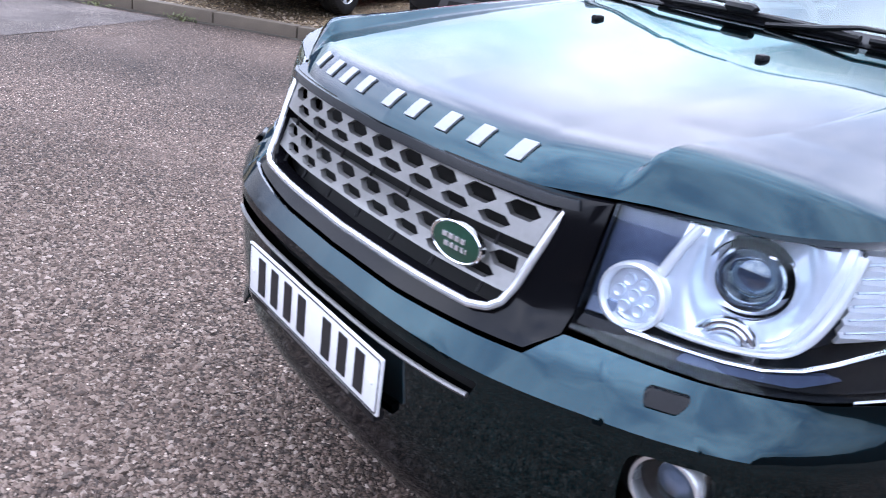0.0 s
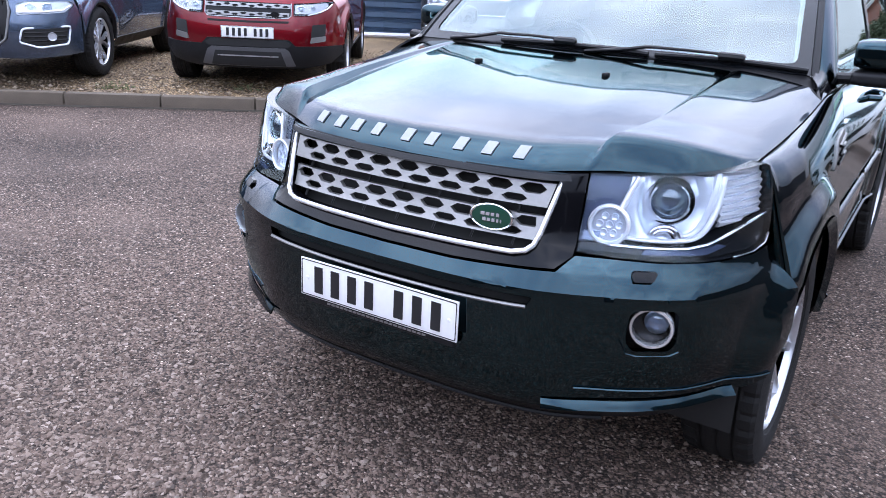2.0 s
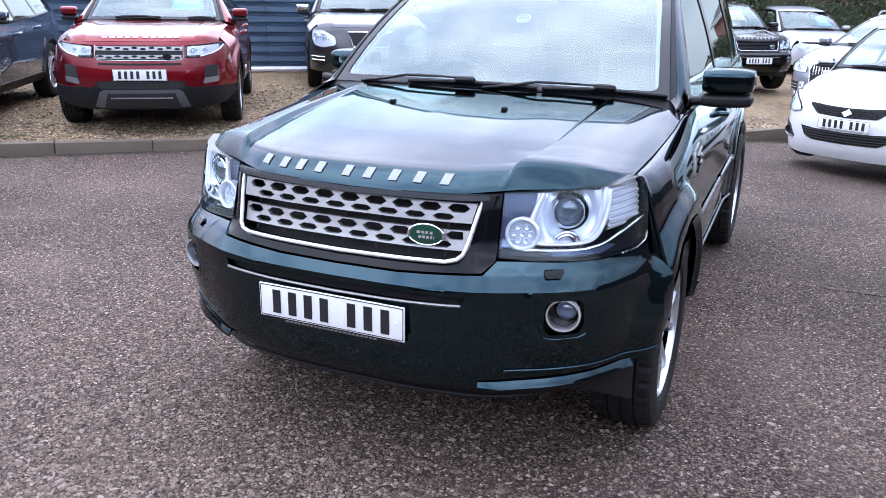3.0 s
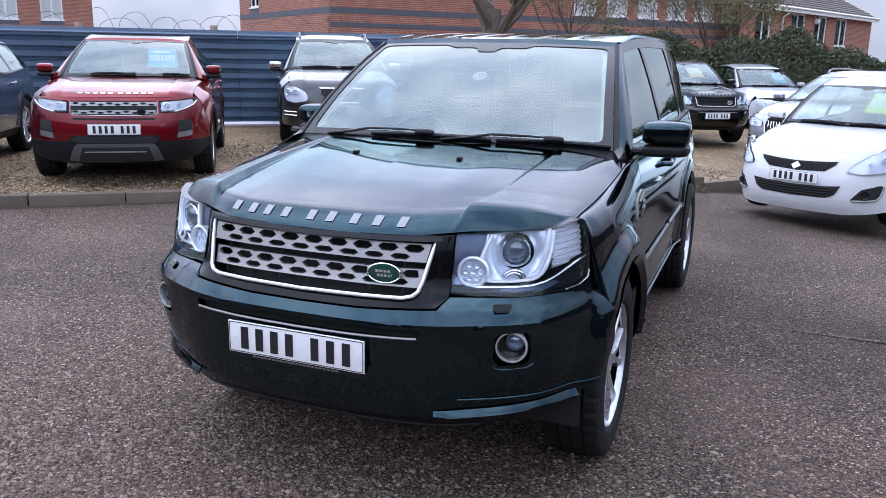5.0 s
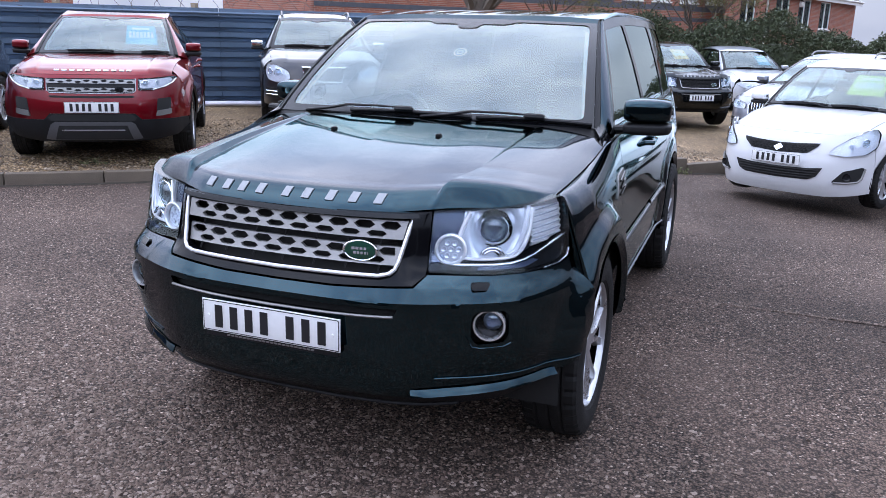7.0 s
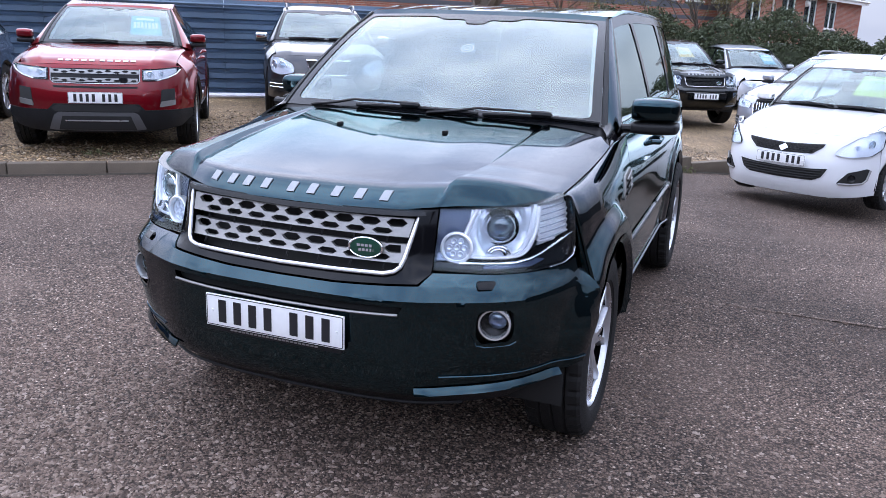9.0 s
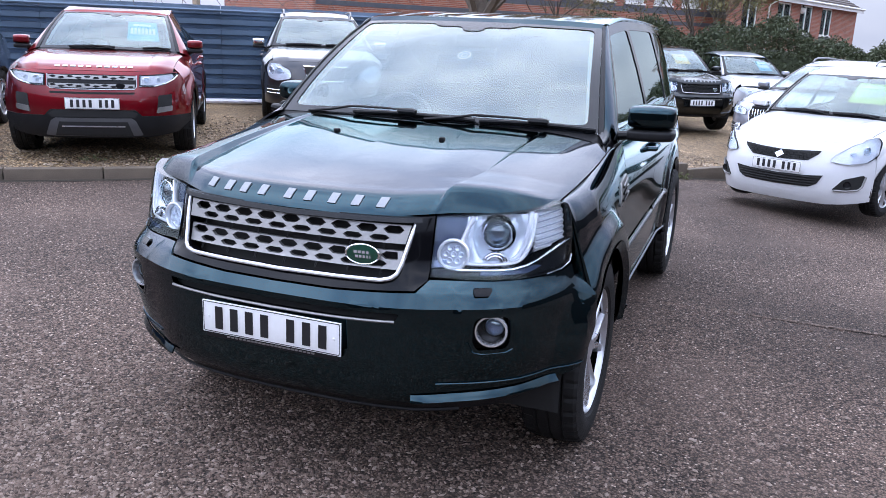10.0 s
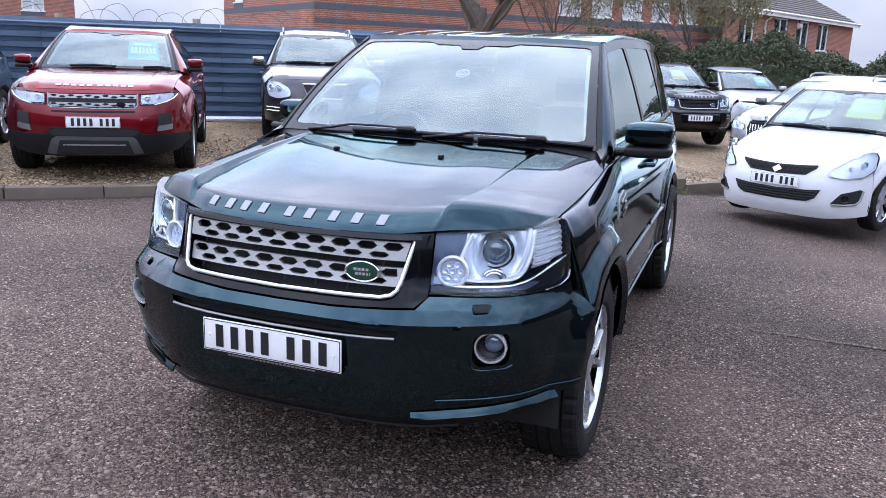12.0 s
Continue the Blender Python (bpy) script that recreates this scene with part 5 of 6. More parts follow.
        part("washer_jet", box(p.x - 0.010, p.x + 0.010, p.y - 0.016, p.y + 0.014, p.z - 0.004, p.z + 0.010, bevel=0.006), PLASTIC, bonnet_of(root), "black washer jet")
    ring = lambda r: [(0.075 + r / 0.70 * math.cos(a), 0.575 + r / 0.79 * math.sin(a)) for a in np.linspace(0, 2 * math.pi, 24, endpoint=False)]
    stk = part("screen_sticker", patch(ring(0.034), lambda a, b, e: S.screen(a, b, e), -0.003, 0.0, (ring(0.026),), (1, 1)), LAMPWHITE, root, "pale round sticker")
    part("sticker_centre", patch(ring(0.017), lambda a, b, e: S.screen(a, b, e), -0.003, 0.0, (ring(0.011),), (1, 1)), LAMPWHITE, stk)


def bonnet_of(root):
    return [o for o in root.children if o.name.startswith("bonnet")][0]


def build_four_by_four(paint, label, m, mesh_mat=SATIN, group=""):
    root = thing("car", label, "car", m, group)
    shell(FREE, root, paint, GLOSSBLACK, paint, 5, True, steer=0.0, ny=3)
    four_by_four_front(FREE, root, paint, mesh_mat)
    mirrors(FREE, root, paint, folded=-1)
    for s in (-1, 1):
        part("mud_flap", box(*sorted((s * 0.66, s * 0.893)), 4.045, 4.060, 0.24, 0.62, bevel=0.006), PLASTIC, root, "black rubber mud flap")
    number_plate(FREE, root, 0.625, 0.004, flat_y=0.012)
    part("plate_holder", box(-0.25, 0.25, 0.008, 0.03, 0.552, 0.572, bevel=0.004), PLASTIC, root)
    for i in range(22):
        part("print_bar", box(-0.165 + 0.0152 * i, -0.165 + 0.0152 * i + 0.011, 0.006, 0.010, 0.560, 0.565), SATIN, root, smooth=False)
    return root


build_four_by_four(GREEN, "dark green four-wheel-drive car with satin hexagon grille", pose(0, 0, 0))


# ---- the other cars ----
def generic(L, W, H, hubs, R, bl, zn, zc, cowl, ws_bot, ws_top, belt, roofz, **k):
    """Surfaces of a car from its main sizes."""
    plan = [(0, 0), (0.33 * W, 0.014), (0.55 * W, 0.055), (0.73 * W, 0.140), (0.86 * W, 0.275), (0.945 * W, 0.45), (W, 0.70)]
    prof = [(bl - 0.12, 0.13), (bl, 0.05), (bl + 0.10, 0.012), ((bl + zn) / 2 - 0.02, 0.0), (zn - 0.20, 0.02), (zn - 0.08, 0.055), (zn, 0.10), (zn + 0.04, 0.13)]
    edge = [(x * 0.94, y + 0.10) for x, y in plan[:5]]
    n = cowl - 0.1
    bz = [(0, zn), (0.03, zn + 0.03), (0.14, zn + 0.07), (0.40, lerp(zn + 0.07, zc, 0.55)), (0.70, lerp(zn + 0.07, zc, 0.85)), (n, zc)]
    b0, b1 = belt
    side = [(0.25, 0.05), (0.42, 0.02), (0.60, 0.0), (0.78, 0.010), (b0 - 0.14, 0.006), (b0, 0.045), (b1 + 0.02, 0.075), (b1 + 0.12, 0.10)]
    rt = ws_top[2]
    d = dict(plan=plan, prof=prof, side=side, L=L, hubs=hubs, R=R, rim=R * 0.66, tyre_w=0.225, track=W - 0.115, arch=R + 0.045, sill=0.36, bump_low=bl + 0.04, edge=edge, rear_x=W * 0.87, cowl=cowl,
             bz=bz, crease=W * 0.55, fall=0.035, wing_y=0.46, wing_low=zn - 0.19, ws_bot=ws_bot, ws_top=ws_top, bow=0.13, belt=[(cowl, b0), (cowl + 0.4, b0), (L - 0.1, b1)],
             rail=[(ws_top[1], rt), (ws_top[1] + 0.5, rt + 0.04), (L - 1.2, rt + 0.02 + roofz), (L - 0.3, rt - 0.04 + roofz)], roof_x=ws_top[0] + 0.02,
             roof=[(ws_top[1] - 0.1, rt + 0.03), (ws_top[1] + 0.4, H - 0.01), (ws_top[1] + 1.0, H), (L - 1.0, H - 0.02 + roofz), (L - 0.3, H - 0.07 + roofz)], roof_back=0.32,
             doors=(cowl + 0.22, cowl + 1.25, cowl + 2.1), pillars=(cowl + 1.25, cowl + 2.15), mirror=(W + 0.14, ws_bot[1] + 0.12, belt[0] + 0.10, W - 0.05), flare=0.02, **{"raise": 0.014})
    d.update(k)
    return Shape(**d)


def sym_patch(S, name, half, material, root, depth, back=0.014, label="", step=(0.06, 0.05)):
    """A panel mirrored about the car's middle, from its right half."""
    out = half + [(-a, b) for a, b in reversed(half) if a > 1e-6]
    return part(name, patch(out, S.front, depth, back, (), step), material, root, label)


def both(S, name, outline, material, root, depth, back=0.014, label=""):
    return [part(name, patch(outline if s > 0 else mirrored(outline), S.front, depth, back, (), (0.05, 0.05)), material, root, label) for s in (-1, 1)]


def fascia(S, root, paint, zn, bl, top_u=None):
    u = top_u or S.arc[4] + 0.02
    end = S.arc[5] + 0.02
    return sym_patch(S, "front_bumper", [(0, bl), (0.5, bl), (end, bl + 0.04), (end, zn - 0.20), (u + 0.12, zn - 0.05), (u, zn - 0.004), (0.4, zn - 0.004), (0, zn - 0.004)], paint, root, 0.0, 0.02)


def sticker(S, root, s0, s1, v0, v1, material, lines=((0.30, 0.62, 7), (0.74, 0.86, 1))):
    pt = part("price_sticker", patch([(s0, v0), (s1, v0), (s1, v1), (s0, v1)], lambda a, b, e: S.screen(a, b, e), -0.012, 0.0, (), (0.2, 0.2)), material, root, "price sticker with plain bars")
    for a, b, n in lines:
        for i in range(n):
            w = (s1 - s0) * 0.84 / n
            x = s0 + (s1 - s0) * 0.08 + w * i
            part("sticker_bar", patch([(x + w * 0.12, lerp(v0, v1, a)), (x + w * 0.84, lerp(v0, v1, a)), (x + w * 0.84, lerp(v0, v1, b)), (x + w * 0.12, lerp(v0, v1, b))], lambda p, q, e: S.screen(p, q, e), -0.009, 0.0, (), (1, 1)), STICKERINK, pt)


def nose_bars(S, root, us, w, d0, d1, material):
    bo = bonnet_of(root)
    def nose(a, b, e):
        s = a / S.k["edge"][-1][0]
        y0 = spline(S.k["edge"], abs(a))
        return S.bonnet(s, b / (S.k["cowl"] + 0.05 * s * s - y0)) + Vector((0, -0.6, 0.8)) * e
    for u in us:
        part("letter_bar", patch([(u, d0), (u + w, d0), (u + w, d1), (u, d1)], nose, 0.006, 0.006, (), (0.03, 0.02)), material, bo)


def red_car():
    S = generic(4.36, 0.945, 1.588, (0.87, 3.53), 0.37, 0.26, 0.925, 1.10, 1.12, (0.735, 1.28, 1.10), (0.590, 2.04, 1.515), (1.05, 1.18), -0.06, wipers=((-0.55, 0.12), (0.52, 0.92)),
                mirror=(1.035, 1.42, 1.165, 0.86), swell=0.03)
    root = thing("car", "red compact off-road car with black lower bumper and cyan price sticker", "car", pose(-4.96, 4.39, GZ - 0.02, 0, 0, 34.8), "parked cars")
    shell(S, root, REDPAINT, PLASTIC, None, 7, False, ny=2)
    fascia(S, root, REDPAINT, 0.925, 0.44)
    sym_patch(S, "lower_bumper", [(0, 0.24), (0.55, 0.25), (0.90, 0.30), (1.08, 0.40), (1.06, 0.475), (0.60, 0.475), (0.47, 0.475), (0.41, 0.535), (0, 0.540)], PLASTIC, root, 0.010, 0.03, "black plastic lower bumper")
    sym_patch(S, "skid_plate", rounded([(0, 0.262), (0.40, 0.265), (0.47, 0.275), (0.405, 0.425), (0.365, 0.452), (0, 0.452)], 0.006, 2), SKIDGREY, root, 0.026, 0.03, "grey skid plate")
    sym_patch(S, "skid_slot", [(0, 0.268), (0.375, 0.270), (0.325, 0.415), (0, 0.415)], UNDER, root, 0.030, 0.01)
    sym_patch(S, "skid_bar", [(0, 0.362), (0.30, 0.362), (0.30, 0.374), (0, 0.374)], ALLOY, root, 0.038, 0.012)
    sym_patch(S, "lower_intake", [(0, 0.460), (0.40, 0.460), (0.43, 0.495), (0.37, 0.528), (0, 0.532)], UNDER, root, 0.014, 0.012)
    sym_patch(S, "upper_slot", [(0, 0.692), (0.40, 0.696), (0.41, 0.716), (0, 0.712)], UNDER, root, 0.004, 0.01)
    g = sym_patch(S, "grille", [(0, 0.742), (0.40, 0.746), (0.43, 0.768), (0.437, 0.884), (0, 0.888)], GLOSSBLACK, root, 0.006, 0.02, "black grille with two silver mesh bars")
    for z0, z1, w in ((0.838, 0.877, 0.422), (0.756, 0.795, 0.405)):
        holes = [hexagon((i - 4.5) * 0.083, (z0 + z1) / 2 + 0.006 * (-1) ** i, 0.070, 0.022, 0.3) for i in range(10)]
        part("grille_bar", patch([(-w, z0), (w, z0), (w + 0.008, z1), (-w - 0.008, z1)], S.front, 0.014, 0.008, holes, (0.08, 0.05)), SATIN, g)
    part("grille_frame", tube([S.front(a, b, 0.010) for a, b in ((-0.432, 0.886), (-0.428, 0.770), (-0.40, 0.745), (-0.2, 0.742), (0, 0.740), (0.2, 0.742), (0.40, 0.745), (0.428, 0.770), (0.432, 0.886))], 0.004, 6), ALLOY, g)
    part("badge", lathe([(0, 0.030), (0.006, 0.028), (0.008, 0)], 20, Matrix.Translation(S.front(0.27, 0.778, 0.016)) @ pose(0, 0, 0, 0, 0, -90) @ Matrix.Diagonal((1, 1.5, 1, 1))), LAMPDARK, g)
    for s in (-1, 1):
        lamp(S, root, rounded([(0.452, 0.772), (0.60, 0.772), (0.74, 0.802), (0.86, 0.848), (0.945, 0.905), (0.86, 0.913), (0.62, 0.897), (0.452, 0.888)], 0.012, 3), ((0.530, 0.828, 0.044, -0.012), (0.655, 0.838, 0.030, -0.012)), True, 0.016, s, 0.020)
        part("lamp_inlay", patch(rounded([(s * a, b) for a, b in ((0.47, 0.790), (0.62, 0.790), (0.76, 0.822), (0.86, 0.868), (0.84, 0.900), (0.64, 0.884), (0.47, 0.876))], 0.01, 2), S.front, 0.010, 0.006, (), (0.05, 0.05)), LAMPGREY, root)
        part("lamp_brow", tube([S.front(s * u, z, 0.018) for u, z in ((0.60, 0.779), (0.74, 0.812), (0.84, 0.848), (0.91, 0.888))], 0.006, 8), LAMPWHITE, root)
    both(S, "fog_housing", rounded([(0.62, 0.505), (0.79, 0.525), (0.81, 0.695), (0.645, 0.685)], 0.015, 2), UNDER, root, 0.004)
    both(S, "fog_bar", rounded([(0.615, 0.505), (0.795, 0.525), (0.80, 0.578), (0.632, 0.562)], 0.01, 2), SATIN, root, 0.014, 0.02)
    number_plate(S, root, 0.600, 0.020)
    mirrors(S, root, REDPAINT)
    sticker(S, root, 0.28, 0.78, 0.22, 0.72, CYAN)
    nose_bars(S, root, [-0.36, -0.285, -0.21, -0.135, -0.06, 0.04, 0.115, 0.19, 0.265, 0.335], 0.048, 0.03, 0.055, ALLOY)


red_car()


def blue_grey_car():
    S = generic(4.39, 0.915, 1.60, (0.90, 3.50), 0.362, 0.25, 0.86, 1.055, 1.10, (0.745, 1.25, 1.06), (0.57, 2.02, 1.50), (1.00, 1.13), -0.05)
    root = thing("car", "blue-grey compact off-road car with dark trapezoid grille", "car", pose(-6.91, 2.69, GZ, 0, 0, 34.5), "parked cars")
    shell(S, root, BLUEGREY, PLASTIC, None, 5, True)
    fascia(S, root, BLUEGREY, 0.86, 0.25)
    g = sym_patch(S, "grille", [(0, 0.40), (0.26, 0.40), (0.31, 0.44), (0.36, 0.70), (0.34, 0.80), (0, 0.805)], UNDER, root, 0.008, 0.02)
    for i in range(19):
        u = (i - 9) * 0.034
        part("grille_slat", tube([S.front(u * 0.92, 0.44, 0.012), S.front(u, 0.79, 0.012)], 0.006, 5), GLOSSBLACK, g)
    pts = [(-0.34, 0.80), (-0.365, 0.70), (-0.315, 0.44), (-0.26, 0.395), (0.26, 0.395), (0.315, 0.44), (0.365, 0.70), (0.34, 0.80), (0.0, 0.812)]
    part("grille_frame", tube([S.front(a, b, 0.014) for a, b in pts], 0.012, 8, True), SATIN, g)
    for s in (-1, 1):
        lamp(S, root, rounded([(0.42, 0.665), (0.88, 0.69), (1.0, 0.76), (0.93, 0.795), (0.50, 0.790), (0.42, 0.76)], 0.02, 3), ((0.55, 0.73, 0.048, -0.02), (0.70, 0.735, 0.045, -0.012)), False, 0.018, s, 0.022)
    both(S, "fog_housing", rounded([(0.44, 0.42), (0.60, 0.37), (0.86, 0.40), (0.90, 0.55), (0.48, 0.53)], 0.02, 3), UNDER, root, 0.006)
    for s in (-1, 1):
        loop = rounded([(0.43, 0.41), (0.60, 0.36), (0.88, 0.39), (0.92, 0.56), (0.47, 0.54)], 0.03, 3)
        part("fog_frame", tube([S.front(s * a, b, 0.012) for a, b in loop], 0.010, 6, True), LAMPSILVER, root, "silver frame of the lower intake")
        for z in (0.42, 0.46, 0.50):
            part("intake_slat", tube([S.front(s * u, z + 0.03 * (u - 0.5), 0.010) for u in (0.48, 0.60, 0.74, 0.88)], 0.006, 5), GLOSSBLACK, root)
        part("fog_lamp", lathe([(0, 0.042), (0.012, 0.040), (0.004, 0.03), (0.002, 0)], 20, Matrix.Translation(S.front(s * 0.72, 0.465, 0.022)) @ pose(0, 0, 0, 0, 0, -90 + s * 25)), LAMPGREY, root)
        part("lamp_strip", tube([S.front(s * u, z, 0.030) for u, z in ((0.44, 0.69), (0.62, 0.695), (0.84, 0.712), (0.93, 0.755))], 0.009, 6), LAMPWHITE, root)
    number_plate(S, root, 0.545, 0.024)
    mirrors(S, root, BLUEGREY)


blue_grey_car()


def dark_grey_car():
    S = generic(4.63, 0.945, 1.70, (0.92, 3.69), 0.365, 0.27, 0.93, 1.13, 1.18, (0.77, 1.32, 1.13), (0.60, 2.03, 1.575), (1.06, 1.20), -0.02, wipers=((-0.72, 0.0), (0.1, 0.75)))
    root = thing("car", "dark grey large off-road car with chrome mirrors and silver roof rails", "car", pose(-4.72, 8.76, GZ, 0, 0, 33), "parked cars")
    shell(S, root, DARKGREY, PLASTIC, None, 5, True, rails="silver")
    fascia(S, root, DARKGREY, 0.93, 0.27)
    g = sym_patch(S, "grille", [(0, 0.66), (0.26, 0.66), (0.32, 0.86), (0, 0.87)], UNDER, root, 0.008, 0.02)
    part("grille_frame", tube([S.front(a, b, 0.016) for a, b in ((-0.26, 0.655), (0.26, 0.655), (0.325, 0.865), (-0.325, 0.865))], 0.014, 8, True), CHROME, g)
    for s in (-1, 1):
        lamp(S, root, rounded([(0.50, 0.68), (0.72, 0.64), (0.92, 0.68), (1.02, 0.80), (0.96, 0.90), (0.72, 0.89), (0.52, 0.80)], 0.05, 4), ((0.70, 0.765, 0.075, -0.02), (0.86, 0.79, 0.06, -0.012)), False, 0.018, s, 0.022)
    sym_patch(S, "lower_intake", [(0, 0.36), (0.52, 0.36), (0.60, 0.45), (0, 0.47)], UNDER, root, 0.008)
    both(S, "bumper_slot", rounded([(0.66, 0.40), (0.98, 0.43), (0.98, 0.56), (0.66, 0.55)], 0.02, 2), UNDER, root, 0.008)
    for s in (-1, 1):
        for z in (0.455, 0.505):
            part("slot_bar", tube([S.front(s * u, z + 0.02 * (u - 0.66), 0.016) for u in (0.68, 0.78, 0.88, 0.96)], 0.008, 6), CHROME, root)
    number_plate(S, root, 0.56, 0.022)
    mirrors(S, root, CHROME)


dark_grey_car()
build_four_by_four(BLACKPAINT, "black four-wheel-drive car with dark grille and yellow price sticker", pose(0.301, 14.99, -0.165, 0, 0, 31), GLOSSBLACK, "parked cars")


def white_hatch():
    S = generic(3.85, 0.848, 1.51, (0.80, 3.23), 0.305, 0.20, 0.790, 0.985, 1.00, (0.700, 1.10, 0.985), (0.560, 1.66, 1.405), (0.93, 1.08), 0.0, wipers=((-0.70, 0.05), (0.12, 0.78)))
    S.k["tyre_w"], S.k["track"] = 0.185, 0.74
    root = thing("car", "small white hatchback with black grille and lime price sticker", "car", pose(1.62, 7.02, -0.115, 0, 0, -27), "parked cars")
    shell(S, root, WHITEPAINT, WHITEPAINT, None, 5, True, privacy=False)
    fascia(S, root, WHITEPAINT, 0.79, 0.155)
    g = sym_patch(S, "grille", [(0, 0.575), (0.30, 0.590), (0.39, 0.66), (0.41, 0.695), (0.20, 0.680), (0, 0.672)], UNDER, root, 0.006, 0.014, "black mesh grille")
    for i in range(4):
        for j in range(-8, 9):
            u = j * 0.044 + (0.022 if i % 2 else 0)
            z = 0.592 + 0.022 * i + 0.07 * u * u
            if abs(u) < 0.27 + 0.035 * i:
                part("mesh_cell", patch(hexagon(u, z, 0.034, 0.014, 0.3), S.front, 0.011, 0.006, (), (1, 1)), GLOSSBLACK, g, smooth=False)
    part("emblem", patch([(-0.05, 0.625), (-0.012, 0.585), (0.05, 0.625), (0.012, 0.665)], S.front, 0.016, 0.01, (), (1, 1)), CHROME, g, "plain chrome lozenge")
    sym_patch(S, "lower_intake", [(0, 0.315), (0.34, 0.325), (0.42, 0.365), (0.47, 0.455), (0.30, 0.440), (0, 0.432)], UNDER, root, 0.006)
    for i in range(4):
        z = 0.340 + 0.026 * i
        part("intake_bar", tube([S.front(u, z + 0.05 * u * u, 0.010) for u in np.linspace(-0.38 - 0.015 * i, 0.38 + 0.015 * i, 15)], 0.006, 5), PLASTIC, root)
    for s in (-1, 1):
        lamp(S, root, rounded([(0.50, 0.600), (0.66, 0.580), (0.88, 0.600), (1.02, 0.665), (1.09, 0.80), (1.03, 0.850), (0.90, 0.835), (0.70, 0.765), (0.55, 0.672)], 0.03, 4), ((0.72, 0.668, 0.036, -0.02), (0.87, 0.715, 0.044, -0.012)), False, 0.018, s, 0.022)
        m = Matrix.Translation(S.front(s * 0.70, 0.375, 0.012)) @ pose(0, 0, 0, 0, 0, -90 + s * 25)
        part("fog_lamp", lathe([(0, 0.038), (0.012, 0.036), (0.004, 0.028), (0, 0)], 22, m), LAMPDARK, root)
    both(S, "fog_housing", rounded([(0.56, 0.315), (0.80, 0.32), (0.87, 0.35), (0.90, 0.46), (0.86, 0.475), (0.66, 0.43)], 0.02, 3), UNDER, root, 0.006)
    for s in (-1, 1):
        part("fog_surround", tube([S.front(s * u, z, 0.012) for u, z in ((0.58, 0.314), (0.70, 0.314), (0.82, 0.325), (0.865, 0.36), (0.895, 0.46))], 0.011, 8), SATIN, root)
    number_plate(S, root, 0.512, 0.020)
    mirrors(S, root, WHITEPAINT, size=0.9)
    sticker(S, root, 0.22, 0.78, 0.30, 0.80, PALEYELLOW)
    return root


white_hatch()


def silver_estate():
    S = generic(4.85, 0.95, 1.58, (0.92, 3.80), 0.36, 0.24, 0.86, 1.05, 1.22, (0.77, 1.38, 1.05), (0.59, 2.20, 1.47), (0.99, 1.08), -0.02)
    root = thing("car", "silver large off-road car with upright chrome grille slats and roof rails", "car", pose(1.55, 12.2, -0.18, 0, 0, -28), "parked cars")
    shell(S, root, SILVERPAINT, SILVERPAINT, None, 5, True, rails="silver")
    fascia(S, root, SILVERPAINT, 0.86, 0.24)
    g = sym_patch(S, "grille", [(0, 0.42), (0.30, 0.42), (0.37, 0.48), (0.40, 0.72), (0.37, 0.80), (0, 0.805)], UNDER, root, 0.006, 0.02)
    for i in range(15):
        u = (i - 7) * 0.051
        part("grille_slat", tube([S.front(u * 0.88, 0.45, 0.014), S.front(u, 0.79, 0.014)], 0.010, 6), CHROME, g)
    part("emblem", patch(rounded([(-0.16, 0.655), (0.16, 0.655), (0.16, 0.725), (-0.16, 0.725)], 0.034, 5), S.front, 0.03, 0.01, (rounded([(-0.13, 0.675), (0.13, 0.675), (0.13, 0.705), (-0.13, 0.705)], 0.014, 4),), (0.06, 0.05)), CHROME, g, "plain chrome oval")
    part("grille_frame", tube([S.front(a, b, 0.014) for a, b in ((-0.37, 0.80), (-0.405, 0.72), (-0.375, 0.48), (-0.30, 0.415), (0.30, 0.415), (0.375, 0.48), (0.405, 0.72), (0.37, 0.80))], 0.012, 8, True), CHROME, g)
    for s in (-1, 1):
        lamp(S, root, rounded([(0.46, 0.66), (0.82, 0.67), (1.00, 0.72), (1.04, 0.80), (0.70, 0.80), (0.46, 0.75)], 0.03, 3), ((0.64, 0.73, 0.05, -0.012),), False, 0.018, s, 0.022)
    both(S, "fog_housing", rounded([(0.50, 0.36), (0.90, 0.40), (0.90, 0.52), (0.52, 0.50)], 0.02, 3), UNDER, root, 0.006)
    for s in (-1, 1):
        for z in (0.41, 0.455):
            part("intake_bar", tube([S.front(s * u, z + 0.04 * (u - 0.5), 0.012) for u in (0.54, 0.66, 0.78, 0.88)], 0.007, 6), SATIN, root)
    number_plate(S, root, 0.535, 0.026)
    mirrors(S, root, SILVERPAINT)


silver_estate()


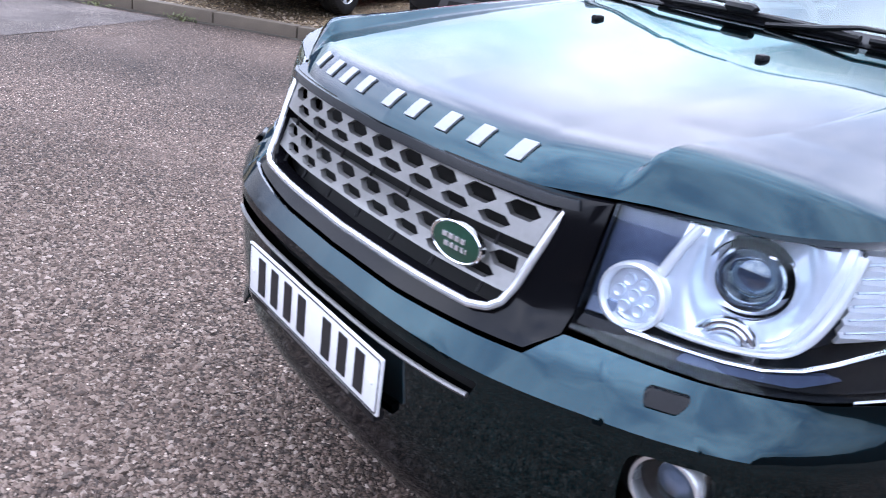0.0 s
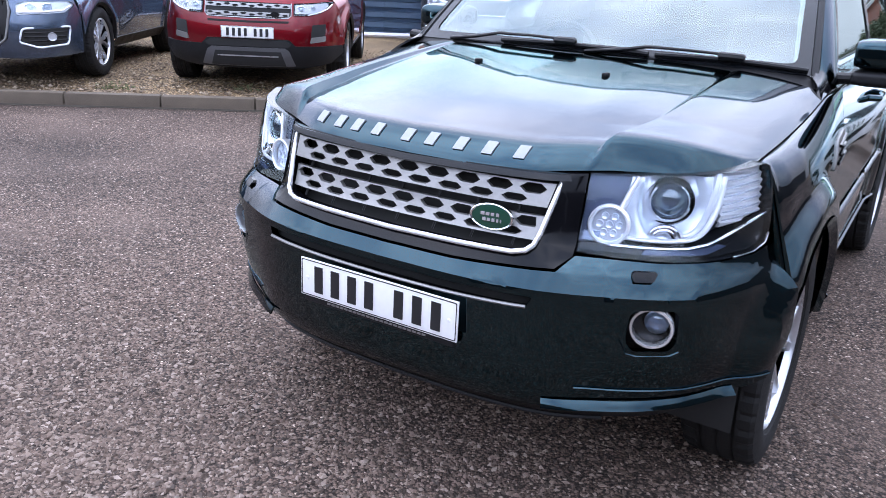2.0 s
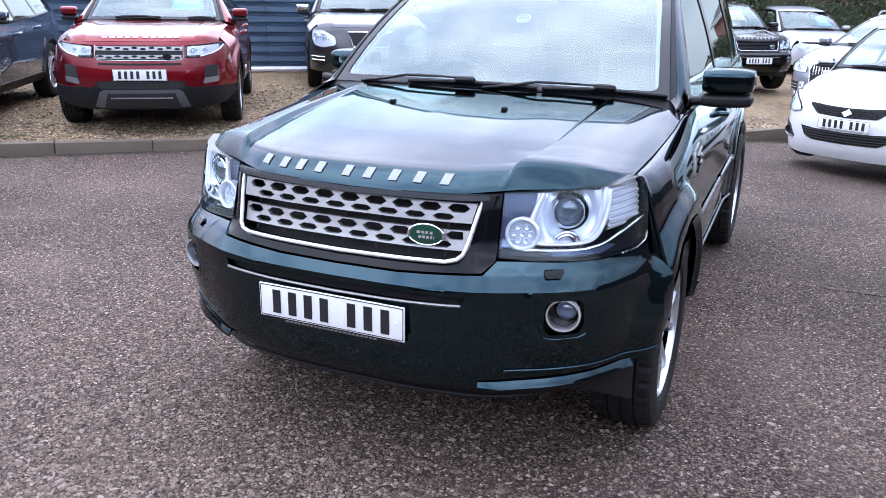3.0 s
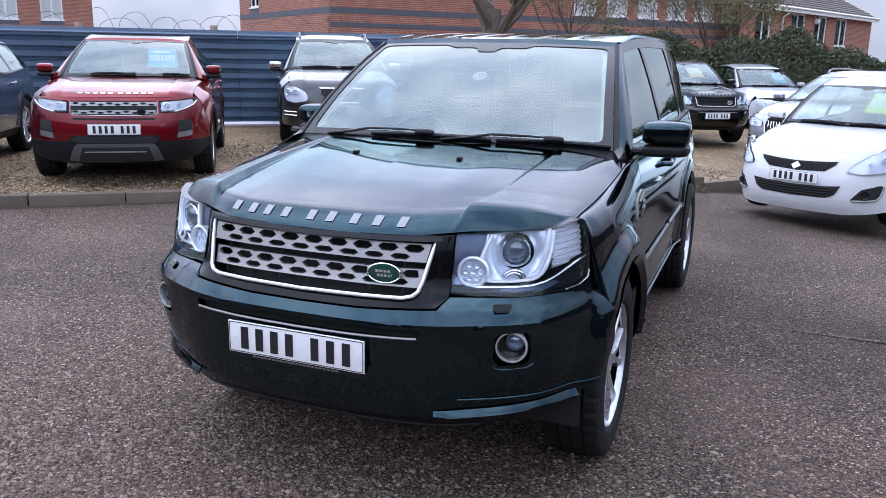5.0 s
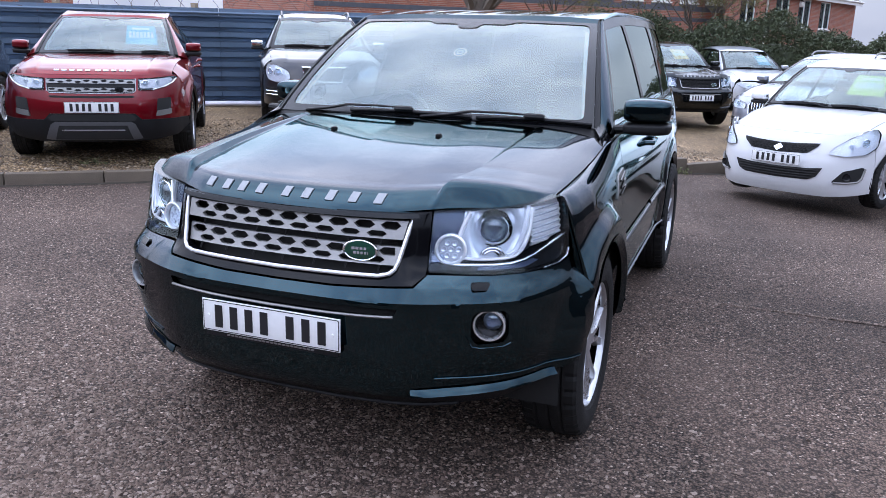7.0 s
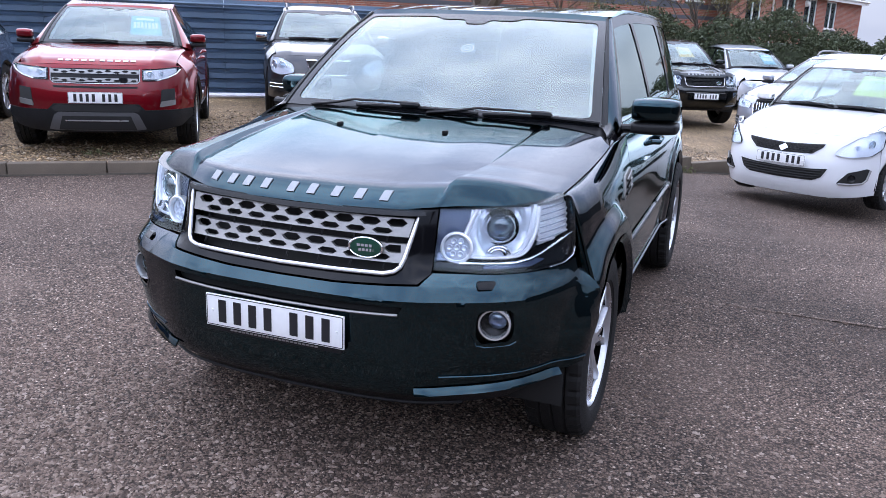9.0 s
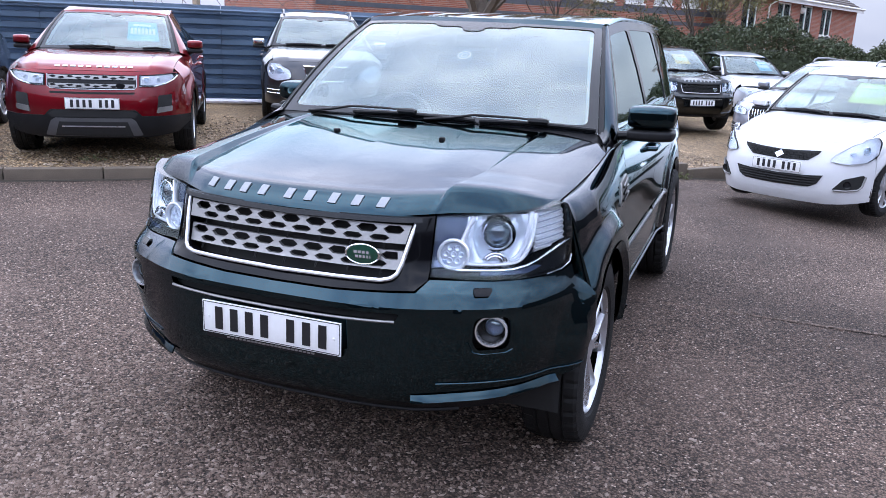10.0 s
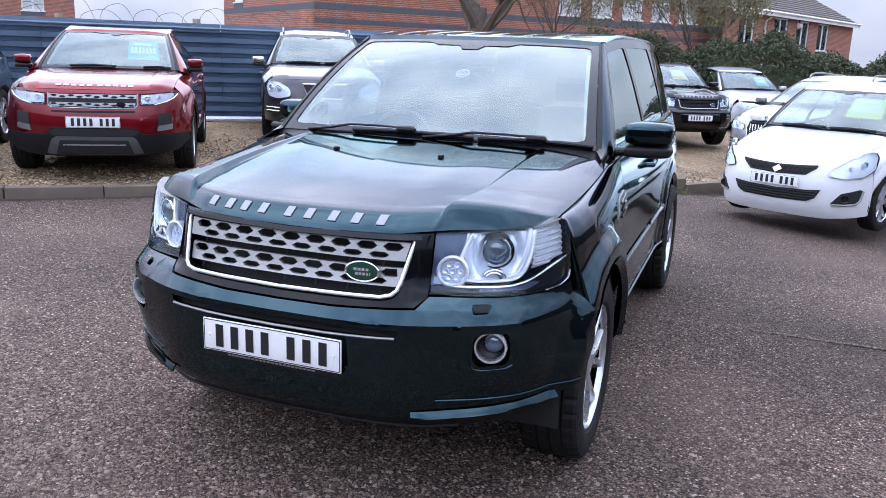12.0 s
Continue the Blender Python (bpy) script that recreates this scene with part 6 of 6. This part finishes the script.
def white_saloon():
    S = generic(4.55, 0.94, 1.63, (0.90, 3.58), 0.345, 0.22, 0.80, 1.04, 1.16, (0.80, 1.28, 1.04), (0.63, 2.00, 1.50), (0.99, 1.09), -0.02)
    root = thing("car", "pale silver crossover with cyan price sticker on the windscreen", "car", pose(1.70, 20.5, -0.18, 0, 0, 28.5), "parked cars")
    shell(S, root, PALESILVER, PALESILVER, None, 5, True)
    fascia(S, root, PALESILVER, 0.76, 0.20)
    sym_patch(S, "grille", [(0, 0.46), (0.30, 0.47), (0.38, 0.67), (0, 0.70)], UNDER, root, 0.006, 0.02)
    for s in (-1, 1):
        lamp(S, root, rounded([(0.46, 0.58), (0.80, 0.60), (1.02, 0.70), (0.96, 0.735), (0.55, 0.69)], 0.03, 3), ((0.66, 0.645, 0.04, -0.012),), False, 0.018, s, 0.022)
    number_plate(S, root, 0.40, 0.02)
    mirrors(S, root, PALESILVER)
    sticker(S, root, 0.25, 0.75, 0.20, 0.70, CYAN)


white_saloon()
for o in [r for r in bpy.data.objects if r.parent is None and r.get("label", "").startswith("black four")]:
    sticker(FREE, o, 0.02, 0.50, 0.30, 0.74, YELLOW)


# ---- buildings behind ----
def brick_wall_mat():
    m = mat("brick_wall", (0.33, 0.11, 0.065), 0.85, 0, 0, 0.25, 1.2, 0.2, 60)
    n, l = m.node_tree.nodes, m.node_tree.links
    br = n.new("ShaderNodeTexBrick")
    br.inputs["Color1"].default_value, br.inputs["Color2"].default_value = (0.35, 0.105, 0.058, 1), (0.235, 0.070, 0.045, 1)
    br.inputs["Mortar"].default_value = (0.34, 0.25, 0.20, 1)
    br.inputs["Scale"].default_value, br.inputs["Mortar Size"].default_value = 1.0, 0.010
    br.inputs["Brick Width"].default_value, br.inputs["Row Height"].default_value = 0.225, 0.075
    tc, mp = n.new("ShaderNodeTexCoord"), n.new("ShaderNodeMapping")
    mp.inputs["Rotation"].default_value = (radians(90), 0, 0)
    l.new(tc.outputs["Object"], mp.inputs[0])
    sx = n.new("ShaderNodeSeparateXYZ")
    cx = n.new("ShaderNodeCombineXYZ")
    ad = n.new("ShaderNodeMath")
    ad.operation = "ADD"
    l.new(tc.outputs["Object"], sx.inputs[0])
    l.new(sx.outputs[0], ad.inputs[0])
    l.new(sx.outputs[1], ad.inputs[1])
    l.new(ad.outputs[0], cx.inputs[0])
    l.new(sx.outputs[2], cx.inputs[1])
    l.new(cx.outputs[0], br.inputs["Vector"])
    mul = [x for x in n if x.bl_idname == "ShaderNodeMixRGB"][0]
    l.new(br.outputs["Color"], mul.inputs[1])
    return m


WALLBRICK = brick_wall_mat()


def wall_with_windows(root, length, z0, z1, windows, at, bands=()):
    """A brick wall along local x with real openings; at places it. Windows: (x, z, w, h, lights)."""
    m = at
    T = lambda a, b, e: m @ Vector((a, -e, b))
    holes = [[(x, z), (x + w, z), (x + w, z + h), (x, z + h)] for x, z, w, h, _ in windows]
    bm = patch([(0, z0), (length, z0), (length, z1), (0, z1)], lambda a, b, e: Vector((a, -e, b)), 0.0, 0.22, holes, (60, 60))
    wl = part("wall", bm, WALLBRICK, root, smooth=False)
    wl.matrix_basis = m
    for b0, b1 in bands:
        cuts = sorted([(x, x + w) for x, z, w, h, _ in windows if z < b1 and z + h > b0])
        xs, runs = 0.0, []
        for a, b in cuts:
            runs.append((xs, a)); xs = b
        runs.append((xs, length))
        for a, b in runs:
            if b - a > 0.02:
                ob = part("brick_band", box(a, b, -0.012, 0.02, b0, b1), BLUEBRICK, root, "dark blue brick band", smooth=False)
                ob.matrix_basis = m
    for x, z, w, h, n in windows:
        fr = bmesh.new()
        t = 0.065
        add_box(fr, x, x + t, 0.04, 0.11, z, z + h)
        add_box(fr, x + w - t, x + w, 0.04, 0.11, z, z + h)
        add_box(fr, x + t, x + w - t, 0.04, 0.11, z, z + t)
        add_box(fr, x + t, x + w - t, 0.04, 0.11, z + h - t, z + h)
        for i in range(1, n):
            c = x + w * i / n
            add_box(fr, c - 0.04, c + 0.04, 0.045, 0.105, z + t, z + h - t)
        win = part("window", fr, UPVC, root, "white framed window", smooth=False)
        win.matrix_basis = m
        part("window_sill", box(x - 0.06, x + w + 0.06, -0.05, 0.10, z - 0.07, z - 0.004), UPVC, win, smooth=False)
        part("sill_brick", box(x - 0.05, x + w + 0.05, -0.010, 0.03, z - 0.30, z - 0.075), BLUEBRICK, win, smooth=False)
        for i in range(n):
            a, b = x + w * i / n + 0.05, x + w * (i + 1) / n - 0.05
            part("pane", box(a, b, 0.07, 0.076, z + t, z + h - t), PANE, win, smooth=False)
        part("blind", box(x + 0.07, x + w - 0.07, 0.084, 0.088, z + 0.07, z + h - 0.07), BLIND, win, smooth=False)


def frame_at(p, d):
    """Local x along d, local -y towards the yard."""
    a = math.degrees(math.atan2(d[1], d[0]))
    return pose(p[0], p[1], p[2], 0, 0, a)


def build_building_a():
    root = thing("brick_building", "red brick building with white windows and dark brick bands", "building")
    at = frame_at((-36.9 - 12 * 0.778, 35.9 - 12 * 0.628, 0), (0.778, 0.628))
    wins = [(9.4, 3.12, 1.2, 1.5, 2), (6.9, 3.12, 1.3, 1.5, 2), (3.6, 3.12, 1.3, 1.5, 2)]
    wall_with_windows(root, 12, -0.3, 5.6, wins, at, ((2.42, 2.62),))
    side = frame_at((-36.9, 35.9, 0), (-0.80, 0.60))
    wall_with_windows(root, 9, -0.3, 5.6, [], side @ Matrix.Diagonal((1, -1, 1, 1)))
    p = part("roof", box(-0.3, 12.3, -0.3, 9, 5.6, 5.85), ROOFTILE, root, smooth=False)
    p.matrix_basis = at


def build_building_b():
    root = thing("brick_building", "red brick two storey building with dark brick bands", "building")
    c = (-14.8, 25.9, 0)
    u, v = (0.593, 0.805), (-0.805, 0.593)
    right = frame_at(c, u)
    wins = [(x, 3.43, 1.33, 1.55, 2) for x in (12.0, 13.98, 15.95, 17.92, 19.9, 21.85)]
    wall_with_windows(root, 23.6, -0.4, 5.7, wins, right, ((3.02, 3.25), (2.52, 2.70)))
    left = frame_at((c[0] + v[0] * 11, c[1] + v[1] * 11, 0), (-v[0], -v[1]))
    wall_with_windows(root, 11, -0.4, 5.7, [(1.6, 3.55, 1.2, 1.4, 2)], left, ((3.02, 3.25),))
    p = part("roof", box(-0.3, 23.8, -0.3, 11, 5.7, 5.95), ROOFTILE, root, smooth=False)
    p.matrix_basis = right


def build_house_c():
    root = thing("brick_house", "red brick house with white windows, gutter and tiled roof", "house")
    p0, p1 = Vector((-0.6, 42.0, 0)), Vector((6.45, 60.0, 0))
    d = (p1 - p0).normalized()
    at = frame_at(p0, d)
    n = (p1 - p0).length
    wins = [(1.3, 2.45, 1.9, 1.6, 2), (5.9, 2.45, 2.0, 1.6, 2), (9.3, 2.45, 2.0, 1.6, 2), (12.9, 2.45, 1.9, 1.6, 2)]
    wall_with_windows(root, n, -0.4, 4.25, wins, at, ())
    end = frame_at((p1.x, p1.y, 0), (-d.y, d.x))
    wall_with_windows(root, 8, -0.4, 4.25, [], end @ Matrix.Diagonal((1, -1, 1, 1)))
    for nm, b, mm in (("fascia_board", box(-0.3, n + 0.35, -0.38, -0.30, 4.05, 4.32), UPVC), ("soffit", box(-0.3, n + 0.35, -0.34, 0.0, 4.20, 4.24), UPVC)):
        part(nm, b, mm, root, smooth=False).matrix_basis = at
    part("gutter", tube([Vector((-0.3, -0.42, 4.27)), Vector((n + 0.35, -0.42, 4.27))], 0.06, 8), UPVC, root).matrix_basis = at
    part("drain_pipe", tube([Vector((5.1, -0.42, 4.25)), Vector((4.9, -0.30, 4.05)), Vector((4.5, -0.08, 3.8)), Vector((4.5, -0.08, -0.4))], 0.05, 8), UPVC, root).matrix_basis = at
    part("drain_pipe", tube([Vector((9.4, -0.08, 4.1)), Vector((9.4, -0.08, -0.4))], 0.045, 8), LAMPDARK, root).matrix_basis = at
    part("wall_lamp", lathe([(0, 0.18), (0.1, 0.17), (0.2, 0.1), (0.22, 0)], 16, Matrix.Translation((9.4, -0.02, 3.75)) @ pose(0, 0, 0, 0, 0, -90)), UPVC, root).matrix_basis = at
    rf = bmesh.new()
    L = n + 0.35
    vs = [rf.verts.new(q) for q in ((-0.3, -0.36, 4.25), (L, -0.36, 4.25), (L, 8.4, 4.25), (-0.3, 8.4, 4.25), (-0.3, 4.0, 7.0), (L - 4.2, 4.0, 7.0))]
    for f in ((0, 1, 5, 4), (1, 2, 5), (2, 3, 4, 5), (0, 4, 3), (0, 3, 2, 1)):
        rf.faces.new([vs[i] for i in f])
    ob = part("roof", rf, ROOFTILE, root, "hipped roof of dark tiles", smooth=False)
    ob.matrix_basis = at
    # tile courses on the slope that faces the yard
    bm = bmesh.new()
    for i in range(18):
        t0, t1 = i / 18, (i + 1) / 18
        xa, xb = -0.3, L - 4.2 * t0 - 0.05
        y0, z0, y1, z1 = -0.36 + 4.36 * t0, 4.25 + 2.75 * t0, -0.36 + 4.36 * t1, 4.25 + 2.75 * t1
        k = 0
        x = xa
        while x < xb - 0.2:
            w = min(0.32, xb - x)
            q = [bm.verts.new(v) for v in ((x, y0 - 0.02, z0 + 0.07), (x + w - 0.012, y0 - 0.02, z0 + 0.07), (x + w - 0.012, y1, z1 + 0.03), (x, y1, z1 + 0.03), (x, y0 - 0.02, z0 + 0.01), (x + w - 0.012, y0 - 0.02, z0 + 0.01))]
            bm.faces.new(q[:4])
            bm.faces.new((q[0], q[4], q[5], q[1]))
            x += 0.32
    tl = part("tiling", bm, ROOFTILE, root, smooth=False)
    tagged(tl, kind="stuff")
    tl.matrix_basis = at


build_building_a()
build_building_b()
build_house_c()


# ---- planting ----
def leaves(name, centres, size, material, parent=None, seed=1):
    """Many small leaf blades, joined."""
    rnd = np.random.RandomState(seed)
    n = len(centres)
    c = np.array(centres)
    a = rnd.normal(size=(n, 3))
    a /= np.linalg.norm(a, axis=1)[:, None]
    b = np.cross(a, rnd.normal(size=(n, 3)))
    b /= np.linalg.norm(b, axis=1)[:, None]
    k = np.cross(a, b)
    s = (size * rnd.uniform(0.6, 1.3, n))[:, None]
    v = np.stack([c - a * s, c + b * s * 0.45, c + a * s + k * s * 0.2, c - b * s * 0.45], 1).reshape(-1, 3)
    me = bpy.data.meshes.new(name)
    me.from_pydata(v.tolist(), [], (np.arange(n)[:, None] * 4 + np.arange(4)).tolist())
    me.materials.append(material)
    ob = new(name, me)
    if parent:
        ob.parent = parent
    return ob


def build_hedge():
    root = thing("hedge", "dense dark evergreen hedge behind the parked cars", "hedge")
    rnd = np.random.RandomState(5)
    a, b = np.array((-3.5, 21.8)), np.array((11.5, 28.5))
    d = (b - a) / np.linalg.norm(b - a)
    nrm = np.array((-d[1], d[0]))
    n = 62000
    t = rnd.uniform(0, 1, n)
    L = np.linalg.norm(b - a)
    top = 2.15 + 0.22 * np.sin(t * 23) + 0.16 * np.sin(t * 57 + 1) - 0.55 * t + 0.25 * np.exp(-((t - 0.28) / 0.10) ** 2)
    ang = rnd.uniform(0, math.pi, n)
    r = 0.72 + 0.28 * rnd.uniform(0, 1, n) ** 0.5
    bulge = 0.12 * np.sin(t * 90) + 0.10 * rnd.normal(size=n)
    off = -np.cos(ang) * (0.9 + bulge) * r
    z = -0.3 + (top + 0.3) * np.clip(np.sin(ang) ** 0.45 * r + 0.03 * rnd.normal(size=n), 0.02, 1.15)
    xy = a + d * (t * L)[:, None] + nrm * off[:, None]
    leaves("foliage", np.column_stack([xy, z]), 0.052, LEAF, root, 6)
    core = bmesh.new()
    rings = []
    for i in range(61):
        tt = i / 60
        tp = 2.0 + 0.22 * math.sin(tt * 23) - 0.55 * tt - 0.18
        ring = []
        for j in range(9):
            an = math.pi * j / 8
            o = -math.cos(an) * 0.62
            p = a + d * tt * L + nrm * o
            ring.append(core.verts.new((p[0], p[1], -0.4 + (tp + 0.4) * 0.86 * math.sin(an) ** 0.45)))
        rings.append(ring)
    for p, q in zip(rings, rings[1:]):
        for j in range(8):
            core.faces.new((p[j], p[j + 1], q[j + 1], q[j]))
    part("hedge_core", core, LEAF, root)


build_hedge()


def tree(name, label, x, y, z, h, trunk_r, spread, n_limb, buds, seed, lean=0.0):
    root = thing(name, label, "tree")
    rnd = random.Random(seed)
    base = Vector((x, y, z))
    crown = Vector((x + lean, y, z + h * 0.42))
    pts = [base.lerp(crown, t) + Vector((0.06 * math.sin(5 * t + seed), 0.05 * math.cos(4 * t), 0)) for t in np.linspace(0, 1, 9)]
    part("trunk", tube(pts, lambda t: trunk_r * (1.15 - 0.45 * t), 10), BARK, root)
    ends = []
    bm = bmesh.new()

    def limb(p, d, ln, r, depth):
        q = [p]
        dd = d.copy()
        for k in range(5):
            dd = (dd + Vector((rnd.uniform(-0.28, 0.28), rnd.uniform(-0.28, 0.28), rnd.uniform(-0.1, 0.25)))).normalized()
            q.append(q[-1] + dd * ln / 5)
        tb = tube(q, lambda t: max(0.005, r * (1 - 0.65 * t)), 5)
        me = bpy.data.meshes.new("tmp")
        tb.to_mesh(me)
        tb.free()
        bm.from_mesh(me)
        bpy.data.meshes.remove(me)
        ends.extend(q[2:])
        if depth:
            for k in range(4 if depth > 1 else 3):
                s = q[rnd.randint(2, 5)]
                nd = (dd + Vector((rnd.uniform(-1, 1), rnd.uniform(-1, 1), rnd.uniform(-0.3, 0.8)))).normalized()
                limb(s, nd, ln * 0.60, r * 0.42, depth - 1)
    for i in range(n_limb):
        a = 2 * math.pi * i / n_limb + rnd.uniform(-0.3, 0.3)
        start = pts[rnd.randint(5, 8)]
        limb(start, Vector((math.cos(a) * spread, math.sin(a) * spread, rnd.uniform(0.5, 1.1))).normalized(), h * 0.42, trunk_r * (0.42 if not buds else 0.24), 2 if not buds else 3)
    part("branch_work", bm, BARK, root)
    if buds:
        c = []
        for e in ends:
            for k in range(buds):
                c.append((e.x + rnd.gauss(0, 0.16), e.y + rnd.gauss(0, 0.16), e.z + rnd.gauss(0, 0.16)))
        leaves("crown", c, 0.042, BUD, root, seed)


tree("tree", "gnarled bare tree with stubby limbs behind the fence", -6.95, 22.0, -0.2, 7.4, 0.36, 0.7, 7, 0, 3)
tree("tree", "budding tree with pale green young leaves", -5.0, 24.0, -0.2, 5.6, 0.09, 0.7, 12, 4, 8)
tree("tree", "twiggy tree coming into pale green leaf over the hedge", -1.2, 25.6, -0.3, 5.4, 0.11, 0.9, 14, 4, 12, 0.3)


# ---- small things ----
def build_wire():
    root = thing("razor_wire", "loose coils of galvanised wire along the fence top", "wire")
    rnd = random.Random(9)
    a = -4.0
    while a < 4.6:
        r = rnd.uniform(0.16, 0.30)
        w = rnd.uniform(0.5, 0.95)
        pts = []
        ph = rnd.uniform(-0.3, 0.3)
        for k in range(26):
            t = math.pi * (1.25 * k / 25 - 0.12)
            pts.append(yard(a - w / 2 * math.cos(t) * (1 + 0.2 * math.sin(2 * t)), FB + 0.05 + 0.10 * math.sin(t + ph), FTOP + 0.028 + max(0.0, r * 1.4 * math.sin(t))))
        part("wire_loop", tube(pts, 0.0045, 5), WIRE, root)
        a += rnd.uniform(0.22, 0.55)


build_wire()
for al, zt in ((-0.72, FTOP + 0.16), (1.58, FTOP + 0.17)):
    p = yard(al, FB + 0.16)
    bm = box(p.x - 0.05, p.x + 0.05, p.y - 0.05, p.y + 0.05, 0.0, zt, bevel=0.008)
    tagged(part("fence_post", bm, TIMBER), "weathered timber post behind the steel fence", "post", "timber posts")
bm = tube([yard(0.4, FB - 0.16, GZ + 0.06), yard(3.6, FB - 0.14, GZ + 0.06)], 0.055, 8, flat=0.8)
tagged(part("plastic_strip", bm, WHITESTRIP), "white plastic strip lying along the fence foot", "strip")


def build_slab():
    # thin stone slab, tilted a little on the gravel
    p = yard(-3.62, 0.75, GZ - 0.03)
    bm = box(-0.45, 0.45, -0.3, 0.3, 0, 0.06, bevel=0.01, m=Matrix.Translation(p) @ pose(0, 0, 0, 4, 0, 14))
    tagged(part("wooden_board", bm, SLABSTONE), "old weathered stone slab lying on the gravel", "board")


build_slab()


def chips(name, label, n, place, smin, smax, material, seed):
    """Loose stones: small irregular lumps, joined."""
    rnd = np.random.RandomState(seed)
    base = np.array([(1, 0, 0), (-1, 0, 0), (0, 1, 0), (0, -1, 0), (0, 0, 1), (0, 0, -1)], float)
    faces = np.array([(0, 2, 4), (2, 1, 4), (1, 3, 4), (3, 0, 4), (2, 0, 5), (1, 2, 5), (3, 1, 5), (0, 3, 5)])
    at = place(rnd, n)
    s = (smin + (smax - smin) * rnd.rand(n) ** 2.2)[:, None]
    dims = np.hstack([s * rnd.uniform(0.7, 1.3, (n, 1)), s * rnd.uniform(0.5, 1.0, (n, 1)), s * rnd.uniform(0.36, 0.66, (n, 1))])
    v = base[None] * dims[:, None] + rnd.normal(size=(n, 6, 3)) * s[:, None] * 0.16
    a = rnd.uniform(0, 6.28, (n, 1))
    c, sn = np.cos(a), np.sin(a)
    vs = np.stack([v[:, :, 0] * c - v[:, :, 1] * sn + at[:, :1], v[:, :, 0] * sn + v[:, :, 1] * c + at[:, 1:2], v[:, :, 2] + at[:, 2:] + s * 0.04], 2).reshape(-1, 3)
    fs = (faces[None] + 6 * np.arange(n)[:, None, None]).reshape(-1, 3)
    me = bpy.data.meshes.new(name)
    me.from_pydata(vs.tolist(), [], fs.tolist())
    me.materials.append(material)
    ob = new(name, me)
    tagged(ob, label, "stones", kind="stuff")
    return ob


def chip_mat(name, cols):
    m = mat(name, (0.3, 0.28, 0.27), 0.85, 0, 0, 0.2, 40)
    n, l = m.node_tree.nodes, m.node_tree.links
    g = n.new("ShaderNodeNewGeometry")
    r = n.new("ShaderNodeValToRGB")
    e = r.color_ramp.elements
    e[0].color, e[1].color = (*cols[0], 1), (*cols[-1], 1)
    for i, c in enumerate(cols[1:-1], 1):
        e.new(i / (len(cols) - 1)).color = (*c, 1)
    l.new(g.outputs["Random Per Island"], r.inputs[0])
    mul = [x for x in n if x.bl_idname == "ShaderNodeMixRGB"][0]
    l.new(r.outputs[0], mul.inputs[1])
    return m


CHIPS = chip_mat("tarmac_chip", [(0.044, 0.031, 0.024), (0.104, 0.072, 0.055), (0.148, 0.103, 0.080), (0.192, 0.141, 0.111), (0.29, 0.23, 0.19)])
PEBBLES = chip_mat("gravel_pebble", [(0.09, 0.065, 0.045), (0.19, 0.14, 0.095), (0.28, 0.21, 0.14), (0.42, 0.34, 0.25)])


def on_tarmac(r, n):
    k = r.rand(n) < 0.60
    x = np.where(k, r.normal(-1.2, 1.35, n), r.normal(0.6, 2.6, n))
    y = np.where(k, r.normal(-0.75, 0.85, n), np.minimum(r.normal(-0.5, 2.2, n), 2.9))
    return np.column_stack([x, y, np.zeros(n)])


def on_gravel(r, n):
    a, b = r.uniform(-7, 9, n), 0.15 + 4.5 * r.rand(n) ** 1.5
    out = []
    for i in range(n):
        p = kerb_line(a[i])[0] + KN * b[i]
        out.append((p.x, p.y, fall(p.x, p.y) + 0.10 + (GZ - 0.10) * min(1, b[i] - 0.1) + 0.005))
    return np.array(out)


chips("stone_chippings", "loose pale brown and grey stone chippings on the tarmac", 140000, on_tarmac, 0.004, 0.0140, CHIPS, 21)
chips("gravel_pebbles", "pale brown gravel pebbles behind the kerb", 16000, on_gravel, 0.010, 0.028, PEBBLES, 22)


def build_grass():
    rnd = np.random.RandomState(31)
    c = []
    for al, back, k in ((2.35, -0.06, 90), (1.1, 0.35, 80), (-2.6, -0.05, 60), (-3.6, -0.05, 50), (-1.0, 0.4, 60), (7.6, -0.06, 70), (0.3, 0.5, 50), (-3.1, 0.45, 60)):
        for i in range(k):
            p = kerb_line(al + rnd.normal() * 0.10)[0] + KN * (back + rnd.normal() * 0.03)
            c.append((p.x, p.y, fall(p.x, p.y) + (0.12 if back > 0.2 else 0.0) + abs(rnd.normal()) * 0.035))
    tagged(leaves("grass_tufts", c, 0.022, GRASS, None, 8), "small weeds and grass tufts along the kerb", "grass", kind="stuff")


build_grass()
